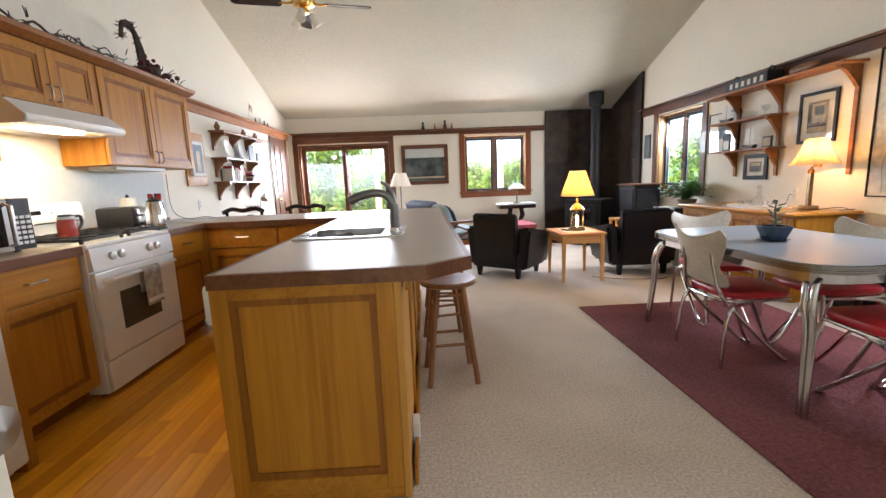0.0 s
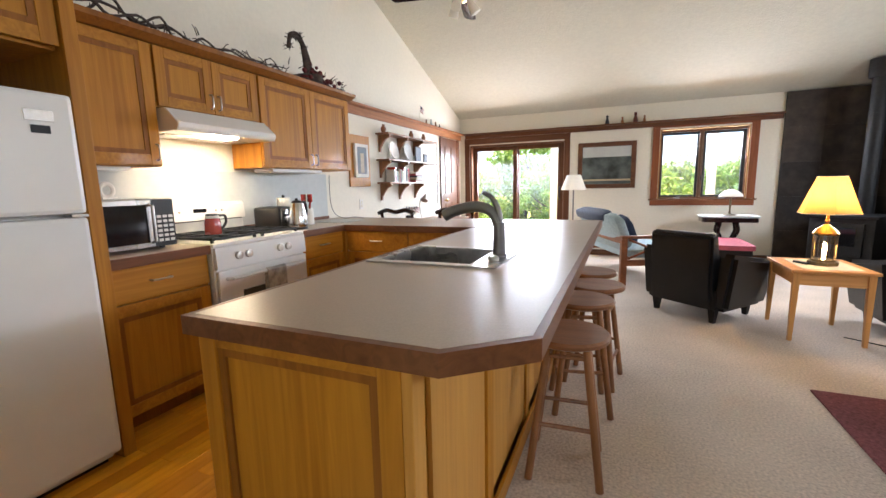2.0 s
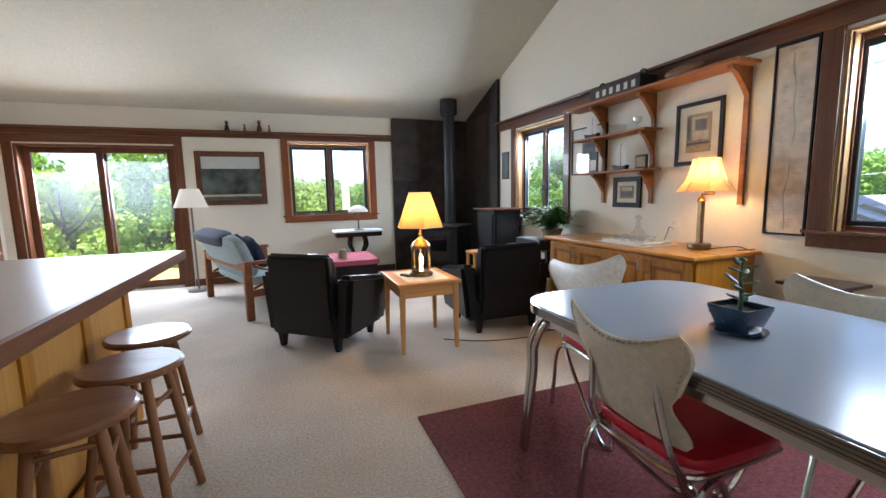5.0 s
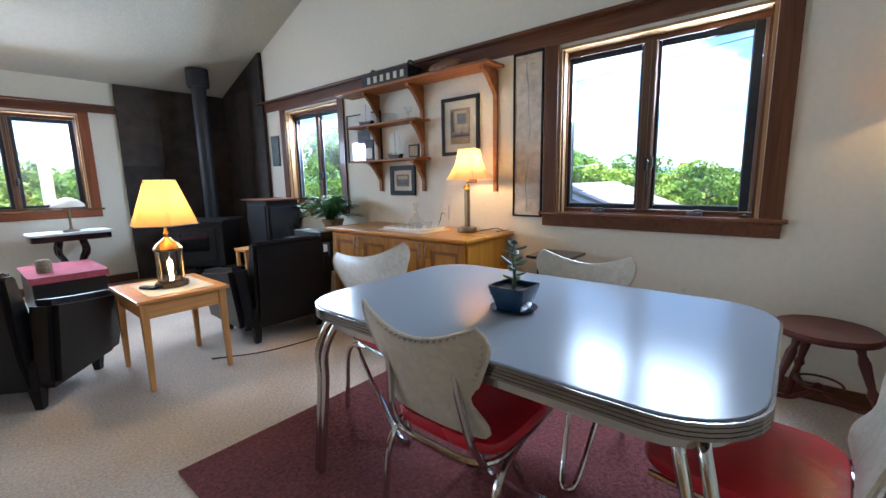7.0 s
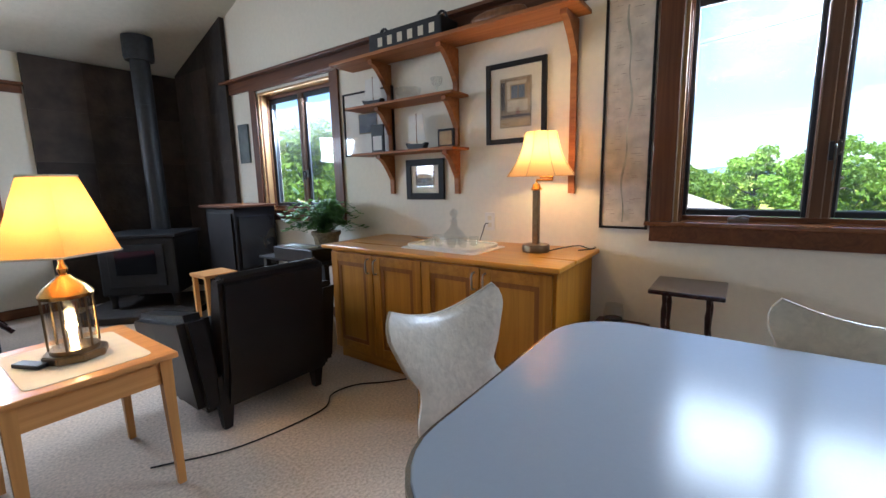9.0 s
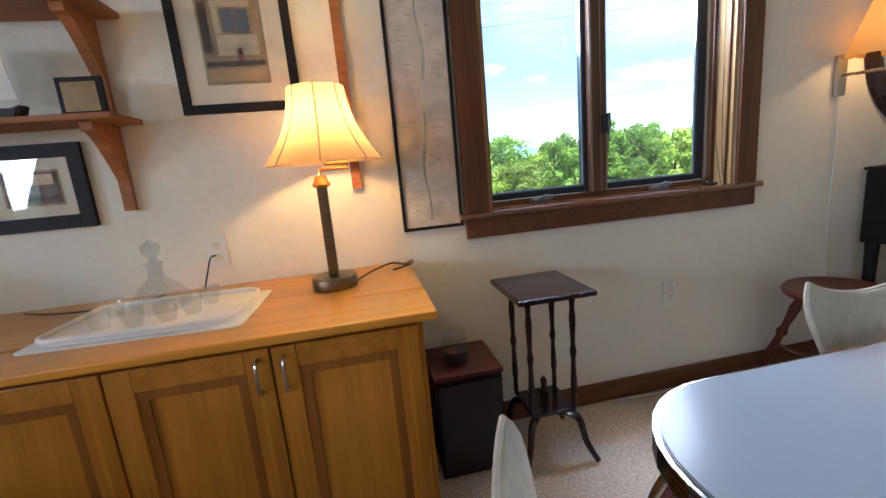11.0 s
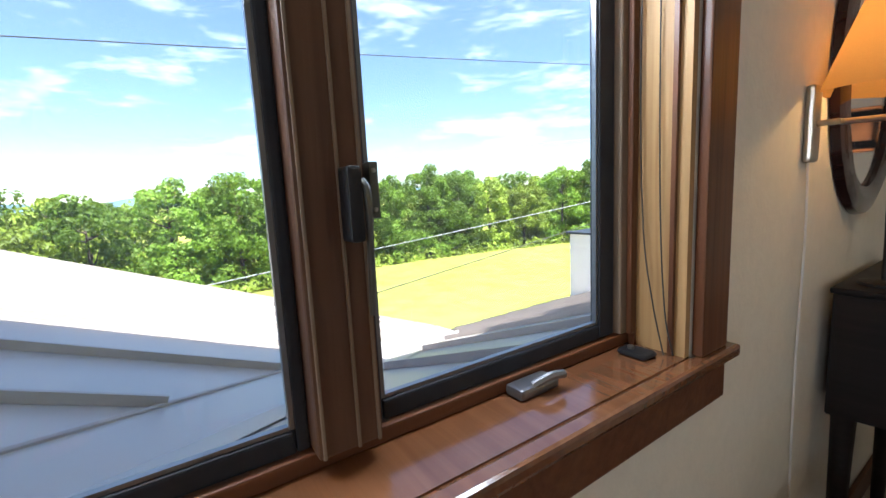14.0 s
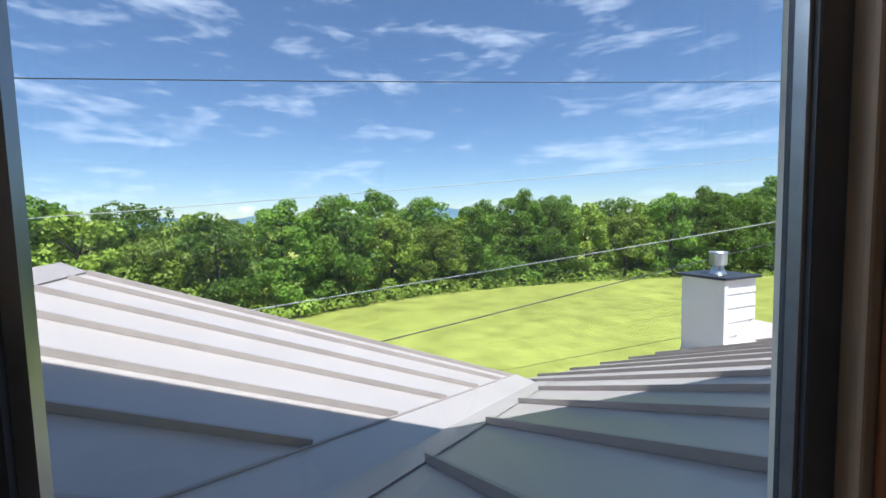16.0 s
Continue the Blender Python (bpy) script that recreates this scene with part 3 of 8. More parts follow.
    part("outer_frame", cube(W - 0.012, W - 0.001, depth + 0.003, depth + 0.04, 0.0, H), SASH, w, "dark outer frame")
    part("outer_mullion", cube(split - half - 0.012, split + half - 0.018, d1 + 0.001, d1 + 0.03, 0.0, H), SASH, w, "dark outer frame")
    part("outer_frame", cube(0.001, 0.04, depth + 0.003, depth + 0.04, 0.0, H), SASH, w, "dark outer frame")
    # the latch on the mullion
    k = part("latch", cube(split + 0.006, split + 0.022, md - 0.036, md - 0.0045, 0.285, 0.366, 0.004), IRON, w, "black sash latch")
    part("keeper", cube(split + half + 0.001, split + half + 0.012, md - 0.012, md + 0.012, 0.308, 0.372, 0.002), LATCHM, k, "olive-grey keeper plate")
    for z in (0.318, 0.362):
        part("screw", lathe(bmesh.new(), [(0.003, 0.0), (0.0024, 0.0015), (0.0, 0.002)], 8), STEEL, k).matrix_local = pose(split + half + 0.006, md - 0.012, z, 90, 0, 0)
    part("lever", tube(bmesh.new(), bend([(split + 0.026, md - 0.022, 0.350), (split + 0.028, md - 0.032, 0.335), (split + 0.029, md - 0.028, 0.28), (split + 0.029, md - 0.020, 0.20)]), 0.0055, 8, 0.0035), LATCHM, k, smooth=True)
    return w


east = Matrix(((0, 1, 0, 0), (-1, 0, 0, 0), (0, 0, 1, 0), (0, 0, 0, 1)))
win1 = casement("window_1", W3[1] - W3[0], W3[3] - W3[2], Matrix.Translation((XE, W3[1], W3[2])) @ east, 0.552, 0.137, stiles=(0.022, 0.0155, 0.081), half=0.040, inner=0.085, label=
         "pair of dark-trimmed oak casement windows overlooking the roof")
casement("window_2", W2[1] - W2[0], W2[3] - W2[2], Matrix.Translation((XE, W2[1], W2[2])) @ east, 0.53, 0.13,
         "pair of dark-trimmed casement windows beside the hearth")
casement("window_3", WN[1] - WN[0], WN[3] - WN[2], Matrix.Translation((WN[0], YN, WN[2])), 0.58, 0.12,
         "pair of reddish-trimmed casement windows above a side table", trims=(grain("red_trim", (0.27, 0.085, 0.03), (0.16, 0.045, 0.015), 0.4, "z"),
                                                                              grain("red_trim_cross", (0.27, 0.085, 0.03), (0.16, 0.045, 0.015), 0.4, "x")))


def sliding_door():
    d = thing("door_1", "wood-framed glass sliding patio door, closed", "door", kind="structure")
    x0, x1, h = SL[0], SL[1], SL[3]
    part("casing", cube(x0 - 0.1, x0 - 0.004, YN - 0.022, YN - 0.003, 0.004, h + 0.02, 0.004), TRIMZ, d)
    part("casing", cube(x1 + 0.004, x1 + 0.1, YN - 0.022, YN - 0.003, 0.004, h + 0.02, 0.004), TRIMZ, d)
    part("head_casing", cube(x0 - 0.1, x1 + 0.1, YN - 0.024, YN - 0.003, h + 0.02, h + 0.122, 0.004), TRIMX, d)
    part("jamb", cube(x0, x0 + 0.03, YN - 0.001, YN + 0.2, 0.0, h), TRIMZ, d)
    part("jamb", cube(x1 - 0.03, x1, YN - 0.001, YN + 0.2, 0.0, h), TRIMZ, d)
    part("head_jamb", cube(x0 + 0.031, x1 - 0.031, YN, YN + 0.2, h - 0.03, h), TRIMX, d)
    part("threshold", cube(x0 + 0.031, x1 - 0.031, YN - 0.01, YN + 0.2, -0.01, 0.03, 0.004), NICKEL, d)
    mid = (x0 + x1) / 2
    for a, b, y in ((x0 + 0.03, mid + 0.05, YN + 0.12), (mid - 0.05, x1 - 0.03, YN + 0.06)):
        p = part("sash", cube(a, a + 0.075, y, y + 0.045, 0.031, h - 0.031, 0.004), TRIMZ, d)
        for q in ((b - 0.075, b, 0.031, h - 0.031), (a + 0.076, b - 0.076, 0.031, 0.12), (a + 0.076, b - 0.076, h - 0.10, h - 0.031)):
            part("sash_bar", cube(q[0], q[1], y, y + 0.045, q[2], q[3], 0.004), TRIMZ, p)
        g = part("pane", cube(a + 0.077, b - 0.077, y + 0.02, y + 0.025, 0.121, h - 0.101), PANE, p, "clear glass pane")
        g.visible_shadow = False
    part("pull_handle", tube(bmesh.new(), bend([(x1 - 0.07, YN + 0.058, 0.95), (x1 - 0.07, YN + 0.02, 0.98), (x1 - 0.07, YN + 0.02, 1.14), (x1 - 0.07, YN + 0.058, 1.17)]), 0.01), IRON, d, smooth=True)


sliding_door()


def west_door():
    d = thing("door_2", "closed dark-stained wooden panel door in a casing", "door", kind="structure")
    x = XW + 0.003
    y0, y1 = 8.2, 8.88
    part("casing", cube(x, x + 0.025, y0 - 0.09, y0, 0.004, 2.045, 0.004), TRIMZ, d)
    part("casing", cube(x, x + 0.025, y1, y1 + 0.09, 0.004, 2.045, 0.004), TRIMZ, d)
    part("leaf", cube(x, x + 0.012, y0 + 0.002, y1 - 0.002, 0.01, 2.04), TRIMZ, d)
    for za, zb in ((0.25, 0.95), (1.1, 1.9)):
        for ya, yb in ((y0 + 0.1, y0 + 0.32), (y0 + 0.38, y1 - 0.1)):
            part("panel", cube(x + 0.013, x + 0.024, ya, yb, za, zb, 0.008), TRIMZ, d)
    part("door_knob", lathe(bmesh.new(), [(0.012, 0), (0.012, 0.03), (0.03, 0.045), (0.03, 0.06), (0.0, 0.07)], 16), BRASS, d, smooth=True).matrix_local = pose(x + 0.012, y0 + 0.06, 0.98, 0, 90, 0)


west_door()


def entry_door():
    d = thing("door_3", "open cream-painted entry door with a satin knob", "door", 0.2, 0.6, 0, 3, kind="structure")
    part("leaf", cube(-0.035, 0.0, 0.0, 0.76, 0.012, 2.0, 0.003), PAINT, d)
    for za, zb in ((0.15, 0.85), (1.0, 1.85)):
        part("panel", cube(0.001, 0.008, 0.12, 0.62, za, zb, 0.004), PAINT, d)
    k = part("door_knob", lathe(bmesh.new(), [(0.028, 0.0), (0.028, 0.006), (0.011, 0.012), (0.011, 0.028), (0.024, 0.034), (0.028, 0.046), (0.025, 0.058), (0.0, 0.064)], 24), STEEL, d, "satin metal knob", smooth=True)
    k.matrix_local = pose(0.0, 0.70, 0.95, 0, 90, 0)


entry_door()

# dark stone lining of the hearth corner
def hearth():
    h = thing("hearth_wall", "dark brown stone facing in the corner behind the stove", "hearth", kind="structure")
    # slabs on the north wall
    for i in range(3):
        for j in range(5):
            x0, z0 = 3.06 + i * 0.443, 0.002 + j * 0.486
            part("stone_slab", cube(x0 + 0.0003, x0 + 0.4427, YN - 0.05, YN - 0.004, z0 + 0.0003, z0 + 0.4857, 0.001), STONE, h)
    ys = (7.95, 8.31, 8.68, 9.045)
    for a, b in zip(ys, ys[1:]):
        for j in range(6):
            z0, z1 = 0.002 + j * 0.486, 0.487 + j * 0.486
            bm = bmesh.new()
            za, zb = min(z1, roof_z(a) - 0.006), min(z1, roof_z(b) - 0.006)
            if za <= z0 + 0.02:
                continue
            zb = max(zb, z0 + 0.004)
            prism(bm, [(a + 0.001, z0), (b - 0.001, z0), (b - 0.001, zb), (a + 0.001, za)], XE - 0.05, XE - 0.004, "x")
            part("stone_slab", bm, STONE, h)


hearth()


def wood_stove():
    s = thing("wood_stove", "black cast-iron corner wood stove with a flue pipe", "stove", 3.66, 8.36, 0.0, -45)
    part("hearth_pad", cube(-0.52, 0.52, -0.55, 0.33, 0.003, 0.07, 0.01), STONE, s, "raised dark stone pad")
    part("body", cube(-0.33, 0.33, -0.28, 0.28, 0.2, 0.74, 0.02), IRON, s)
    part("top_plate", cube(-0.36, 0.36, -0.31, 0.31, 0.742, 0.77, 0.008), IRON, s)
    d = part("door", cube(-0.24, 0.24, -0.305, -0.282, 0.28, 0.68, 0.008), IRON, s)
    part("window", cube(-0.17, 0.17, -0.312, -0.306, 0.40, 0.62), DGLASS, d)
    for sx in (-0.27, 0.27):
        for sy in (-0.22, 0.22):
            part("leg", lathe(bmesh.new(), [(0.03, 0.071), (0.024, 0.12), (0.04, 0.2)], 10, (sx, sy, 0)), IRON, s, smooth=True)
    part("flue_pipe", lathe(bmesh.new(), [(0.085, 0.771), (0.085, 2.0), (0.088, 2.0), (0.088, 2.02), (0.085, 2.02), (0.085, 2.42)], 24, (0, 0.24, 0)), IRON, s, smooth=True)
    part("ceiling_collar", lathe(bmesh.new(), [(0.12, 2.42), (0.13, 2.45), (0.13, 2.64)], 24, (0, 0.24, 0)), IRON, s, smooth=True)


wood_stove()


# ---- kitchen ----
def shaker_door(name, parent, m, w, h, mat=OAK, panel=OAK, rail=0.06, t=0.02, pull=None):
    """A framed cabinet door in the local xz plane, facing -y; pull: (x, z) of a bar handle."""
    d = part(name, cube(0, rail, -t, 0, 0, h, 0.003), mat, parent)
    d.matrix_local = m
    part("stile", cube(w - rail, w, -t, 0, 0, h, 0.003), mat, d)
    part("rail", cube(rail + 0.0005, w - rail - 0.0005, -t, 0, 0, rail, 0.003), OAKX if mat is OAK else mat, d)
    part("rail", cube(rail + 0.0005, w - rail - 0.0005, -t, 0, h - rail, h, 0.003), OAKX if mat is OAK else mat, d)
    b = 0.026
    bm = bmesh.new()
    for q in ((rail, rail + b, rail, h - rail), (w - rail - b, w - rail, rail, h - rail), (rail + b, w - rail - b, rail, rail + b), (rail + b, w - rail - b, h - rail - b, h - rail)):
        box(bm, q[0], q[1], -t * 0.75, -0.003, q[2], q[3])
    # the reddish moulding's dark tone also carries the shade of the recess
    part("moulding", bm, OAKD, d, "reddish inner moulding, recess shade in its darker tone")
    part("panel", cube(rail + b, w - rail - b, -t * 0.5, -0.003, rail + b, h - rail - b), panel, d)
    if pull:
        px, pz = pull
        part("handle", tube(bmesh.new(), bend([(px, -t, pz), (px, -t - 0.025, pz + 0.01), (px, -t - 0.025, pz + 0.08), (px, -t, pz + 0.09)], 4), 0.005, 8), NICKEL, d, "satin bar handle", smooth=True)
    return d


FACE_E = Matrix(((0, -1, 0, 0), (1, 0, 0, 0), (0, 0, 1, 0), (0, 0, 0, 1)))    # local -y faces +x; local x runs +y
FACE_W = Matrix(((0, 1, 0, 0), (-1, 0, 0, 0), (0, 0, 1, 0), (0, 0, 0, 1)))    # local -y faces -x; local x runs -y
FACE_N = Matrix(((-1, 0, 0, 0), (0, -1, 0, 0), (0, 0, 1, 0), (0, 0, 0, 1)))   # local -y faces +y; local x runs -x


def pull_bar(parent, p, q, out):
    """A straight drawer pull between two points, standing out."""
    o = Vector(out)
    part("handle", tube(bmesh.new(), [Vector(p) - o, p, q, Vector(q) - o], 0.005, 8), NICKEL, parent, "satin bar handle", smooth=True)


def upper_cabinet(y0, y1, z0, z1, doors, label, xf=-1.53):
    c = thing("wall_cabinet", label, "cabinet", group="kitchen wall cabinets")
    part("body", cube(XW + 0.003, xf - 0.022, y0 + 0.001, y1 - 0.001, z0, z1, 0.002), OAK, c)
    w = (y1 - y0 - 0.01) / doors
    for i in range(doors):
        side = w - 0.03 if (i == 0 and doors == 2) or (doors == 1) else 0.03
        shaker_door("door", c, Matrix.Translation((xf - 0.02, y0 + 0.005 + i * w, z0 + 0.006)) @ FACE_E, w - 0.004, z1 - z0 - 0.012, pull=(side, 0.03))
    return c


upper_cabinet(2.66, 3.235, 1.375, 2.07, 1, "honey oak wall cabinet with one framed door")
upper_cabinet(3.24, 3.995, 1.72, 2.07, 2, "short honey oak wall cabinet above the range hood")
upper_cabinet(4.00, 5.12, 1.395, 2.07, 2, "honey oak wall cabinet with two framed doors")


def crown_board():
    c = thing("cabinet_crown", "dark-edged oak crown moulding along the cabinet tops", "moulding")
    bm = bmesh.new()
    prism(bm, [(-1.855, 2.072), (-1.525, 2.072), (-1.47, 2.10), (-1.46, 2.125), (-1.855, 2.125)], 2.66, 5.16, "y")
    part("board", bm, OAKD, c)


crown_board()


def fridge_surround():
    c = thing("fridge_surround", "tall oak end panel with an over-fridge cabinet", "cabinet")
    part("end_panel", cube(XW + 0.003, -1.10, 2.60, 2.655, 0.003, 2.125, 0.003), OAK, c)
    part("body", cube(XW + 0.003, -1.16, 1.80, 2.598, 1.80, 2.12, 0.003), OAK, c)
    for i in range(2):
        shaker_door("door", c, Matrix.Translation((-1.138, 1.805 + i * 0.397, 1.81)) @ FACE_E, 0.392, 0.30, pull=None)


fridge_surround()


def fridge():
    f = thing("refrigerator", "white top-freezer refrigerator beside the oak panel", "refrigerator")
    x0, x1, y0, y1 = -1.80, -1.05, 1.87, 2.575
    part("body", cube(x0, x1 - 0.075, y0, y1, 0.03, 1.615, 0.01), WHITE, f)
    part("kick_grille", cube(x0, x1 - 0.09, y0 + 0.02, y1 - 0.02, 0.003, 0.03), BLACK, f)
    a = part("freezer_door", cube(x1 - 0.07, x1, y0, y1, 1.145, 1.612, 0.018), WHITE, f)
    b = part("fridge_door", cube(x1 - 0.07, x1, y0, y1, 0.08, 1.132, 0.018), WHITE, f)
    part("handle", cube(x1 + 0.001, x1 + 0.03, y0 + 0.04, y0 + 0.075, 1.17, 1.45, 0.01), WHITE, a)
    part("handle", cube(x1 + 0.001, x1 + 0.03, y0 + 0.04, y0 + 0.075, 0.6, 1.1, 0.01), WHITE, b)
    part("hinge", cube(x1 - 0.06, x1 + 0.004, y1 - 0.06, y1 - 0.003, 1.133, 1.144), STEEL, f)
    part("badge", cube(x1 + 0.0005, x1 + 0.003, y1 - 0.16, y1 - 0.07, 1.50, 1.54, 0.0008), STEEL, a, "plain metal badge")
    part("sticker", cube(x1 + 0.0005, x1 + 0.002, y1 - 0.145, y1 - 0.085, 1.455, 1.485), IRON, a, "small dark energy label")


fridge()


def base_cabinet(y0, y1, label, xf=-1.24):
    c = thing("base_cabinet", label, "cabinet", group="kitchen base cabinets")
    part("body", cube(XW + 0.003, xf - 0.021, y0 + 0.001, y1 - 0.001, 0.10, 0.872, 0.002), OAK, c)
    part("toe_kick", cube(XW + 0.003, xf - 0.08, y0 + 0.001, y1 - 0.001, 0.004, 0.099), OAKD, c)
    w = y1 - y0 - 0.012
    dr = part("drawer", cube(xf - 0.02, xf, y0 + 0.006, y1 - 0.006, 0.69, 0.862, 0.004), OAKX, c)
    ym = (y0 + y1) / 2
    pull_bar(dr, (xf + 0.025, ym - 0.05, 0.78), (xf + 0.025, ym + 0.05, 0.78), (0.025, 0, 0))
    shaker_door("door", c, Matrix.Translation((xf - 0.02, y0 + 0.006, 0.108)) @ FACE_E, w, 0.572, pull=None)


base_cabinet(2.66, 3.235, "honey oak base cabinet with drawer under the microwave")
base_cabinet(4.01, 4.53, "honey oak base cabinet with drawer beside the range")


def back_cabinet(x0, x1):
    c = thing("base_cabinet", "honey oak base cabinet with drawer under the cross counter", "cabinet", group="kitchen base cabinets")
    yf = 4.555
    part("body", cube(x0 + 0.001, x1 - 0.001, yf + 0.021, 5.1, 0.10, 0.872, 0.002), OAK, c)
    part("toe_kick", cube(x0 + 0.001, x1 - 0.001, yf + 0.08, 5.1, 0.004, 0.099), OAKD, c)
    dr = part("drawer", cube(x0 + 0.006, x1 - 0.006, yf, yf + 0.02, 0.69, 0.862, 0.004), OAKX, c)
    xm = (x0 + x1) / 2
    pull_bar(dr, (xm - 0.05, yf - 0.025, 0.78), (xm + 0.05, yf - 0.025, 0.78), (0, -0.025, 0))
    shaker_door("door", c, Matrix.Translation((x0 + 0.006, yf + 0.02, 0.108)), x1 - x0 - 0.012, 0.572)
    if x0 < -1:
        part("corner_filler", cube(-1.2605, x0 - 0.0005, 4.5305, yf + 0.02, 0.10, 0.862), OAK, c)


back_cabinet(-1.22, -0.62)
back_cabinet(-0.615, -0.07)

SINK = (0.0, 0.53, 3.06, 3.50)


def counters():
    c = thing("worktop", "grey-beige laminate worktop with a brown wooden edge", "worktop")
    z0, z1 = 0.875, 0.914
    part("slab", cube(XW + 0.003, -1.235, 2.66, 3.238, z0, z1), LAMI, c)
    part("slab", cube(XW + 0.003, -1.235, 4.006, 5.3, z0, z1), LAMI, c)
    part("slab", cube(-1.234, -0.035, 4.545, 5.3, z0, z1), LAMI, c)
    bm = bmesh.new()
    # the peninsula, in strips round the sink cut-out
    sx0, sx1, sy0, sy1 = SINK
    prism(bm, [(-0.034, 2.265), (0.66, 2.265), (0.815, 2.40), (0.815, sy0), (-0.034, sy0)], z0, z1, "z")
    box(bm, -0.034, sx0, sy0, sy1, z0, z1)
    box(bm, sx1, 0.815, sy0, sy1, z0, z1)
    box(bm, -0.034, 0.815, sy1, 5.3, z0, z1)
    part("slab", bm, LAMI, c)
    e = 0.02
    bm = bmesh.new()
    prism(bm, [(-0.055, 2.243), (0.667, 2.243), (0.836, 2.39), (0.836, 5.32), (0.8152, 5.32), (0.8152, 2.3998), (0.66, 2.2648), (-0.0342, 2.2648), (-0.0342, 4.525), (-0.055, 4.525)], z0 - 0.012, z1 - 0.0005, "z", 0.0)
    part("edging", bm, EDGEW, c, "brown wooden edge strip")
    part("edging", cube(-1.255, -0.056, 4.525, 4.5445, z0 - 0.012, z1 - 0.0005, 0.002), EDGEW, c)
    part("edging", cube(-1.2345, -1.215, 4.008, 4.524, z0 - 0.012, z1 - 0.0005, 0.002), EDGEW, c)
    part("edging", cube(-1.2345, -1.215, 2.66, 3.238, z0 - 0.012, z1 - 0.0005, 0.002), EDGEW, c)
    part("edging", cube(XW + 0.003, 0.815, 5.3005, 5.32, z0 - 0.012, z1 - 0.0005, 0.002), EDGEW, c)
    part("backsplash", cube(XW + 0.003, XW + 0.02, 4.01, 5.12, z1 + 0.0005, z1 + 0.03, 0.003), EDGEW, c)


counters()
tagged(part("backsplash_panel", cube(XW + 0.001, XW + 0.006, 2.66, 5.12, 0.945, 1.37), GREYW), "pale grey painted backsplash", "backsplash", kind="structure")


def island():
    c = thing("peninsula_cabinet", "honey oak peninsula cabinet with framed end panel", "cabinet")
    bm = bmesh.new()
    for q in ((-0.03, 0.56, 2.335, 5.08, 0.10, 0.73), (-0.03, 0.56, 2.335, 3.08, 0.73, 0.874), (-0.03, 0.56, 3.48, 5.08, 0.73, 0.874), (-0.03, 0.02, 3.08, 3.48, 0.73, 0.874), (0.44, 0.56, 3.08, 3.48, 0.73, 0.874)):
        box(bm, *q)
    part("body", bm, OAK, c)
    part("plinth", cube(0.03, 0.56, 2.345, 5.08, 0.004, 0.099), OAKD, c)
    shaker_door("end_panel", c, Matrix.Translation((-0.081, 2.334, 0.052)), 0.63, 0.818, rail=0.061, t=0.032)
    part("base_board", cube(-0.081, 0.549, 2.303, 2.334, 0.012, 0.0515, 0.003), OAKX, c)
    part("corner_post", cube(0.5495, 0.576, 2.304, 2.364, 0.006, 0.866, 0.003), OAKP, c, "pale oak corner strip")
    for a, b in ((2.366, 2.86), (2.87, 3.5), (3.51, 4.15), (4.16, 4.6), (4.61, 5.08)):
        part("side_panel", cube(0.561, 0.574, a + 0.035, b - 0.035, 0.10, 0.80), OAKP, c, "pale plain oak panel")
        part("batten", cube(0.561, 0.585, b - 0.034, b + 0.036, 0.006, 0.86, 0.003), OAK, c)
    part("top_rail", cube(0.586, 0.604, 2.366, 5.08, 0.80, 0.86, 0.003), OAKX, c)
    part("base_rail", cube(0.586, 0.6, 2.366, 5.08, 0.006, 0.09, 0.003), OAKX, c)
    part("outlet", cube(0.5755, 0.606, 2.555, 2.635, 0.05, 0.155, 0.003), WHITEP, c, "white outlet plate")


island()


def dishwasher():
    d = thing("dishwasher", "white built-in dishwasher in the peninsula", "dishwasher")
    part("door", cube(-0.105, -0.047, 2.345, 2.95, 0.10, 0.70, 0.01), WHITE, d)
    p = part("control_panel", cube(-0.130, -0.047, 2.345, 2.95, 0.705, 0.857, 0.022), WHITE, d)
    part("knob", lathe(bmesh.new(), [(0.03, 0), (0.026, 0.02), (0.0, 0.022)], 16), WHITEP, p, smooth=True).matrix_local = pose(-0.130, 2.85, 0.78, 0, -90, 0)
    part("kick_plate", cube(-0.05, -0.0315, 2.36, 2.95, 0.006, 0.095), BLACK, d)


dishwasher()


def sink():
    s = thing("kitchen_sink", "stainless steel drop-in sink set in the worktop", "sink")
    x0, x1, y0, y1 = SINK
    z = 0.9145
    bm = bmesh.new()
    for q in ((x0 - 0.02, x1 + 0.02, y0 - 0.02, y0 + 0.025), (x0 - 0.02, x1 + 0.02, y1 - 0.025, y1 + 0.02), (x0 - 0.02, x0 + 0.025, y0 + 0.025, y1 - 0.025), (x1 - 0.095, x1 + 0.02, y0 + 0.025, y1 - 0.025)):
        box(bm, q[0], q[1], q[2], q[3], z, z + 0.006)
    part("rim", bm, STEEL, s)
    bm = bmesh.new()
    a, b, c, d = x0 + 0.026, x1 - 0.096, y0 + 0.026, y1 - 0.026
    for q in ((a, a + 0.003, c, d, 0.74, z), (b - 0.003, b, c, d, 0.74, z), (a, b, c, c + 0.003, 0.74, z), (a, b, d - 0.003, d, 0.74, z), (a, b, c, d, 0.737, 0.74)):
        box(bm, *q)
    part("bowl", bm, STEEL, s)
    part("drain", lathe(bmesh.new(), [(0.04, 0.7405), (0.04, 0.744), (0.0, 0.744)], 16, ((a + b) / 2, (c + d) / 2, 0)), STEEL, s)


sink()


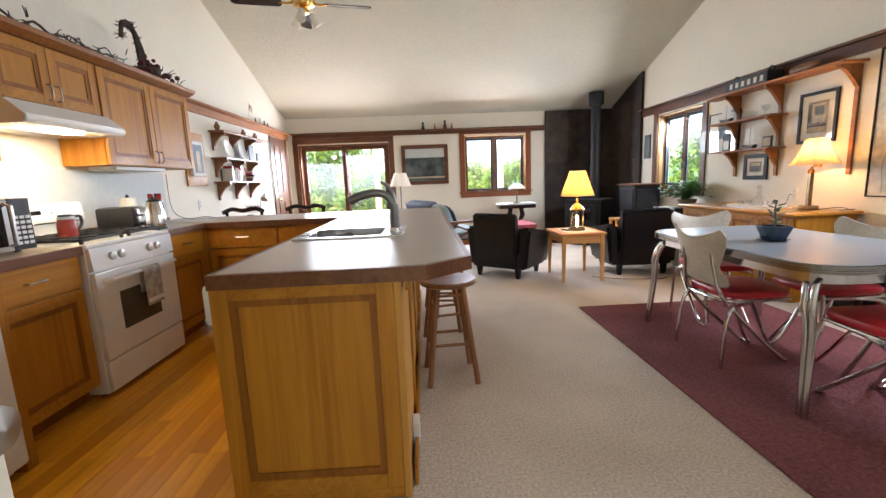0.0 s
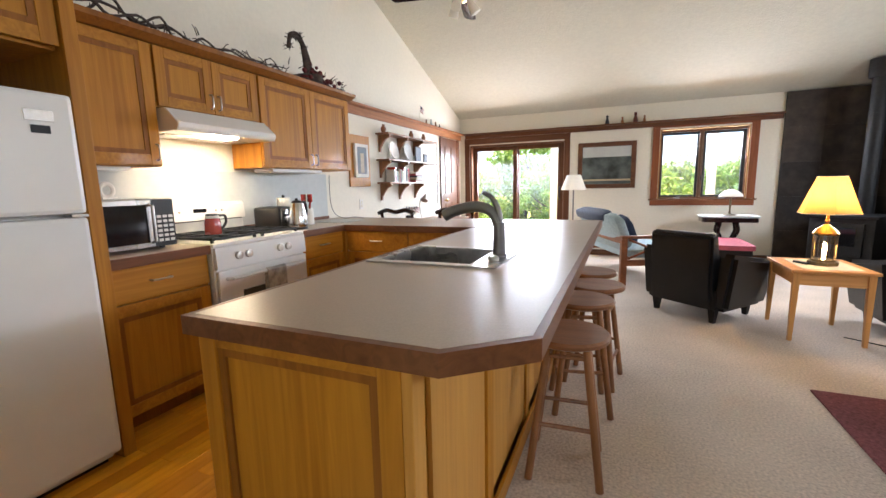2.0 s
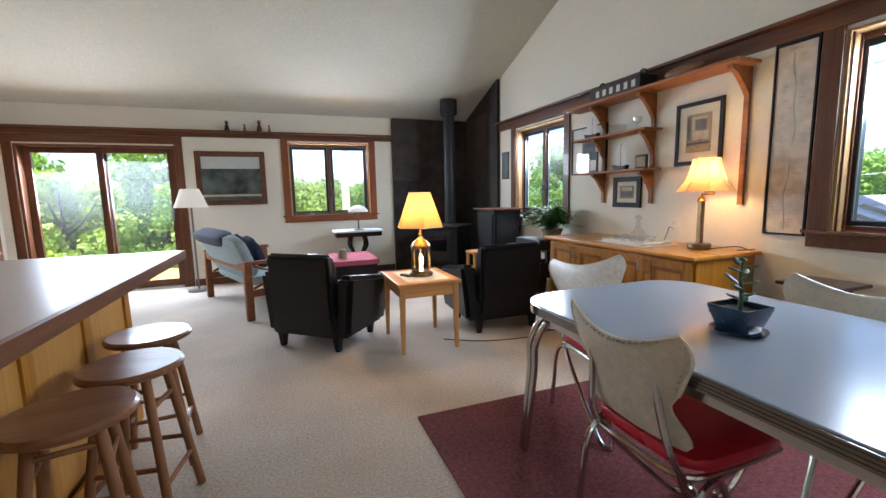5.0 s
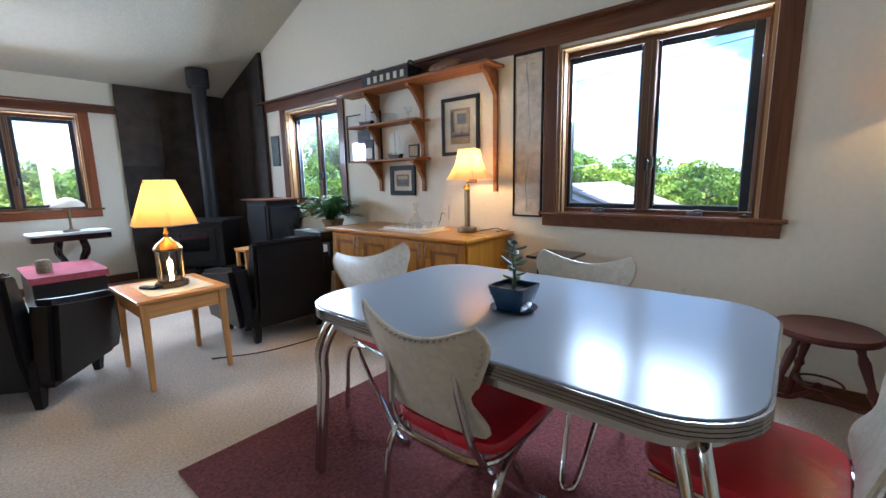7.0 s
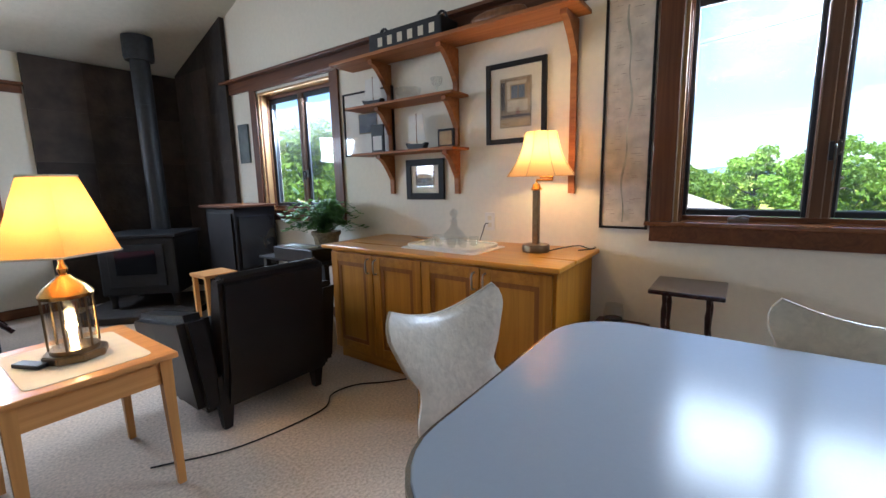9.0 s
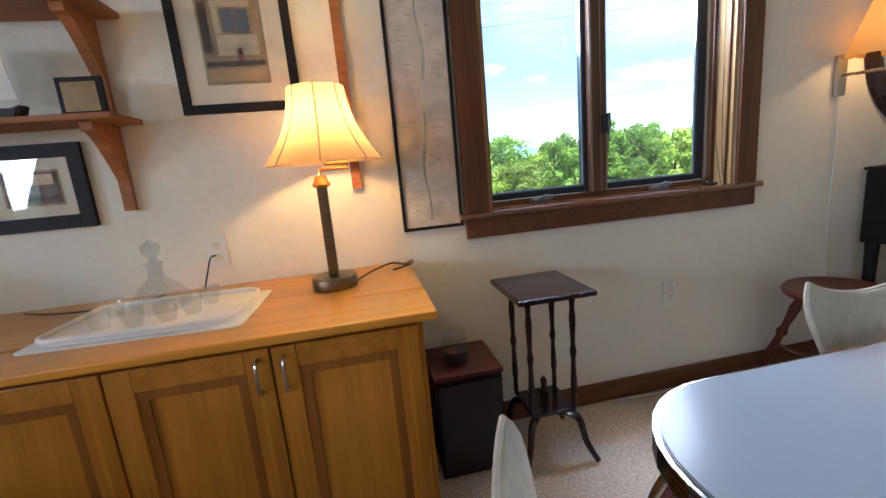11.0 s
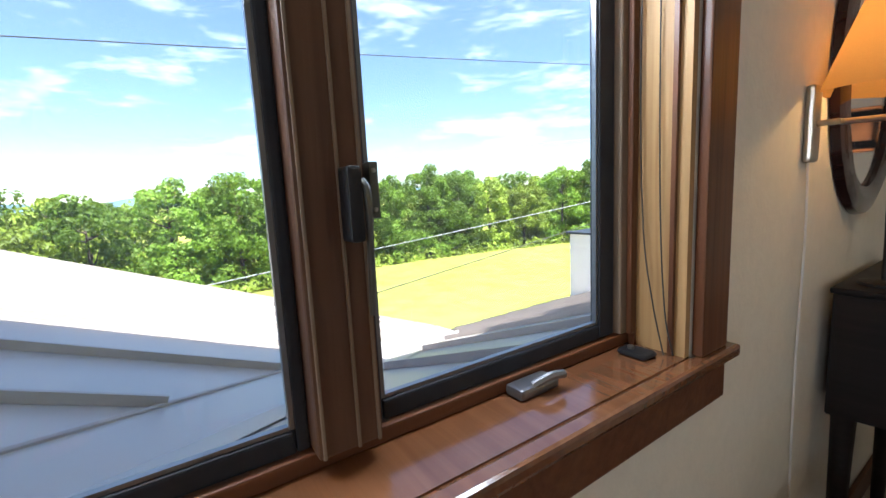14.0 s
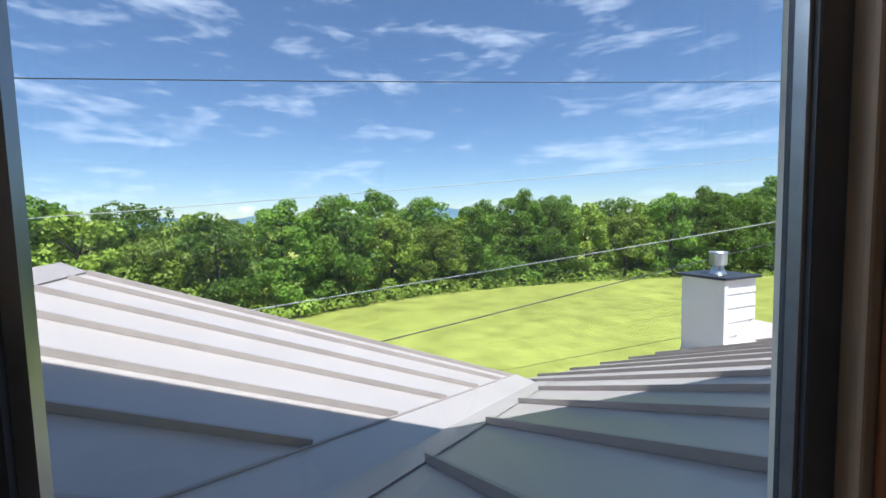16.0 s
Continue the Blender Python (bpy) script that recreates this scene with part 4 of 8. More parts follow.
def faucet():
    f = thing("kitchen_faucet", "grey gooseneck faucet with a lever on the sink deck", "faucet", 0.50, 3.28, 0.921)
    part("base", lathe(bmesh.new(), [(0.034, 0), (0.034, 0.01), (0.027, 0.018), (0.025, 0.10), (0.024, 0.15), (0.0, 0.15)], 20), GREYF, f, smooth=True)
    part("spout", tube(bmesh.new(), bend([(0, 0, 0.12), (-0.03, 0, 0.19), (-0.10, 0, 0.215), (-0.19, 0, 0.20), (-0.25, 0, 0.175)]), 0.021, 12, 0.026), GREYF, f, smooth=True)
    part("lever", tube(bmesh.new(), bend([(0, 0, 0.15), (-0.004, 0, 0.20), (-0.03, 0, 0.25), (-0.07, 0, 0.275)]), 0.017, 10, 0.008), GREYF, f, smooth=True)
    part("side_spray", lathe(bmesh.new(), [(0.024, 0), (0.024, 0.012), (0.016, 0.02), (0.0, 0.02)], 14, (0.0, -0.09, 0)), STEEL, f, smooth=True)


faucet()


def stove():
    s = thing("gas_range", "white freestanding gas range with black grates", "range")
    x0, x1, y0, y1 = XW + 0.02, -1.215, 3.242, 4.0
    part("body", cube(x0, x1, y0, y1, 0.035, 0.895, 0.006), WHITE, s)
    part("cooktop", cube(x0, x1 + 0.015, y0, y1, 0.896, 0.918, 0.006), WHITE, s)
    for yy in (y0 + 0.05, y1 - 0.05):
        part("foot", lathe(bmesh.new(), [(0.02, 0.003), (0.02, 0.034)], 10, (x1 - 0.06, yy, 0)), BLACK, s)
    cp = part("control_panel", prism(bmesh.new(), [(x1 + 0.0005, 0.76), (x1 + 0.03, 0.765), (x1 + 0.022, 0.893), (x1 + 0.0005, 0.893)], y0 + 0.005, y1 - 0.005, "y"), WHITE, s)
    for yy in (3.40, 3.475, 3.74, 3.815):
        k = part("knob", lathe(bmesh.new(), [(0.025, 0), (0.023, 0.018), (0.0, 0.02)], 18), NICKEL, cp, "pale metal knob", smooth=True)
        k.matrix_local = pose(x1 + 0.026, yy, 0.83, 0, 86, 0)
    d = part("oven_door", cube(x1 + 0.0005, x1 + 0.03, y0 + 0.008, y1 - 0.008, 0.235, 0.752, 0.008), WHITE, s)
    part("oven_window", cube(x1 + 0.0305, x1 + 0.034, 3.41, 3.77, 0.375, 0.61, 0.001), OVENG, d, "dark glass window, beige reflections in its colour")
    part("door_handle", tube(bmesh.new(), [(x1 + 0.03, y0 + 0.06, 0.70), (x1 + 0.07, y0 + 0.07, 0.705), (x1 + 0.07, y1 - 0.07, 0.705), (x1 + 0.03, y1 - 0.06, 0.70)], 0.012, 10), WHITE, d, smooth=True)
    part("drawer", cube(x1 + 0.0005, x1 + 0.025, y0 + 0.008, y1 - 0.008, 0.045, 0.225, 0.008), WHITE, s)
    bp = part("back_panel", cube(x0, x0 + 0.04, y0 + 0.003, y1 - 0.003, 0.919, 1.02, 0.006), WHITE, s)
    part("panel_head", prism(bmesh.new(), [(x0, 1.0205), (x0 + 0.075, 1.0205), (x0 + 0.062, 1.13), (x0 + 0.048, 1.146), (x0, 1.146)], y0 + 0.003, y1 - 0.003, "y", 0.006), WHITE, bp)
    # dark strip painted in for the shade below the overhanging panel head
    part("shadow_gap", cube(x0 + 0.0405, x0 + 0.05, y0 + 0.02, y1 - 0.02, 1.012, 1.019), IRON, bp)
    part("clock", cube(x0 + 0.066, x0 + 0.0715, 3.56, 3.66, 1.075, 1.102), DGLASS, bp, "dark clock display")
    for yy in (3.46, 3.74, 3.79):
        part("button", lathe(bmesh.new(), [(0.008, 0.0), (0.007, 0.008), (0.0, 0.009)], 10), NICKEL, bp).matrix_local = pose(x0 + 0.066, yy, 1.085, 0, 84, 0)
    for yy in (3.43, 3.81):
        for xx in (-1.64, -1.38):
            part("burner", lathe(bmesh.new(), [(0.05, 0.919), (0.05, 0.927), (0.034, 0.934), (0.0, 0.935)], 16, (xx, yy, 0)), IRON, s, smooth=True)
        g0, g1, h0, h1 = yy - 0.165, yy + 0.165, -1.765, -1.235
        bm = bmesh.new()
        for q in ((h0, h1, g0, g0 + 0.013), (h0, h1, g1 - 0.013, g1), (h0, h0 + 0.013, g0, g1), (h1 - 0.013, h1, g0, g1), (h0, h1, yy - 0.006, yy + 0.006)):
            box(bm, *q, 0.934, 0.949)
        for xx in (-1.64, -1.51, -1.38):
            box(bm, xx - 0.006, xx + 0.006, g0 + 0.02, g1 - 0.02, 0.934, 0.950)
        for xx in (h0 + 0.01, h1 - 0.01):
            for ya in (g0 + 0.008, g1 - 0.008):
                box(bm, xx - 0.008, xx + 0.008, ya - 0.007, ya + 0.007, 0.9185, 0.936)
        part("grate", bm, IRON, s, "cast iron grate")


stove()


def dish_towel():
    t = thing("dish_towel", "grey patterned dish towel over the oven handle", "towel")
    x = -1.215
    bm = bmesh.new()
    prism(bm, [(x + 0.084, 0.47), (x + 0.089, 0.47), (x + 0.09, 0.71), (x + 0.075, 0.724), (x + 0.055, 0.71), (x + 0.052, 0.56), (x + 0.056, 0.56), (x + 0.059, 0.705), (x + 0.075, 0.7185), (x + 0.084, 0.706)], 3.565, 3.725, "y")
    part("cloth", bm, material("grey_towel", (0.34, 0.31, 0.28), 0.95, vary=0.4, scale=25, bump=0.5), t)
    part("stripe", cube(x + 0.0905, x + 0.092, 3.565, 3.725, 0.49, 0.515), WHITEP, t)


dish_towel()


def hood():
    h = thing("range_hood", "white under-cabinet range hood with a lit lamp", "hood")
    y0, y1 = 3.245, 3.99
    part("shell", prism(bmesh.new(), [(XW + 0.003, 1.58), (-1.40, 1.58), (-1.385, 1.60), (-1.385, 1.625), (-1.49, 1.715), (XW + 0.003, 1.715)], y0, y1, "y", 0.004), WHITE, h)
    part("lamp_lens", cube(-1.58, -1.46, 3.52, 3.72, 1.571, 1.5795, 0.003), HOT, h, "lit warm lamp lens")
    part("filter", cube(-1.80, -1.60, y0 + 0.06, y1 - 0.06, 1.573, 1.5795), STEEL, h)


hood()
bulb(-1.52, 3.62, 1.545, 0.17, 0.04, (1.0, 0.60, 0.24))


# ---- dining corner ----
tagged(part("area_rug", cube(2.03, 3.62, 2.08, 4.48, 0.002, 0.014, 0.004), RUGM), "flat maroon area rug under the dining table", "rug")


def dinette_table():
    t = thing("dining_table", "retro dining table with grey laminate top and chrome edge", "table")
    x0, x1, y0, y1, z = 2.385, 3.35, 2.58, 4.055, 0.748
    out = rounded(x0, x1, y0, y1, 0.2, 8)
    part("tabletop", prism(bmesh.new(), rounded(x0 + 0.006, x1 - 0.006, y0 + 0.006, y1 - 0.006, 0.195, 8), z - 0.02, z, "z", 0.002), FORMICA, t, "glossy grey laminate top", smooth=True)
    bm = bmesh.new()
    for k in range(4):
        zz = z - 0.004 - k * 0.010
        prism(bm, rounded(x0 - 0.002, x1 + 0.002, y0 - 0.002, y1 + 0.002, 0.202, 8), zz - 0.0085, zz - 0.0005, "z")
    part("edge_band", bm, EDGEC, t, "ribbed chrome edge band")
    part("apron", prism(bmesh.new(), rounded(x0 + 0.05, x1 - 0.05, y0 + 0.05, y1 - 0.05, 0.16, 6), z - 0.095, z - 0.045, "z"), CHROME, t)
    for sx, xx in ((-1, x0 + 0.10), (1, x1 - 0.10)):
        for sy, yy in ((-1, y0 + 0.12), (1, y1 - 0.12)):
            for k in (0, 1):
                ox, oy = (0.0, 0.05 * -sy * k)
                pts = [(xx - sx * 0.06, yy + oy, z - 0.075), (xx + sx * 0.015, yy + oy + sy * 0.02, z - 0.09), (xx + sx * 0.055, yy + oy * 0.9 + sy * 0.05, z - 0.2),
                       (xx + sx * 0.05, yy + oy * 0.7 + sy * 0.06, 0.4), (xx + sx * 0.075, yy + oy * 0.55 + sy * 0.085, 0.016)]
                part("leg", tube(bmesh.new(), bend(pts, 6), 0.0145, 10), CHROME, t, "chrome tube leg", smooth=True)


dinette_table()


def backrest_shape(bm, w=0.53, h=0.36, t=0.028):
    """A bowed, winged back: wide at the top, waisted below."""
    nu, nv = 20, 16
    rows = {}
    for side in (0, 1):
        for j in range(nv + 1):
            v = j / nv
            half = w / 2 * (0.70 + 0.05 * math.cos(v * 6) - 0.10 * math.exp(-((v - 0.33) / 0.13) ** 2) + 0.33 * max(0, v - 0.4) ** 0.75)
            if v > 0.72:
                half *= 1 - 0.20 * ((v - 0.72) / 0.28) ** 2.4
            if v < 0.1:
                half *= 1 - 0.12 * ((0.1 - v) / 0.1) ** 2
            for i in range(nu + 1):
                u = i / nu * 2 - 1
                x = u * half
                y = 0.21 * x * x * 4 * (0.55 + 0.5 * v) - 0.05 * v
                e = t / 2 * (1 - 0.75 * abs(u) ** 6) * (1 - 0.6 * abs(2 * v - 1) ** 8)
                top = -0.05 * (1 - abs(u) ** 1.8) * v ** 5
                rows[side, j, i] = bm.verts.new((x, y + (e if side else -e), v * h + top))
    for side in (0, 1):
        for j in range(nv):
            for i in range(nu):
                bm.faces.new([rows[side, a, b] for a, b in ((j, i), (j, i + 1), (j + 1, i + 1), (j + 1, i))])
    for j in range(nv):
        for i in (0, nu):
            bm.faces.new([rows[0, j, i], rows[0, j + 1, i], rows[1, j + 1, i], rows[1, j, i]])
    for i in range(nu):
        for j in (0, nv):
            bm.faces.new([rows[0, j, i], rows[0, j, i + 1], rows[1, j, i + 1], rows[1, j, i]])
    edge = [rows[0, j, 0].co.copy() for j in range(nv // 2, nv)] + [rows[0, nv, i].co.copy() for i in range(nu + 1)] + [rows[0, j, nu].co.copy() for j in range(nv - 1, nv // 2 - 1, -1)]
    return edge


def dinette_chair():
    """Faces local +y."""
    c = thing("dining_chair", "retro chrome dining chair, red vinyl seat, cream studded back", "chair", group="chairs round the dining table")
    part("seat", pillow(bmesh.new(), -0.21, 0.21, -0.20, 0.22, 0.415, 0.475, puff=0.025), REDV, c, "red vinyl seat", smooth=True)
    bm = bmesh.new()
    tube(bm, bend([(-0.185, 0.19, 0.41), (-0.195, -0.02, 0.41), (-0.17, -0.19, 0.41), (0, -0.215, 0.41), (0.17, -0.19, 0.41), (0.195, -0.02, 0.41), (0.185, 0.19, 0.41)], 5), 0.010, 8)
    part("seat_frame", bm, CHROME, c, smooth=True)
    bm = bmesh.new()
    edge = backrest_shape(bm)
    tilt = pose(0, -0.205, 0.485, 10, 0, 0)
    bm.transform(tilt)
    b = part("backrest", bm, CREAMV, c, "cream marbled vinyl backrest", smooth=True)
    bm = bmesh.new()
    tube(bm, [tilt @ p for p in edge], 0.0055, 6)
    part("piping", bm, CREAMV, b, smooth=True)
    for k in range(1, len(edge) - 1):
        q = tilt @ (edge[k].lerp(Vector((0, edge[k].y, 0.24)), 0.07) + Vector((0, -0.006, 0)))
        part("stud", lathe(bmesh.new(), [(0.0065, -0.004), (0.005, 0.003), (0.0, 0.005)], 6), STEEL, b).matrix_local = Matrix.Translation(q) @ pose(0, 0, 0, 100, 0, 0)
    for s in (-1, 1):
        pts = [(s * 0.125, -0.265, 0.70), (s * 0.135, -0.252, 0.60), (s * 0.16, -0.222, 0.46), (s * 0.18, -0.13, 0.33), (s * 0.175, 0.06, 0.14), (s * 0.17, 0.18, 0.03), (s * 0.155, 0.225, 0.012), (s * 0.125, 0.215, 0.02), (s * 0.105, 0.15, 0.10), (s * 0.08, 0.03, 0.39)]
        part("back_post", tube(bmesh.new(), bend(pts, 5), 0.0115, 9), CHROME, c, "bent chrome tube", smooth=True)
        pts = [(s * 0.17, 0.10, 0.405), (s * 0.195, -0.06, 0.40), (s * 0.205, -0.16, 0.375), (s * 0.21, -0.205, 0.30), (s * 0.215, -0.22, 0.15), (s * 0.22, -0.23, 0.012)]
        part("rear_leg", tube(bmesh.new(), bend(pts, 5), 0.0115, 9), CHROME, c, "bent chrome tube", smooth=True)
    return c


chair = dinette_chair()
chair.matrix_world = pose(2.60, 3.40, 0.002, 0, 0, -90)
copy_thing(chair, pose(2.95, 4.035, 0.014, 0, 0, 170))
copy_thing(chair, pose(3.16, 3.31, 0.014, 0, 0, 91))
copy_thing(chair, pose(2.84, 2.62, 0.014, 0, 0, -3))
chair.matrix_world = pose(2.608, 3.35, 0.014, 0, 0, -90)


def potted_succulent():
    p = thing("potted_succulent", "tall jade succulent in a glazed navy pot and saucer", "plant", 2.79, 3.31, 0.7485)
    p.scale = (0.72, 0.72, 0.72)
    part("saucer", lathe(bmesh.new(), [(0.07, 0), (0.10, 0.006), (0.115, 0.018), (0.11, 0.018), (0.07, 0.01), (0.0, 0.008)], 28), NAVYPOT, p, "navy glazed saucer", smooth=True)
    bm = bmesh.new()
    a, b = rounded(-0.065, 0.065, -0.065, 0.065, 0.02, 4), rounded(-0.095, 0.095, -0.095, 0.095, 0.02, 4)
    c = rounded(-0.085, 0.085, -0.085, 0.085, 0.016, 4)
    rings = [[bm.verts.new((x, y, 0.012)) for x, y in a], [bm.verts.new((x, y, 0.115)) for x, y in b], [bm.verts.new((x, y, 0.128)) for x, y in b], [bm.verts.new((x, y, 0.128)) for x, y in c], [bm.verts.new((x, y, 0.10)) for x, y in c]]
    for r, s in zip(rings, rings[1:]):
        for i in range(len(r)):
            bm.faces.new((r[i], r[(i + 1) % len(r)], s[(i + 1) % len(r)], s[i]))
    bm.faces.new(rings[0])
    part("pot", bm, NAVYPOT, p, "square navy glazed pot", smooth=True)
    part("soil", cube(-0.083, 0.083, -0.083, 0.083, 0.085, 0.105), SOIL, p)
    part("stem", tube(bmesh.new(), bend([(0, 0, 0.10), (0.005, 0.0, 0.18), (-0.004, 0.005, 0.27), (0.004, 0, 0.345)]), 0.011, 8, 0.005), SUCC, p, smooth=True)
    rnd = random.Random(5)
    for k in range(13):
        z = 0.15 + k * 0.0155
        a = k * 2.4
        ln = 0.075 - 0.02 * abs(k - 6) / 6
        bm = bmesh.new()
        bmesh.ops.create_icosphere(bm, subdivisions=2, radius=1)
        for v in bm.verts:
            v.co = Vector((v.co.x * ln / 2, v.co.y * 0.017 * (1 - 0.3 * v.co.x), v.co.z * 0.006 + 0.004 * v.co.x ** 2))
        q = part("leaf", bm, SUCC, p, smooth=True)
        q.matrix_local = pose(math.cos(a) * ln * 0.55, math.sin(a) * ln * 0.55, z, 0, -25 + rnd.uniform(-12, 12), math.degrees(a))


potted_succulent()


# ---- sideboard and the east wall ----
def sideboard():
    s = thing("sideboard", "long honey oak sideboard with four framed doors", "sideboard")
    y0, y1, xf = 4.29, 5.84, 3.815
    part("body", cube(xf + 0.021, XE - 0.022, y0, y1, 0.08, 0.772, 0.002), OAK, s)
    part("plinth", cube(xf + 0.05, XE - 0.022, y0 + 0.01, y1 - 0.01, 0.004, 0.079), OAKX, s)
    part("top", cube(xf - 0.045, XE - 0.004, y0 - 0.035, y1 + 0.03, 0.773, 0.797, 0.006), grain("sideboard_top_oak", (0.60, 0.27, 0.028), (0.44, 0.175, 0.015), 0.3, "y", coat=0.3), s, "varnished oak top")
    w = (y1 - y0 - 0.02) / 4
    for i in range(4):
        # doors run from the far end; pulls meet in pairs
        px = w - 0.035 if i % 2 == 0 else 0.03
        shaker_door("door", s, Matrix.Translation((xf + 0.02, y1 - 0.01 - i * w, 0.095)) @ FACE_W, w - 0.006, 0.655, pull=(px, 0.54))
    return s


sideboard()


def lamp_shade(parent, r0, r1, z0, z1, mat, seg=32, sides=0, bow=0.0):
    bm = bmesh.new()
    n = sides or seg
    rows = []
    for k in range(7):
        f = k / 6
        r = r0 + (r1 - r0) * f - bow * math.sin(math.pi * f)
        rows.append([bm.verts.new((r * math.cos(2 * math.pi * i / n + 0.39), r * math.sin(2 * math.pi * i / n + 0.39), z0 + (z1 - z0) * f)) for i in range(n)])
    for a, b in zip(rows, rows[1:]):
        for i in range(n):
            bm.faces.new((a[i], a[(i + 1) % n], b[(i + 1) % n], b[i]))
    return part("shade", bm, mat, parent, "lit fabric shade", smooth=not sides)


def sideboard_lamp():
    x, y, z = 4.155, 4.53, 0.7975
    l = thing("table_lamp", "lit swing-arm table lamp with a cream bell shade", "lamp", x, y, z)
    part("base", lathe(bmesh.new(), [(0.072, 0.0), (0.074, 0.006), (0.074, 0.034), (0.070, 0.040), (0.0, 0.041)], 32), BRONZE, l, smooth=True)
    part("column", cube(-0.016, 0.016, -0.016, 0.016, 0.0415, 0.33, 0.003), BRONZE, l)
    part("collar", lathe(bmesh.new(), [(0.026, 0.33), (0.030, 0.338), (0.022, 0.35), (0.018, 0.366), (0.0, 0.367)], 20), BRASS, l, smooth=True)
    part("swing_arm", tube(bmesh.new(), [(0, 0, 0.366), (0, 0, 0.385), (0.0, -0.09, 0.385), (0.0, -0.09, 0.40), (0.0, -0.022, 0.40), (0.0, -0.022, 0.47)], 0.007, 8), BRASS, l, smooth=True)
    part("socket", lathe(bmesh.new(), [(0.016, 0.44), (0.016, 0.49), (0.0, 0.49)], 14, (0, -0.022, 0)), BRASS, l)
    s = lamp_shade(l, 0.180, 0.085, 0.405, 0.63, SHADEC, bow=0.022)
    s.matrix_local = pose(0, -0.022, 0)
    bm = bmesh.new()
    for i in range(8):
        a = 2 * math.pi * i / 8
        tube(bm, [((0.1805 - 0.095 * f - 0.022 * math.sin(math.pi * f)) * math.cos(a), (0.1805 - 0.095 * f - 0.022 * math.sin(math.pi * f)) * math.sin(a), 0.405 + 0.225 * f) for f in (0, 0.2, 0.4, 0.6, 0.8, 1)], 0.0022, 5)
    part("rib", bm, TAUPE, s)
    part("cord", tube(bmesh.new(), bend([(0.02, -0.07, 0.006), (0.07, -0.13, 0.02), (0.11, -0.2, 0.03), (0.14, -0.25, 0.012), (0.16, -0.275, 0.02), (0.12, -0.27, 0.016), (0.1, -0.2, 0.006)]), 0.0032, 6), BLACK, l, "black flex", smooth=True)
    bulb(x, y - 0.022, z + 0.52, 1.5, 0.035)


sideboard_lamp()


def glass_tray():
    t = thing("serving_tray", "white tray with a cloth on the sideboard", "tray", 4.06, 5.02, 0.7975, -3)
    part("cloth", prism(bmesh.new(), rounded(-0.17, 0.17, -0.27, 0.27, 0.02), 0.0, 0.004), PAPER, t, "white cloth")
    part("tray", prism(bmesh.new(), rounded(-0.15, 0.15, -0.24, 0.24, 0.05), 0.0045, 0.014, "z", 0.002), WHITE, t)
    bm = bmesh.new()
    tube(bm, [(x, y, 0.02) for x, y in rounded(-0.15, 0.15, -0.24, 0.24, 0.05)] + [(0.15, 0.19, 0.02)], 0.007, 8)
    part("rim", bm, WHITE, t, smooth=True)
    d = thing("decanter", "clear glass decanter on the tray", "decanter", 4.10, 5.03, 0.8125)
    part("bottle", lathe(bmesh.new(), [(0.05, 0), (0.075, 0.015), (0.078, 0.04), (0.05, 0.075), (0.022, 0.10), (0.018, 0.13), (0.026, 0.145)], 24), CLEAR, d, smooth=True)
    part("stopper", lathe(bmesh.new(), [(0.012, 0.146), (0.012, 0.16), (0.024, 0.175), (0.026, 0.195), (0.0, 0.215)], 16), CLEAR, d, smooth=True)
    g = thing("small_glass", "small clear cordial glass on the tray", "glass", 3.99, 5.14, 0.8125, group="glasses on the tray")
    part("bowl", lathe(bmesh.new(), [(0.02, 0), (0.02, 0.004), (0.026, 0.02), (0.03, 0.05)], 16), CLEAR, g, smooth=True)
    for x, y in ((3.97, 5.05), (4.02, 4.92), (4.11, 4.90), (4.10, 5.16), (3.98, 4.97)):
        copy_thing(g, pose(x, y, 0.8125))


glass_tray()


def cord(name, label, pts, r=0.003, mat=BLACK, cat="cord"):
    t = thing(name, label, cat)
    part("flex", tube(bmesh.new(), bend(pts), r, 6), mat, t, smooth=True)
    return t


cord("extension_lead", "black power cord lying along the sideboard top", [(4.33, 5.55, 0.803), (4.28, 5.45, 0.803), (4.22, 5.3, 0.81), (4.27, 5.2, 0.803), (4.34, 5.12, 0.803)])
cord("extension_lead", "black plug cord hanging from the wall outlet", [(4.375, 4.95, 0.915), (4.36, 4.965, 0.91), (4.365, 4.985, 0.86), (4.35, 5.0, 0.803)])


def outlet(name, y, z):
    o = thing(name, "white wall outlet plate", "outlet", group="outlets")
    part("plate", cube(XE - 0.007, XE - 0.001, y - 0.036, y + 0.036, z - 0.058, z + 0.058, 0.002), WHITEP, o)
    for zz in (-0.022, 0.022):
        part("socket", cube(XE - 0.0095, XE - 0.0075, y - 0.014, y + 0.014, z + zz - 0.014, z + zz + 0.014, 0.0008), CREAM, o)


outlet("wall_outlet", 4.95, 0.925)
outlet("wall_outlet", 3.06, 0.485)


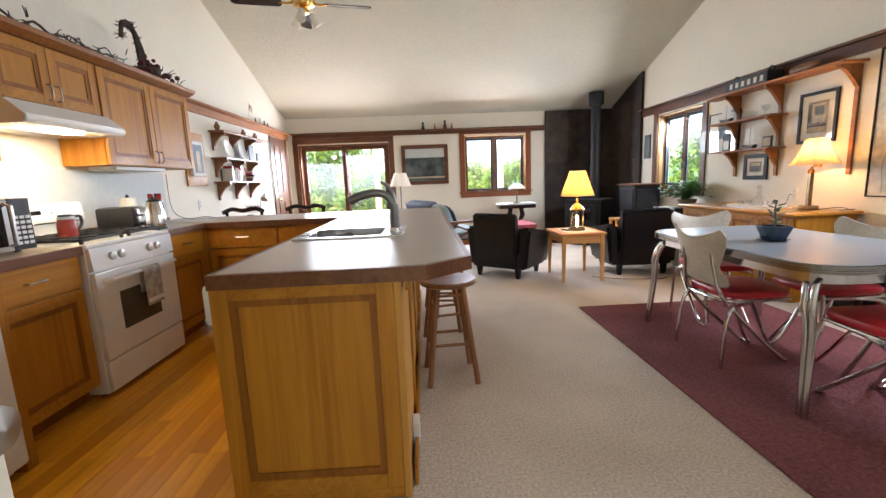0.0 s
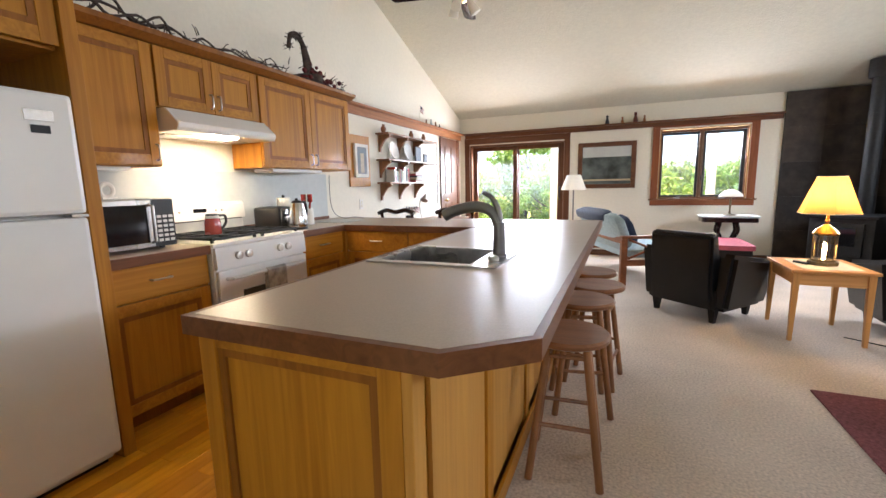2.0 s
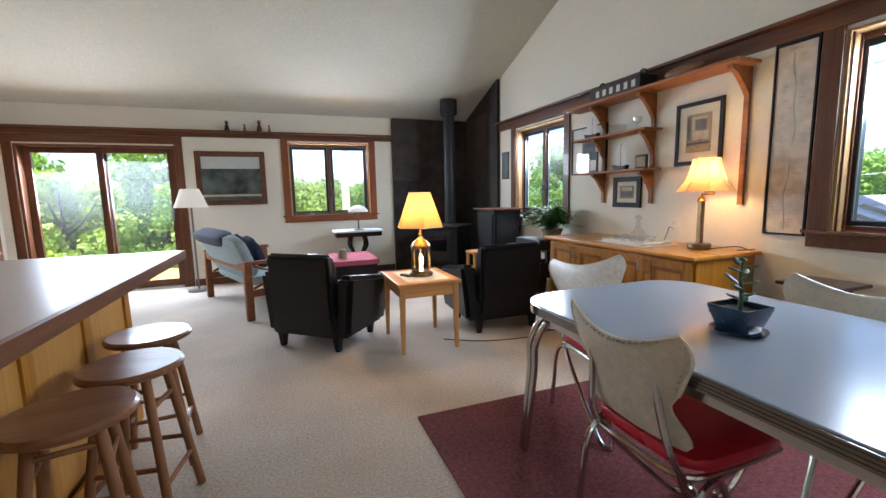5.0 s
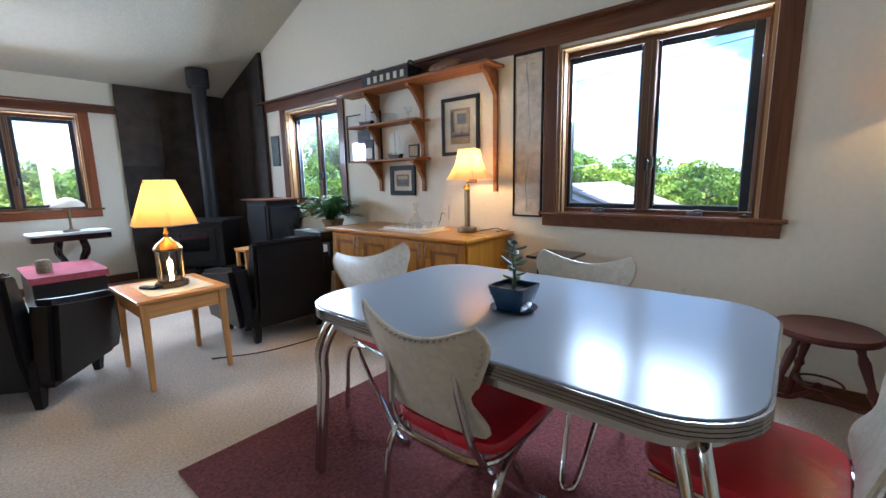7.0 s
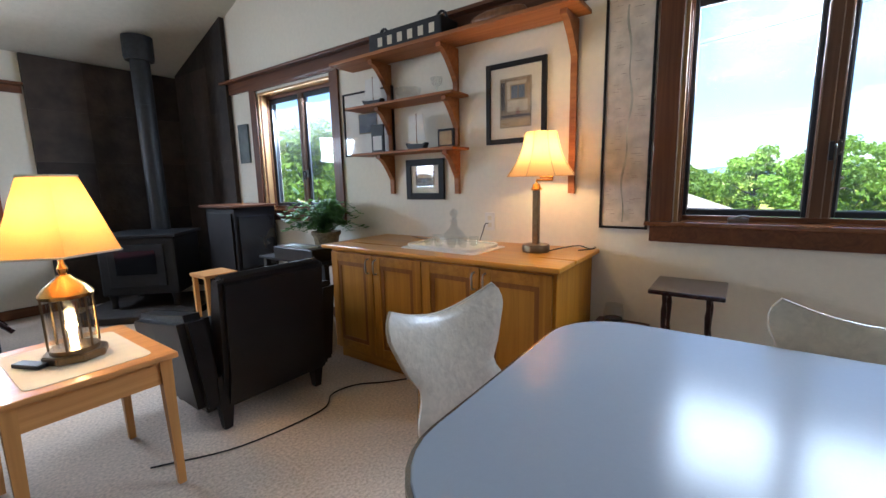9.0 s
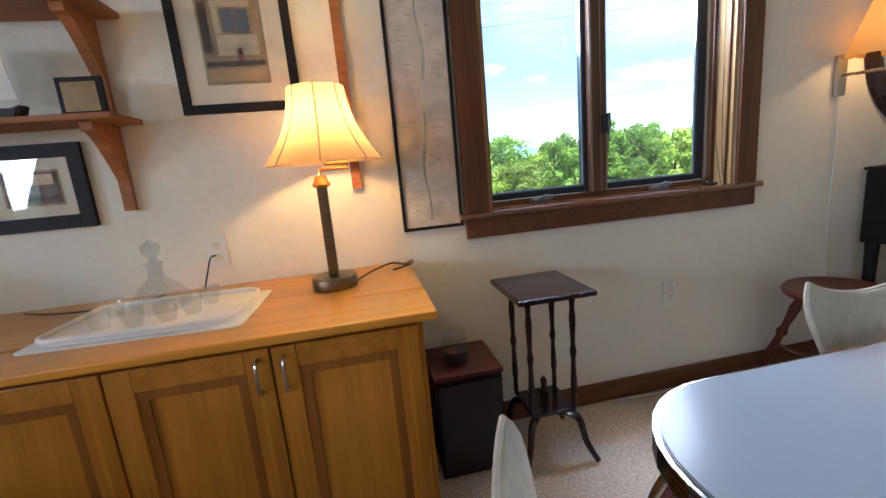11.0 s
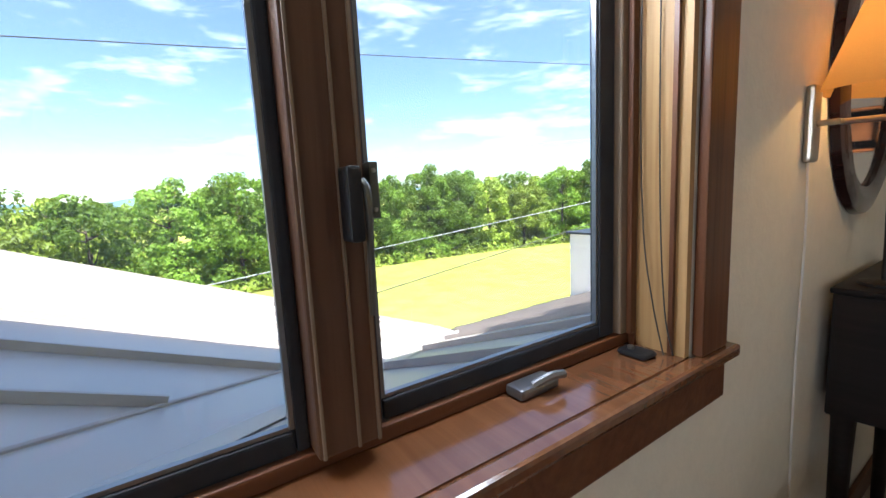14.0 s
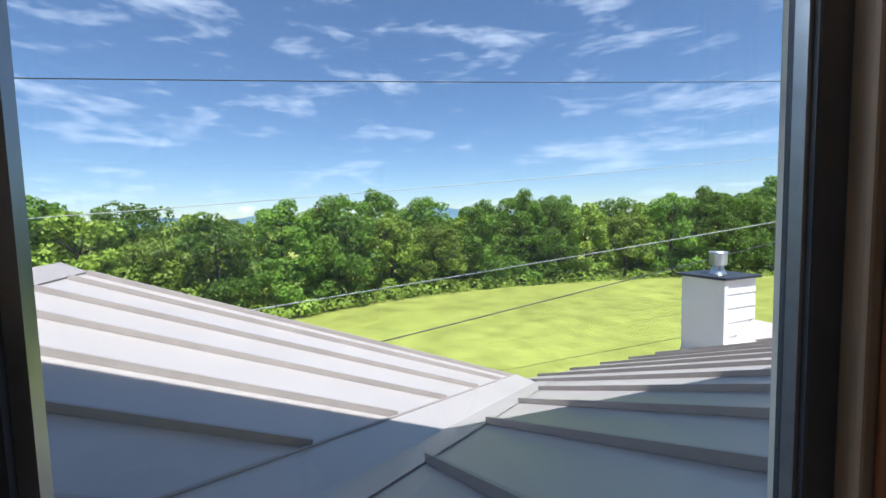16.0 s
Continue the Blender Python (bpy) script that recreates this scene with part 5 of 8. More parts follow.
def framed(name, label, y0, y1, z0, z1, frame_mat, fw, mat_w, art, x=XE, mat_mat=None, d=0.02, cat="picture"):
    """A framed picture on the east wall."""
    p = thing(name, label, cat)
    bm = bmesh.new()
    for q in ((y0, y0 + fw, z0, z1), (y1 - fw, y1, z0, z1), (y0 + fw, y1 - fw, z0, z0 + fw), (y0 + fw, y1 - fw, z1 - fw, z1)):
        box(bm, x - d, x - 0.002, q[0], q[1], q[2], q[3], 0.002)
    part("frame", bm, frame_mat, p)
    part("mat_board", cube(x - d * 0.5, x - 0.003, y0 + fw, y1 - fw, z0 + fw, z1 - fw), mat_mat or CREAM, p)
    m = fw + mat_w
    if mat_w:
        part("bevel", cube(x - d * 0.5 - 0.0012, x - d * 0.5 - 0.0003, y0 + m - 0.008, y1 - m + 0.008, z0 + m - 0.008, z1 - m + 0.008), TAUPE, p)
    a = part("print", cube(x - d * 0.5 - 0.003, x - d * 0.5 - 0.0014, y0 + m, y1 - m, z0 + m, z1 - m), art, p)
    part("glazing", cube(x - d * 0.5 - 0.0062, x - d * 0.5 - 0.0052, y0 + fw, y1 - fw, z0 + fw, z1 - fw), CLEARP, p, "clear glazing")
    return p, a, x - d * 0.5 - 0.003


CLEARP = glass("picture_glazing", (1, 1, 1), 0.05)
p, a, px = framed("framed_print", "black-framed print of a room interior above the lamp", 4.575, 4.965, 1.405, 1.875, FRAMEB, 0.03, 0.07, ARTB)
def tone(name, c):
    return material(name, c, 0.6, vary=0.25, scale=14)


TONE = [tone("print_dark", (0.05, 0.035, 0.025)), tone("print_blue", (0.10, 0.12, 0.15)), tone("print_ochre", (0.38, 0.25, 0.11)), tone("print_pale", (0.50, 0.40, 0.26)), tone("print_red", (0.22, 0.05, 0.03))]
for k, (ya, yb, za, zb) in enumerate(((4.755, 4.795, 1.665, 1.735), (4.71, 4.748, 1.665, 1.735), (4.69, 4.82, 1.59, 1.655), (4.676, 4.864, 1.506, 1.545), (4.676, 4.864, 1.555, 1.572), (4.838, 4.864, 1.60, 1.76), (4.70, 4.825, 1.742, 1.762), (4.742, 4.762, 1.572, 1.612), (4.803, 4.822, 1.66, 1.74))):
    part("ink_block", cube(px - 0.0015, px - 0.0003, ya, yb, za, zb), TONE[(1, 1, 3, 2, 0, 0, 3, 4, 3)[k]], p)
p, a, px = framed("framed_print", "small black-framed window print under the shelf", 5.30, 5.635, 1.065, 1.345, FRAMEB, 0.045, 0.045, ARTD)
for ya, yb, za, zb, k in ((5.40, 5.53, 1.215, 1.25, 3), (5.395, 5.54, 1.165, 1.178, 0), (5.44, 5.50, 1.185, 1.212, 1)):
    part("ink_block", cube(px - 0.0015, px - 0.0003, ya, yb, za, zb), TONE[k], p)
p, a, px = framed("framed_print", "thin black-framed pale print beside the shelf", 5.74, 6.27, 1.40, 1.88, FRAMEB, 0.012, 0.16, TONE[1], mat_mat=PAPER)


def wall_map():
    m = thing("wall_map", "tall framed river map beside the window", "map")
    y0, y1, z0, z1, x = 4.021, 4.262, 0.916, 2.10, XE
    bm = bmesh.new()
    fw = 0.012
    for q in ((y0, y0 + fw, z0, z1), (y1 - fw, y1, z0, z1), (y0 + fw, y1 - fw, z0, z0 + fw), (y0 + fw, y1 - fw, z1 - 0.02, z1)):
        box(bm, x - 0.018, x - 0.003, q[0], q[1], q[2], q[3], 0.002)
    part("frame", bm, FRAMEB, m)
    part("sheet", cube(x - 0.008, x - 0.004, y0 + fw, y1 - fw, z0 + fw, z1 - 0.02), MAPM, m, "faded paper map")
    rnd = random.Random(11)
    bm = bmesh.new()
    for k in range(70):
        z = z0 + 0.06 + rnd.random() * 1.08
        side = rnd.choice((-1, 1))
        yc = 4.14 + 0.012 * math.sin(z * 7) + side * rnd.uniform(0.03, 0.075)
        ln = rnd.uniform(0.008, 0.02)
        box(bm, x - 0.0088, x - 0.0083, yc - ln, yc + ln, z, z + rnd.uniform(0.0012, 0.0025))
    part("lettering", bm, INK, m, "tiny unreadable map lettering", kind="stuff")
    bm = bmesh.new()
    prev = None
    for k in range(37):
        z = 0.95 + 0.03 * k
        y, d = 4.14 + 0.012 * math.sin(z * 7) + 0.006 * math.sin(z * 23), 0.003 + 0.003 * math.sin(z * 9) ** 2
        row = [bm.verts.new((x - 0.0084, y - d, z)), bm.verts.new((x - 0.0084, y + d, z))]
        if prev:
            bm.faces.new((prev[0], prev[1], row[1], row[0]))
        prev = row
    part("river_course", bm, MAPG, m)


wall_map()


def bracket(parent, y, z, drop, reach, strip=0.0, w=0.035):
    """A scrolled shelf bracket against the east wall, under a shelf at z."""
    out = [(XE - 0.004, z), (XE - reach, z), (XE - reach, z - 0.025)]
    for k in range(9):
        f = k / 8
        out.append((XE - reach + 0.02 + (reach - 0.045) * f, z - 0.03 - drop * 0.86 * (f ** 1.7) - 0.012 * math.sin(f * math.pi)))
    out += [(XE - 0.024, z - drop - strip), (XE - 0.004, z - drop - strip)]
    bm = prism(bmesh.new(), out, y - w / 2, y + w / 2, "y")
    part("bracket", bm, SHELFW, parent, "scrolled wooden bracket")


def wall_shelf():
    s = thing("wall_shelf", "three-tier wooden wall shelf with scrolled brackets", "shelf")
    part("top_shelf", cube(XE - 0.26, XE - 0.03, 4.33, 6.12, 2.020, 2.042, 0.004), SHELFW, s)
    part("shelf", cube(XE - 0.20, XE - 0.003, 5.10, 6.05, 1.715, 1.733, 0.004), SHELFW, s)
    part("shelf", cube(XE - 0.20, XE - 0.003, 5.10, 6.00, 1.385, 1.403, 0.004), SHELFW, s)
    for y in (5.19, 5.77):
        bracket(s, y, 2.019, 0.20, 0.20, 0.08)
        bracket(s, y, 1.714, 0.18, 0.16, 0.12)
        bracket(s, y, 1.384, 0.17, 0.16, 0.11)
    bracket(s, 4.42, 2.019, 0.18, 0.20, 0.735)


wall_shelf()


def model_boat(y, z, hull_mat, h, ln, label):
    b = thing("model_boat", label, "model", XE - 0.11, y, z + 0.001)
    out = [(-ln / 2, 0.045), (-ln / 2 + 0.02, 0.0), (ln / 2 - 0.03, 0.0), (ln / 2, 0.05), (ln / 2 - 0.04, 0.04), (-ln / 2 + 0.03, 0.035)]
    part("hull", prism(bmesh.new(), out, -0.025, 0.025, "x", 0.006), hull_mat, b)
    part("mast", tube(bmesh.new(), [(0, 0, 0.03), (0, 0, h)], 0.003, 6), STOOLW, b)
    part("sail", prism(bmesh.new(), [(-ln * 0.42, 0.06), (ln * 0.42, 0.06), (ln * 0.36, h - 0.01), (-ln * 0.3, h - 0.01)], -0.0012, 0.0012, "x"), PAPER, b, "white cloth sail")


model_boat(5.84, 1.733, IRON, 0.20, 0.20, "model ship with a white sail on the shelf")
model_boat(5.45, 1.403, IRON, 0.235, 0.18, "model ship with a tall white sail on the shelf")


def shelf_bits():
    b = thing("glass_bowl", "cut glass bowl on the wall shelf", "bowl", XE - 0.1, 5.52, 1.7335)
    part("bowl", lathe(bmesh.new(), [(0.03, 0), (0.06, 0.012), (0.085, 0.05), (0.09, 0.075)], 20), CLEAR, b, smooth=True)
    c = thing("glass_goblet", "clear glass goblet on the wall shelf", "goblet", XE - 0.1, 5.28, 1.7335)
    part("cup", lathe(bmesh.new(), [(0.035, 0), (0.006, 0.01), (0.006, 0.05), (0.035, 0.07), (0.04, 0.11)], 18), CLEAR, c, smooth=True)
    e = thing("photo_stand", "small dark-framed yellowish card on the shelf", "frame", XE - 0.12, 5.20, 1.4035)
    part("frame", cube(-0.008, 0.008, -0.062, 0.062, 0.0, 0.115, 0.003), FRAMEB, e)
    part("card", cube(-0.0105, -0.0085, -0.047, 0.047, 0.015, 0.10), TONE[2], e)
    f = thing("photo_stand", "small easel photo frame on the shelf", "frame", XE - 0.1, 5.82, 1.4035)
    part("frame", cube(-0.008, 0.008, -0.06, 0.06, 0.0, 0.20, 0.003), IRON, f)
    part("photo", cube(-0.0105, -0.0085, -0.042, 0.042, 0.02, 0.12), PAPER, f)
    k = thing("wire_basket", "black toothed metal basket on the top shelf", "basket", XE - 0.13, 5.45, 2.0425)
    part("body", cube(-0.09, 0.09, -0.30, 0.30, 0.0, 0.12, 0.01), IRON, k)
    for i in range(6):
        part("slot", cube(-0.0925, -0.0905, -0.25 + i * 0.085, -0.21 + i * 0.085, 0.03, 0.085), CREAM, k)
    for yy in (-0.24, 0.24):
        part("handle", tube(bmesh.new(), [(0, yy + 0.04 * math.cos(a * 0.3927), 0.121 + 0.05 * math.sin(a * 0.3927)) for a in range(9)], 0.008, 6), IRON, k, smooth=True)
    d = thing("carved_duck", "brown carved wooden decoy on the top shelf", "decoy", XE - 0.13, 4.82, 2.0425)
    bm = bmesh.new()
    bmesh.ops.create_icosphere(bm, subdivisions=3, radius=1)
    for v in bm.verts:
        v.co = Vector((v.co.x * 0.05, v.co.y * 0.17 * (1 + 0.2 * v.co.z), 0.048 + v.co.z * 0.047))
    part("body", bm, STOOLW, d, smooth=True)


shelf_bits()


def speaker():
    s = thing("speaker_box", "dark loudspeaker box with a reddish wooden top", "speaker")
    part("cabinet", cube(4.12, 4.375, 3.985, 4.235, 0.004, 0.40, 0.004), BLACKW, s)
    part("top", cube(4.115, 4.38, 3.98, 4.24, 0.4005, 0.418, 0.003), REDW, s)
    part("grille", cube(4.108, 4.119, 3.995, 4.225, 0.02, 0.385, 0.003), BLACK, s)
    c = thing("jar_candle", "dark candle in a clear glass jar", "candle", 4.23, 4.13, 0.4185)
    part("jar", lathe(bmesh.new(), [(0.045, 0), (0.05, 0.01), (0.05, 0.09), (0.042, 0.105), (0.044, 0.12)], 20), CLEAR, c, smooth=True)
    part("wax", lathe(bmesh.new(), [(0.044, 0.004), (0.044, 0.05), (0.0, 0.05)], 20), SASH, c, smooth=True)


speaker()


def turned(h, r):
    """The profile of a turned spindle of height h."""
    return [(r * a, h * b) for a, b in ((0.7, 0), (0.8, 0.06), (0.62, 0.12), (0.95, 0.2), (0.75, 0.32), (0.6, 0.44), (1.0, 0.5), (0.6, 0.56), (0.8, 0.7), (0.95, 0.8), (0.62, 0.88), (0.85, 0.94), (0.8, 1.0))]


def plant_stand():
    s = thing("plant_stand", "dark mahogany plant stand with four turned posts", "stand", 4.178, 3.798, 0)
    part("top", cube(-0.16, 0.16, -0.145, 0.145, 0.672, 0.692, 0.007), DARKW, s, "polished dark square top")
    part("lower_shelf", cube(-0.09, 0.09, -0.09, 0.09, 0.20, 0.216, 0.004), DARKW, s)
    for sx in (-1, 1):
        for sy in (-1, 1):
            part("post", lathe(bmesh.new(), turned(0.455, 0.0135), 10, (sx * 0.085, sy * 0.085, 0.2165)), DARKW, s, smooth=True)
            part("foot", tube(bmesh.new(), bend([(sx * 0.05, sy * 0.05, 0.19), (sx * 0.095, sy * 0.095, 0.17), (sx * 0.115, sy * 0.115, 0.08), (sx * 0.145, sy * 0.145, 0.012)]), 0.016, 8, 0.011), DARKW, s, smooth=True)
    part("finial", lathe(bmesh.new(), [(0.015, 0.2165), (0.02, 0.24), (0.01, 0.27), (0.014, 0.30), (0.0, 0.32)], 12), DARKW, s, smooth=True)


plant_stand()


def sconce():
    x, y, z = XE, 2.19, 1.40
    s = thing("wall_sconce", "lit swing-arm wall lamp with a cream drum shade", "lamp")
    part("back_plate", cube(x - 0.02, x - 0.002, y - 0.03, y + 0.03, z - 0.09, z + 0.09, 0.008), NICKEL, s)
    part("arm", tube(bmesh.new(), [(x - 0.02, y, z), (x - 0.06, y, z), (x - 0.06, y - 0.02, z), (x - 0.16, y - 0.06, z), (x - 0.16, y - 0.06, z + 0.02), (x - 0.17, y - 0.09, z + 0.03)], 0.007, 8), NICKEL, s, smooth=True)
    part("socket", lathe(bmesh.new(), [(0.018, 0), (0.018, 0.10), (0.0, 0.10)], 14, (x - 0.17, y - 0.09, z + 0.0)), NICKEL, s)
    sh = lamp_shade(s, 0.190, 0.122, 0.035, 0.270, SHADEY)
    sh.matrix_local = pose(x - 0.185, y - 0.09, z + 0.025, 0, -4, 0)
    part("cord", tube(bmesh.new(), bend([(x - 0.006, y - 0.005, z - 0.09), (x - 0.006, y - 0.02, z - 0.3), (x - 0.006, y - 0.01, z - 0.6), (x - 0.006, y - 0.03, z - 1.0)]), 0.003, 6), WHITEP, s, "pale flex down the wall", smooth=True)
    bulb(x - 0.185, y - 0.09, z + 0.16, 0.52, 0.03)


sconce()


def oval_mirror():
    m = thing("oval_mirror", "tall oval wall mirror in a dark wooden frame", "mirror", XE - 0.004, 1.725, 1.56)
    bm = bmesh.new()
    n, rings = 40, []
    for k in range(n):
        a = 2 * math.pi * k / n
        c, s = math.cos(a), math.sin(a)
        rings.append([bm.verts.new((d, r * c, q * s)) for d, r, q in ((0, 0.335, 0.41), (-0.02, 0.33, 0.405), (-0.032, 0.29, 0.365), (-0.02, 0.25, 0.325), (-0.006, 0.245, 0.32), (0, 0.245, 0.32))])
    for k in range(n):
        a, b = rings[k], rings[(k + 1) % n]
        for i in range(6):
            bm.faces.new((a[i], a[(i + 1) % 6], b[(i + 1) % 6], b[i]))
    part("frame", bm, DARKW, m, "dark oval frame", smooth=True)
    bm = bmesh.new()
    prism(bm, [(0.247 * math.cos(2 * math.pi * k / n), 0.322 * math.sin(2 * math.pi * k / n)) for k in range(n)], -0.009, -0.005, "x")
    part("looking_glass", bm, MIRROR, m)


oval_mirror()


def secretary_desk():
    d = thing("secretary_desk", "small black slant-front secretary desk on curved legs", "desk")
    x0, x1, y0, y1 = 3.975, 4.37, 1.37, 2.005
    part("case", prism(bmesh.new(), [(x0, 0.62), (x1, 0.60), (x1, 0.955), (4.20, 0.955), (x0 + 0.012, 0.745)], y0, y1, "y", 0.004), BLACKW, d)
    part("top", cube(4.185, x1 + 0.005, y0 - 0.012, y1 + 0.012, 0.956, 0.972, 0.005), BLACKW, d)
    sl = part("writing_flap", prism(bmesh.new(), [(x0 - 0.008, 0.742), (x0, 0.728), (4.192, 0.9405), (4.186, 0.957)], y0 - 0.01, y1 + 0.01, "y"), BLACKW, d)
    part("flap_panel", prism(bmesh.new(), [(4.02, 0.7805), (4.022, 0.777), (4.155, 0.920), (4.153, 0.925)], y0 + 0.09, y1 - 0.09, "y"), BLACKW, sl)
    for yy in (y0 + 0.035, y1 - 0.035):
        for xx, s in ((x0 + 0.035, -1), (x1 - 0.035, 0)):
            pts = [(xx, yy, 0.615), (xx + s * 0.03, yy, 0.54), (xx + s * 0.012, yy, 0.38), (xx - s * 0.004, yy, 0.2), (xx + s * 0.0, yy, 0.06), (xx + s * 0.022, yy, 0.014)]
            part("leg", tube(bmesh.new(), bend(pts), 0.03, 10, 0.016), BLACKW, d, "curved black leg", smooth=True)
    part("keyhole", cube(x0 - 0.004, x0 - 0.0005, 1.68, 1.695, 0.67, 0.695, 0.001), BRASS, d)


secretary_desk()


def desk_chair():
    c = thing("desk_chair", "dark slat-backed side chair with a woven rush seat", "chair", 4.06, 1.725, 0, -88)
    part("seat", pillow(bmesh.new(), -0.185, 0.185, -0.17, 0.19, 0.405, 0.435, puff=0.012), TAUPE, c, "woven rush seat", smooth=True)
    for s in (-1, 1):
        part("rear_leg", tube(bmesh.new(), bend([(s * 0.165, -0.20, 0.004), (s * 0.165, -0.175, 0.25), (s * 0.165, -0.17, 0.45), (s * 0.17, -0.20, 0.65), (s * 0.175, -0.25, 0.83)]), 0.017, 8, 0.013), BLACKW, c, smooth=True)
        part("front_leg", lathe(bmesh.new(), [(0.012, 0.004), (0.017, 0.1), (0.014, 0.16), (0.018, 0.3), (0.018, 0.40)], 10, (s * 0.165, 0.165, 0)), BLACKW, c, smooth=True)
        for z in (0.16, 0.26):
            part("stretcher", tube(bmesh.new(), [(s * 0.165, -0.18, z), (s * 0.165, 0.165, z)], 0.009, 8), BLACKW, c)
    part("stretcher", tube(bmesh.new(), [(-0.165, 0.165, 0.22), (0.165, 0.165, 0.22)], 0.009, 8), BLACKW, c)
    part("top_rail", tube(bmesh.new(), bend([(-0.2, -0.25, 0.80), (-0.1, -0.258, 0.815), (0, -0.265, 0.82), (0.1, -0.258, 0.815), (0.2, -0.25, 0.80)]), 0.026, 8), BLACKW, c, smooth=True)
    part("slat", cube(-0.165, 0.165, -0.215, -0.20, 0.60, 0.65, 0.005), BLACKW, c)


desk_chair()


def round_stool():
    c = thing("round_seat_stool", "reddish mahogany round-seat stool with turned legs", "stool", 4.14, 2.42, 0, 12)
    part("seat", lathe(bmesh.new(), [(0.0, 0.44), (0.17, 0.442), (0.20, 0.452), (0.205, 0.468), (0.195, 0.482), (0.175, 0.478), (0.0, 0.470)], 32), REDW, c, "round dished seat", smooth=True)
    hub = (0.0, 0.0, 0.17)
    for deg in (10, 118, 233):
        a = radians(deg)
        foot, head = Vector((math.cos(a) * 0.27, math.sin(a) * 0.27, 0.004)), Vector((math.cos(a) * 0.12, math.sin(a) * 0.12, 0.452))
        q = part("leg", lathe(bmesh.new(), [(r * 1.35, z) for r, z in turned(0.472, 0.018)], 12), REDW, c, "turned leg", smooth=True)
        q.matrix_local = Matrix.Translation(foot) @ (head - foot).to_track_quat("Z", "Y").to_matrix().to_4x4()
        mid = foot.lerp(head, 0.33)
        part("stretcher", tube(bmesh.new(), bend([tuple(mid), (mid.x * 0.55, mid.y * 0.55, 0.135), hub]), 0.011, 8), REDW, c, "curved stretcher", smooth=True)
    part("ring", tube(bmesh.new(), [(0.09 * math.cos(k * math.pi / 10), 0.09 * math.sin(k * math.pi / 10), 0.205) for k in range(21)], 0.006, 6), REDW, c, smooth=True)
    part("boss", lathe(bmesh.new(), [(0.0, 0.145), (0.022, 0.15), (0.026, 0.17), (0.02, 0.195), (0.0, 0.205)], 12), REDW, c, smooth=True)


round_stool()


def desk_top_things():
    l = thing("tulip_lamp", "small black-stemmed lamp with an amber tulip shade", "lamp", 4.29, 1.90, 0.9725)
    part("base", lathe(bmesh.new(), [(0.055, 0), (0.055, 0.008), (0.02, 0.016), (0.0, 0.017)], 20), IRON, l, smooth=True)
    for a, b in ((0.012, 0.03), (-0.012, -0.035)):
        part("stem", tube(bmesh.new(), bend([(0, a, 0.01), (0, a * 1.4, 0.12), (0, b, 0.2), (0, b * 0.5, 0.28), (-0.02, -0.05, 0.31), (-0.03, -0.085, 0.27)]), 0.006, 8), IRON, l, smooth=True)
    part("shade", lathe(bmesh.new(), [(0.018, 0.27), (0.025, 0.22), (0.045, 0.16)], 16, (-0.03, -0.09, 0)), COPPER, l, "amber glass tulip", smooth=True)
    g = thing("oil_lamp", "clear glass oil lamp with a chimney", "lamp", 4.25, 1.62, 0.9725)
    part("font", lathe(bmesh.new(), [(0.05, 0), (0.045, 0.012), (0.015, 0.03), (0.04, 0.06), (0.045, 0.085), (0.02, 0.11)], 20), CLEAR, g, smooth=True)
    part("burner", lathe(bmesh.new(), [(0.022, 0.11), (0.028, 0.125), (0.0, 0.127)], 16), BRASS, g, smooth=True)
    part("chimney", lathe(bmesh.new(), [(0.026, 0.128), (0.05, 0.17), (0.052, 0.20), (0.03, 0.25), (0.026, 0.29)], 20), CLEAR, g, smooth=True)


desk_top_things()


def south_pictures():
    def pic(name, label, x0, x1, z0, z1, fm, fw, mm, mw, art):
        p = thing(name, label, "picture")
        y = YS
        bm = bmesh.new()
        for q in ((x0, x0 + fw, z0, z1), (x1 - fw, x1, z0, z1), (x0 + fw, x1 - fw, z0, z0 + fw), (x0 + fw, x1 - fw, z1 - fw, z1)):
            box(bm, q[0], q[1], y + 0.002, y + 0.02, q[2], q[3], 0.002)
        part("frame", bm, fm, p)
        part("mat_board", cube(x0 + fw, x1 - fw, y + 0.003, y + 0.011, z0 + fw, z1 - fw), mm, p)
        m = fw + mw
        part("print", cube(x0 + m, x1 - m, y + 0.0115, y + 0.0135, z0 + m, z1 - m), art, p)
    pic("framed_print", "copper-framed small picture with a black mat", 4.06, 4.30, 1.365, 1.555, COPPER, 0.014, FRAMEB, 0.035, COPPER)
    pic("framed_print", "copper-framed small pale picture with a black mat", 3.70, 3.935, 1.29, 1.49, COPPER, 0.014, FRAMEB, 0.04, TONE[3])
    p = thing("relief_plaque", "dark metal relief plaque of a tower", "plaque")
    part("plate", cube(4.105, 4.285, YS + 0.002, YS + 0.014, 1.70, 1.955, 0.004), IRON, p)
    part("relief", prism(bmesh.new(), [(4.13, 1.73), (4.18, 1.73), (4.162, 1.80), (4.158, 1.93), (4.152, 1.93), (4.148, 1.80)], YS + 0.0145, YS + 0.019, "y"), BRONZE, p)
    c = thing("copper_wreath", "curled copper relief ornament on the wall", "ornament", 3.84, YS + 0.03, 1.80)
    bm = bmesh.new()
    tube(bm, [((0.15 * math.cos(a / 5) ), 0, 0.135 * math.sin(a / 5)) for a in range(0, 27)], 0.048, 10, 0.016)
    part("ring", bm, COPPER, c, smooth=True)
    part("tail", tube(bmesh.new(), bend([(-0.02, 0.005, -0.12), (-0.12, 0.005, -0.07), (-0.2, 0.0, 0.04), (-0.23, 0, 0.12)]), 0.045, 10, 0.012), COPPER, c, smooth=True)


south_pictures()


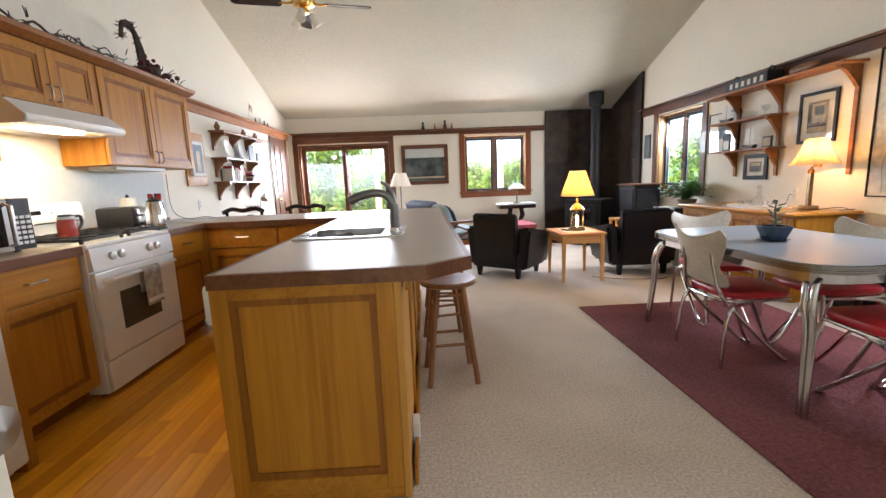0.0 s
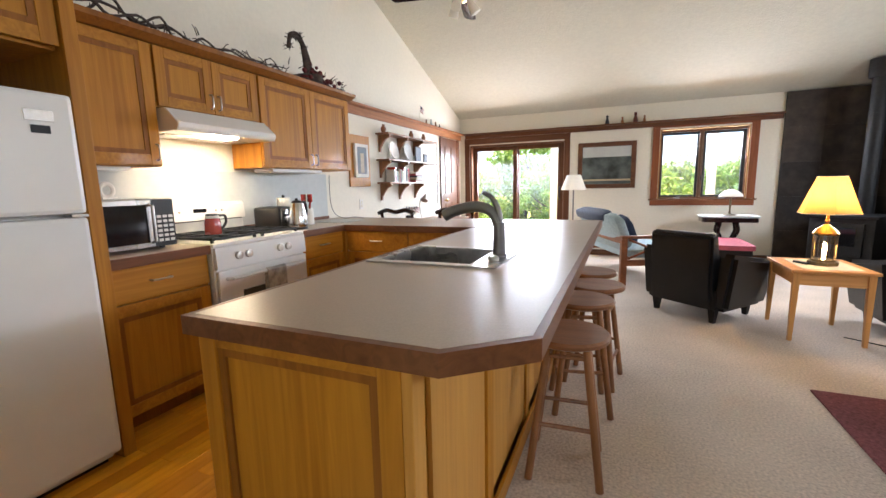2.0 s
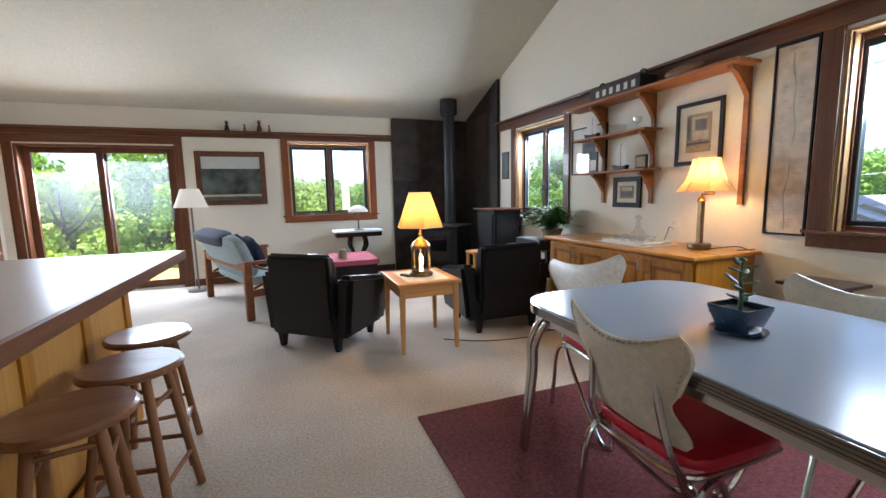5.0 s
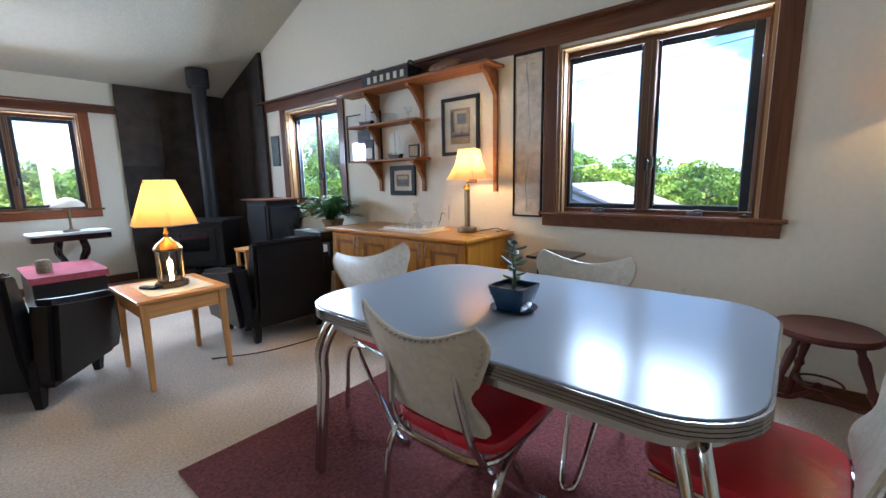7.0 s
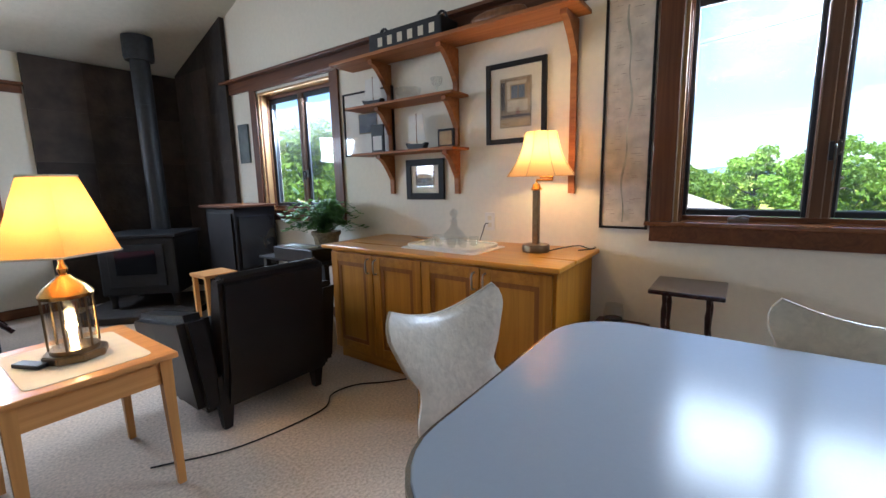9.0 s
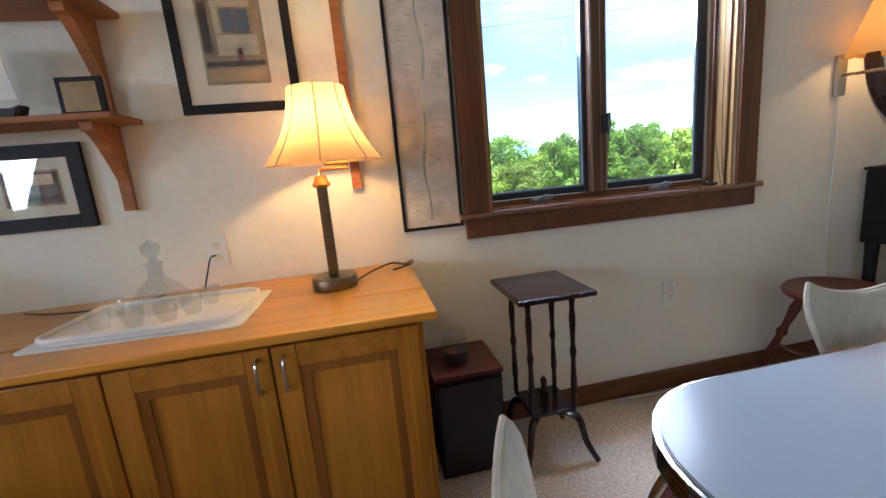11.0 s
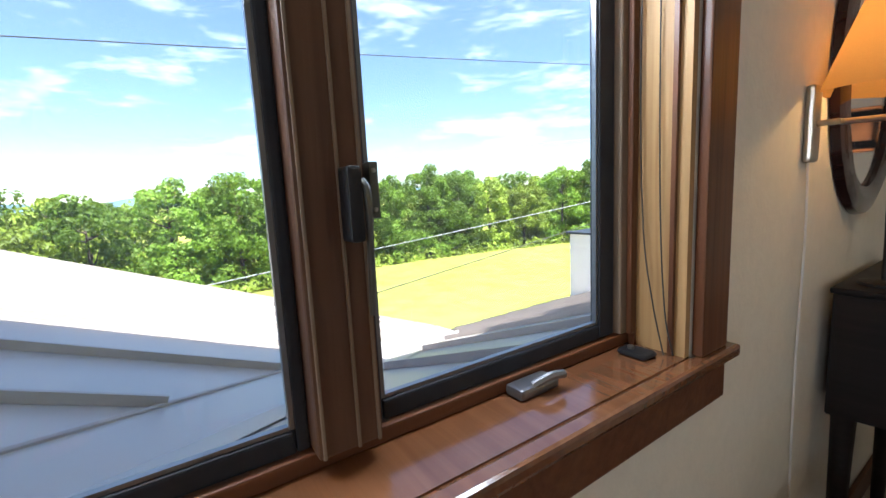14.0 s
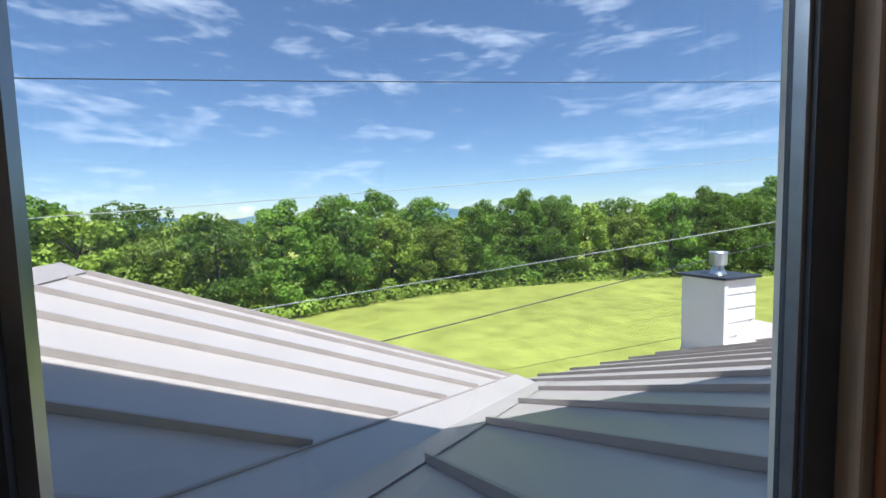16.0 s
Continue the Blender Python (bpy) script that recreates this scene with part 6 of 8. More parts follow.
# ---- kitchen things ----
def microwave():
    m = thing("microwave", "steel-trimmed black microwave on the worktop", "microwave")
    x0, x1, y0, y1, z = -1.80, -1.37, 2.70, 3.15, 0.9155
    part("case", cube(x0, x1 - 0.02, y0, y1, z + 0.012, z + 0.275, 0.006), STEEL, m)
    part("door", cube(x1 - 0.019, x1, y0 + 0.002, y1 - 0.12, z + 0.014, z + 0.272, 0.004), STEEL, m)
    part("window", cube(x1 + 0.0005, x1 + 0.003, y0 + 0.03, y1 - 0.15, z + 0.04, z + 0.245), DGLASS, m, "dark glass window")
    k = part("keypad", cube(x1 - 0.019, x1 + 0.001, y1 - 0.118, y1 - 0.002, z + 0.014, z + 0.272, 0.003), BLACK, m)
    for i in range(6):
        for j in range(3):
            part("button", cube(x1 + 0.0012, x1 + 0.003, y1 - 0.10 + j * 0.032, y1 - 0.077 + j * 0.032, z + 0.04 + i * 0.026, z + 0.055 + i * 0.026), WHITEP, k)
    part("handle", tube(bmesh.new(), [(x1, y1 - 0.135, z + 0.04), (x1 + 0.03, y1 - 0.135, z + 0.05), (x1 + 0.03, y1 - 0.135, z + 0.235), (x1, y1 - 0.135, z + 0.245)], 0.009, 8), STEEL, m, smooth=True)
    for yy in (y0 + 0.05, y1 - 0.05):
        for xx in (x0 + 0.05, x1 - 0.06):
            part("foot", lathe(bmesh.new(), [(0.015, z), (0.015, z + 0.012)], 8, (xx, yy, 0)), BLACK, m)


microwave()


def carafe():
    c = thing("carafe", "red insulated carafe with a black handle on the range", "carafe", -1.45, 3.45, 0.950)
    c.scale = (0.76, 0.76, 0.76)
    part("body", lathe(bmesh.new(), [(0.062, 0), (0.066, 0.01), (0.064, 0.10), (0.054, 0.135), (0.0, 0.136)], 24), REDK, c, smooth=True)
    part("collar", lathe(bmesh.new(), [(0.055, 0.136), (0.055, 0.155), (0.0, 0.156)], 24), STEEL, c, smooth=True)
    part("lid", lathe(bmesh.new(), [(0.05, 0.156), (0.048, 0.172), (0.0, 0.176)], 24), BLACK, c, smooth=True)
    part("handle", tube(bmesh.new(), bend([(0.02, 0.05, 0.155), (0.03, 0.10, 0.15), (0.03, 0.105, 0.09), (0.02, 0.06, 0.03)]), 0.011, 8), BLACK, c, smooth=True)


carafe()


def toaster():
    t = thing("toaster", "black toaster with a chrome end on the worktop", "toaster")
    part("body", cube(-1.73, -1.46, 4.035, 4.21, 0.925, 1.09, 0.025), BLACK, t, smooth=True)
    part("end_plate", cube(-1.459, -1.452, 4.05, 4.195, 0.935, 1.08, 0.003), CHROME, t)
    part("lever", cube(-1.451, -1.43, 4.105, 4.14, 1.02, 1.035, 0.003), BLACK, t)
    part("knob", lathe(bmesh.new(), [(0.014, 0), (0.012, 0.012), (0, 0.013)], 12), BLACK, t).matrix_local = pose(-1.4515, 4.12, 0.965, 0, 90, 0)
    for xx in (-1.7, -1.5):
        part("foot", cube(xx, xx + 0.02, 4.05, 4.195, 0.9155, 0.9248), BLACK, t)
    for yy in (4.08, 4.14):
        part("slot", cube(-1.70, -1.50, yy, yy + 0.028, 1.0905, 1.0915), IRON, t)


toaster()


def kettle():
    k = thing("electric_kettle", "brushed steel electric kettle with a black handle", "kettle", -1.36, 4.125, 0.9155)
    part("base", lathe(bmesh.new(), [(0.075, 0), (0.075, 0.018), (0, 0.019)], 24), BLACK, k, smooth=True)
    part("body", lathe(bmesh.new(), [(0.072, 0.02), (0.074, 0.04), (0.064, 0.12), (0.05, 0.19), (0.046, 0.205), (0.0, 0.206)], 28), CHROME, k, smooth=True)
    part("lid", lathe(bmesh.new(), [(0.044, 0.206), (0.03, 0.222), (0.012, 0.226), (0.01, 0.24), (0, 0.241)], 20), BLACK, k, smooth=True)
    part("handle", tube(bmesh.new(), bend([(0.0, 0.045, 0.2), (0.0, 0.09, 0.205), (0.0, 0.105, 0.15), (0.0, 0.085, 0.06)]), 0.011, 8), BLACK, k, smooth=True)


kettle()


def counter_bits():
    p = thing("paper_towel_roll", "white paper towel roll on an upright holder", "paper towels", -1.66, 4.30, 0.9155)
    part("base", lathe(bmesh.new(), [(0.07, 0), (0.07, 0.01), (0, 0.011)], 20), STOOLW, p, smooth=True)
    part("roll", lathe(bmesh.new(), [(0.055, 0.012), (0.056, 0.02), (0.056, 0.235), (0.054, 0.24), (0, 0.24)], 24), PAPER, p, smooth=True)
    part("knob", lathe(bmesh.new(), [(0.01, 0.24), (0.014, 0.255), (0, 0.27)], 10), BLACK, p, smooth=True)
    u = thing("utensil_crock", "white crock with red and wooden utensils", "crock", -1.56, 4.47, 0.9155)
    part("crock", lathe(bmesh.new(), [(0.05, 0), (0.055, 0.01), (0.05, 0.14), (0.045, 0.14), (0.045, 0.02), (0, 0.02)], 20), PAPER, u, smooth=True)
    for k, (a, m) in enumerate(((0.3, REDK), (1.6, BERRY), (2.9, STOOLW), (4.4, REDK))):
        bm = tube(bmesh.new(), [(0.01 * math.cos(a), 0.01 * math.sin(a), 0.03), (0.035 * math.cos(a), 0.035 * math.sin(a), 0.2)], 0.006, 6)
        box(bm, 0.035 * math.cos(a) - 0.02, 0.035 * math.cos(a) + 0.02, 0.035 * math.sin(a) - 0.006, 0.035 * math.sin(a) + 0.006, 0.195, 0.265, 0.005)
        part("utensil", bm, m, u)
    d = thing("tape_dispenser", "small white round timer on the worktop", "timer", -1.79, 3.05, 1.1915)
    part("ring", tube(bmesh.new(), [(0, 0.035 * math.cos(k * 0.2618), 0.05 + 0.04 * math.sin(k * 0.2618)) for k in range(25)], 0.013, 8), WHITEP, d, smooth=True)
    part("foot", cube(-0.03, 0.03, -0.04, 0.04, 0, 0.012, 0.003), WHITEP, d)
    b = thing("cutting_board", "thin pale glass cutting board on the worktop", "cutting board")
    part("board", cube(-1.62, -1.32, 4.66, 4.98, 0.9155, 0.922, 0.002), GREYW, b)
    cord("extension_lead", "thin dark cord from the wall to the worktop", [(XW + 0.01, 5.17, 1.36), (XW + 0.02, 5.15, 1.2), (XW + 0.02, 5.16, 1.06), (XW + 0.06, 5.17, 0.96), (-1.65, 5.12, 0.92), (-1.5, 5.1, 0.935), (-1.42, 5.14, 0.92)])
    l = thing("undercabinet_light", "slim white light bar under the wall cabinet", "light")
    part("housing", cube(-1.80, -1.60, 4.15, 4.75, 1.368, 1.3945, 0.004), WHITEP, l)
    l = thing("undercabinet_light", "slim white light bar under the microwave cabinet", "light")
    part("housing", cube(-1.78, -1.62, 2.75, 3.1, 1.35, 1.3745, 0.004), WHITEP, l)
    o = thing("wall_outlet", "white wall outlet plate", "outlet", group="outlets")
    part("plate", cube(XW + 0.001, XW + 0.007, 5.71, 5.78, 0.975, 1.09, 0.002), WHITEP, o)
    part("socket", cube(XW + 0.0075, XW + 0.0095, 5.73, 5.76, 1.0, 1.03), CREAM, o)
    part("socket", cube(XW + 0.0075, XW + 0.0095, 5.73, 5.76, 1.04, 1.07), CREAM, o)


counter_bits()


def vine(name, label, y0, y1, z, strands, seed, wild=0.05):
    g = thing(name, label, "garland")
    rnd = random.Random(seed)
    for s in range(strands):
        pts, y = [], y0 + rnd.random() * 0.2
        x = -1.56 + rnd.uniform(-0.05, 0.03)
        while y < y1:
            pts.append((x + rnd.uniform(-0.03, 0.03), y, z + 0.012 + abs(rnd.gauss(0, wild))))
            y += rnd.uniform(0.07, 0.14)
        part("stem", tube(bmesh.new(), bend(pts, 3), 0.009, 5, 0.004), TWIG, g)
    bm = bmesh.new()
    for k in range(int((y1 - y0) * 34)):
        p = Vector((-1.56 + rnd.uniform(-0.06, 0.05), rnd.uniform(y0, y1), z + 0.015 + abs(rnd.gauss(0, wild))))
        d = Vector((rnd.uniform(-1, 1), rnd.uniform(-1, 1), rnd.uniform(-0.1, 1))).normalized() * rnd.uniform(0.03, 0.075)
        tube(bm, [p, p + d * 0.5 + Vector((0, 0, 0.008)), p + d], 0.004, 4, 0.002)
    part("twigs", bm, TWIG, g, "fine dry twigs", kind="stuff")
    return g


vine("twig_garland", "dry twig garland lying along the cabinet tops", 2.7, 4.35, 2.126, 3, 3, 0.035)


def vine_swan():
    g = vine("vine_swan", "swan-shaped dry vine ornament with dark red flowers", 4.42, 5.12, 2.126, 4, 8, 0.045)
    for k in range(5):
        o = 0.012 * k
        pts = [(-1.58, 4.66 + o, 2.15), (-1.6, 4.63 + o, 2.23 + o), (-1.6, 4.61 + o, 2.36), (-1.6, 4.59, 2.455 + o * 0.5), (-1.6, 4.53, 2.50 + o * 0.4), (-1.6, 4.46, 2.475 + o * 0.5), (-1.6, 4.44, 2.43 + o * 0.4), (-1.6, 4.435 - o * 0.3, 2.385)]
        part("neck_strand", tube(bmesh.new(), bend(pts, 4), 0.020, 6, 0.014), TWIG, g, smooth=True)
    rnd = random.Random(4)
    bm = bmesh.new()
    way = [Vector(p) for p in bend([(-1.6, 4.64, 2.2), (-1.6, 4.62, 2.36), (-1.6, 4.59, 2.455), (-1.6, 4.53, 2.51), (-1.6, 4.46, 2.485), (-1.6, 4.435, 2.39)], 5)]
    for k in range(110):
        p = way[rnd.randrange(len(way))]
        d = Vector((rnd.uniform(-1, 1), rnd.uniform(-1, 1), rnd.uniform(-1, 0.8))).normalized() * rnd.uniform(0.03, 0.055)
        tube(bm, [p, p + d], 0.004, 4, 0.002)
    part("shag", bm, TWIG, g, "fine dry twigs", kind="stuff")
    bm = bmesh.new()
    for k in range(60):
        t = bmesh.new()
        bmesh.ops.create_icosphere(t, subdivisions=1, radius=rnd.uniform(0.012, 0.026))
        join(bm, t, Matrix.Translation((-1.58 + rnd.gauss(0, 0.04), 4.72 + rnd.gauss(0, 0.09), 2.16 + abs(rnd.gauss(0, 0.06)))))
    part("flower_head", bm, BERRY, g, "dark red dried flowers", kind="stuff")
    part("basket", lathe(bmesh.new(), [(0.06, 0), (0.095, 0.03), (0.10, 0.08), (0.0, 0.082)], 16, (-1.58, 4.66, 2.1265)), TWIG, g, smooth=True)


vine_swan()


def ceiling_fan():
    x, y = -0.42, 5.36
    f = thing("ceiling_fan", "ceiling fan with dark wooden blades and three glass lamps", "fan", x, y, 0)
    zt = roof_z(y)
    part("canopy", lathe(bmesh.new(), [(0.035, zt - 0.13), (0.07, zt - 0.09), (0.075, zt + 0.03)], 20), BRASS, f, smooth=True)
    part("rod", lathe(bmesh.new(), [(0.013, 3.07), (0.013, zt - 0.10)], 12), BRASS, f, smooth=True)
    part("motor", lathe(bmesh.new(), [(0.04, 2.92), (0.10, 2.935), (0.115, 2.97), (0.115, 3.03), (0.07, 3.07), (0.0, 3.075)], 28), BRASS, f, smooth=True)
    for k in range(4):
        a = 12 + 90 * k
        b = part("blade", prism(bmesh.new(), rounded(0.20, 0.66, -0.062, 0.062, 0.045), -0.004, 0.004, "z"), DARKW, f, "dark wooden blade")
        b.matrix_local = pose(0, 0, 2.955, 0, 0, a) @ pose(0, 0, 0, 12, 0, 0)
        q = part("blade_arm", tube(bmesh.new(), [(0.09, 0, 0), (0.16, 0, -0.012), (0.24, 0, 0.0)], 0.012, 8), BRASS, b, smooth=True)
        q.matrix_local = pose(0, 0, 0.008)
    h = part("light_hub", lathe(bmesh.new(), [(0.0, 2.86), (0.045, 2.865), (0.05, 2.90), (0.035, 2.92)], 20), BRASS, f, smooth=True)
    for k in range(3):
        a = radians(-92 + 120 * k)
        q = part("glass_shade", lathe(bmesh.new(), [(0.022, 0.0), (0.032, 0.02), (0.04, 0.08), (0.048, 0.12)], 18), SHADEW, f, "frosted tulip glass", smooth=True)
        q.matrix_local = Matrix.Translation((0.07 * math.cos(a), 0.07 * math.sin(a), 2.875)) @ Matrix.Rotation(a, 4, "Z") @ pose(0, 0, 0, 0, 148, 0)


ceiling_fan()


# ---- west wall beyond the kitchen ----
def tall_picture():
    p = thing("framed_photo", "tall photo mounted on a wide oak board", "picture")
    part("board", cube(XW + 0.002, XW + 0.02, 5.53, 5.945, 1.24, 1.825, 0.004), OAK, p, "wide oak board")
    part("mount", cube(XW + 0.0205, XW + 0.05, 5.605, 5.87, 1.345, 1.725, 0.003), PAPER, p)
    part("photo", cube(XW + 0.0505, XW + 0.052, 5.645, 5.83, 1.385, 1.69), TONE[1], p)
    part("figure_tone", cube(XW + 0.0525, XW + 0.0535, 5.70, 5.77, 1.40, 1.62), TONE[3], p)


tall_picture()


def west_shelf():
    s = thing("wall_shelf", "three-tier dark wooden wall shelf with scrolled brackets", "shelf")
    y0, y1 = 6.12, 7.58
    for z in (1.27, 1.555, 1.875):
        part("shelf", cube(XW + 0.003, XW + 0.19, y0, y1, z, z + 0.02, 0.004), STOOLW, s)
        for y in (6.2, 6.68, 7.15):
            out = [(XW + 0.004, z - 0.001), (XW + 0.165, z - 0.001), (XW + 0.165, z - 0.03)]
            out += [(XW + 0.15 - 0.125 * f, z - 0.035 - 0.13 * f ** 1.7) for f in (0, 0.2, 0.4, 0.6, 0.8, 1.0)]
            out += [(XW + 0.022, z - 0.21), (XW + 0.004, z - 0.21)]
            part("bracket", prism(bmesh.new(), out, y - 0.016, y + 0.016, "y"), STOOLW, s)
    part("post", cube(XW + 0.17, XW + 0.19, 7.585, 7.605, 0.95, 1.90, 0.003), PAPER, s, "pale upright post")
    rnd = random.Random(9)
    for y, r, m in ((6.45, 0.115, WHITEP), (6.85, 0.12, GREYW)):
        p = thing("display_plate", "pale round display plate on the shelf", "plate", XW + 0.06, y, 1.576, group="display plates")
        q = part("plate", lathe(bmesh.new(), [(0.0, 0.0), (r * 0.6, 0.002), (r, 0.016), (r, 0.022), (r * 0.6, 0.008), (0, 0.007)], 28), m, p, smooth=True)
        q.matrix_local = pose(0, 0, r + 0.001, 0, 78, 0)
    for y, w, h in ((7.12, 0.18, 0.22), (7.36, 0.12, 0.13)):
        p = thing("standing_photo", "dark photo frame standing on the shelf", "frame", XW + 0.09, y, 1.5755, group="photo frames")
        part("frame", cube(-0.008, 0.008, -w / 2, w / 2, 0, h, 0.003), IRON, p)
        part("photo", cube(0.0085, 0.010, -w / 2 + 0.02, w / 2 - 0.02, 0.02, h - 0.02), TONE[1], p)
    y = 6.3
    cols = [PAPER, REDK, NAVY, GREYW, TAUPE, PINK, IRON, CREAM]
    for k in range(14):
        w, h = rnd.uniform(0.018, 0.04), rnd.uniform(0.13, 0.2)
        b = thing("book", "upright book on the wall shelf", "book", XW + 0.09, y + w / 2, 1.2905, group="books on the shelf")
        part("cover", cube(-0.06, 0.06, -w / 2, w / 2, 0, h, 0.002), cols[k % 8], b)
        part("pages", cube(-0.055, 0.0575, -w / 2 + 0.003, w / 2 - 0.003, h + 0.0002, h + 0.001), PAPER, b)
        y += w + 0.003
    z = 1.2905
    for k in range(6):
        h = rnd.uniform(0.018, 0.03)
        b = thing("book", "book lying in a stack on the shelf", "book", XW + 0.1, 7.0, z, rnd.uniform(-6, 6), group="books on the shelf")
        part("cover", cube(-0.07, 0.07, -0.11, 0.11, 0, h, 0.002), cols[(k * 3 + 1) % 8], b)
        part("pages", cube(-0.068, 0.0712, -0.107, 0.107, 0.004, h - 0.004), PAPER, b)
        z += h + 0.0005
    for k, y in enumerate((6.16, 6.9, 7.3)):
        v = thing("small_vase", "small dark vase on top of the shelf", "vase", XW + 0.1, y, 1.8955, group="shelf vases")
        part("body", lathe(bmesh.new(), [(0.02, 0), (0.03, 0.02), (0.034, 0.05), (0.016, 0.08), (0.02, 0.095)], 16), STOOLW, v, smooth=True)


west_shelf()


def small_flag(x, y, z, h, tilt):
    f = thing("small_flag", "small striped flag on a thin stick", "flag", x, y, z, group="small flags")
    part("stick", tube(bmesh.new(), [(0, 0, 0), (0, tilt * h, h)], 0.003, 6), CREAM, f)
    for k in range(5):
        q = cube(-0.001, 0.001, 0.0, h * 0.42, k * h * 0.06, (k + 1) * h * 0.06 - 0.001)
        part("stripe", q, REDK if k % 2 == 0 else PAPER, f).matrix_local = Matrix.Translation((0.004, tilt * h * 0.62, h * 0.62)) @ pose(0, 0, 0, -22, 0, 0)
    part("canton", cube(-0.0015, 0.0015, 0.0, h * 0.17, h * 0.15, h * 0.30), NAVY, f).matrix_local = Matrix.Translation((0.0045, tilt * h * 0.62, h * 0.62)) @ pose(0, 0, 0, -22, 0, 0)


small_flag(XW + 0.06, 7.25, 2.163, 0.26, 0.2)


def figurine(x, y, z, h, m, label):
    f = thing("figurine", label, "figurine", x, y, z, group="figurines on the rail")
    part("body", lathe(bmesh.new(), [(h * 0.22, 0), (h * 0.24, h * 0.1), (h * 0.16, h * 0.5), (h * 0.1, h * 0.62), (h * 0.15, h * 0.78), (h * 0.12, h * 0.94), (0, h)], 12), m, f, smooth=True)


for y, h, m in ((7.5, 0.07, STOOLW), (7.68, 0.10, GREYW), (7.85, 0.08, STOOLW), (8.0, 0.06, IRON)):
    figurine(XW + 0.06, y, 2.1625, h, m, "small carved figurine on the plate rail")
for x, h, m in ((0.715, 0.14, IRON), (0.94, 0.10, COPPER), (1.13, 0.16, REDW), (1.26, 0.10, STOOLW)):
    figurine(x, YN - 0.06, 2.1625, h, m, "small reddish figurine on the plate rail")


def west_desk():
    d = thing("writing_table", "small dark table against the wall behind the counter", "table")
    part("top", cube(XW + 0.03, -1.2, 6.25, 7.7, 0.725, 0.75, 0.005), STOOLW, d)
    for x in (XW + 0.07, -1.25):
        for y in (6.3, 7.65):
            part("leg", cube(x - 0.025, x + 0.025, y - 0.025, y + 0.025, 0.004, 0.7245, 0.004), STOOLW, d)
    l = thing("desk_lamp", "silver gooseneck desk lamp on the writing table", "lamp", -1.55, 6.75, 0.7505)
    part("base", lathe(bmesh.new(), [(0.07, 0), (0.07, 0.012), (0.02, 0.02), (0, 0.021)], 20), STEEL, l, smooth=True)
    part("neck", tube(bmesh.new(), bend([(0, 0, 0.02), (0, -0.06, 0.18), (0, -0.04, 0.3), (0, 0.06, 0.35), (0, 0.12, 0.34)]), 0.007, 8), STEEL, l, smooth=True)
    s = part("shade", lathe(bmesh.new(), [(0.025, 0.0), (0.03, -0.04), (0.055, -0.09)], 18), STEEL, l, smooth=True)
    s.matrix_local = pose(0, 0.13, 0.355, -35, 0, 0)
    c = thing("flag_cup", "dark cup holding several small flags", "cup", -1.6, 6.45, 0.7505)
    part("cup", lathe(bmesh.new(), [(0.04, 0), (0.045, 0.1), (0.04, 0.1), (0.035, 0.01), (0, 0.01)], 18), IRON, c, smooth=True)
    for k in range(5):
        small_flag(-1.62 + 0.02 * k, 6.42 + 0.02 * k, 0.765, 0.23, 0.1 * (k - 2))


west_desk()


def ladder_chair(x, y, rz, label):
    """A dark chair; faces local +y."""
    c = thing("side_chair", label, "chair", x, y, 0, rz, group="dark chairs behind the counter")
    part("seat", cube(-0.21, 0.21, -0.2, 0.22, 0.43, 0.455, 0.008), DARKW, c)
    for s in (-1, 1):
        part("rear_leg", tube(bmesh.new(), bend([(s * 0.18, -0.2, 0.004), (s * 0.18, -0.19, 0.45), (s * 0.19, -0.23, 0.75), (s * 0.195, -0.27, 0.95)]), 0.018, 8), DARKW, c, smooth=True)
        part("front_leg", lathe(bmesh.new(), [(0.014, 0.004), (0.02, 0.42)], 10, (s * 0.18, 0.18, 0)), DARKW, c)
    for z, yy in ((0.60, -0.222), (0.75, -0.242)):
        part("slat", cube(-0.17, 0.17, yy, yy + 0.014, z, z + 0.05, 0.004), DARKW, c)
    part("crest_rail", tube(bmesh.new(), bend([(-0.23, -0.275, 0.93), (-0.12, -0.285, 0.965), (0, -0.29, 0.945), (0.12, -0.285, 0.965), (0.23, -0.275, 0.93)]), 0.024, 8), DARKW, c, smooth=True)


ladder_chair(-1.38, 6.0, 0, "dark wooden chair with a shaped crest behind the counter")
ladder_chair(-0.72, 6.15, 0, "dark wooden chair with a shaped crest behind the counter")


# ---- bar stools ----
def bar_stool():
    s = thing("bar_stool", "brown wooden bar stool with a round seat", "stool", group="stools along the peninsula")
    part("seat", lathe(bmesh.new(), [(0.0, 0.582), (0.15, 0.582), (0.168, 0.592), (0.170, 0.606), (0.160, 0.616), (0.0, 0.612)], 32), STOOLT, s, "round dished seat", smooth=True)
    corner = []
    for k in range(4):
        a = radians(45 + 90 * k)
        c, q = math.cos(a), math.sin(a)
        top, foot = Vector((0.105 * c, 0.105 * q, 0.584)), Vector((0.20 * c, 0.20 * q, 0.004))
        part("leg", tube(bmesh.new(), [foot, foot.lerp(top, 0.3), foot.lerp(top, 0.7), top], 0.0165, 10), STOOLW, s, smooth=True)
        corner.append((top, foot))
    for k in range(4):
        (t0, f0), (t1, f1) = corner[k], corner[(k + 1) % 4]
        for h in ((0.17, 0.46) if k % 2 else (0.24, 0.53)):
            f = h / 0.584
            part("rung", tube(bmesh.new(), [f0.lerp(t0, f), f1.lerp(t1, f)], 0.0095, 8), STOOLW, s, smooth=True)
    return s


st = bar_stool()
for x, y, r in ((0.80, 3.86, 12), (0.85, 4.22, -9), (0.80, 4.62, 5)):
    copy_thing(st, pose(x, y, 0, 0, 0, r))
st.matrix_world = pose(0.79, 3.305, 0, 0, 0, 4)


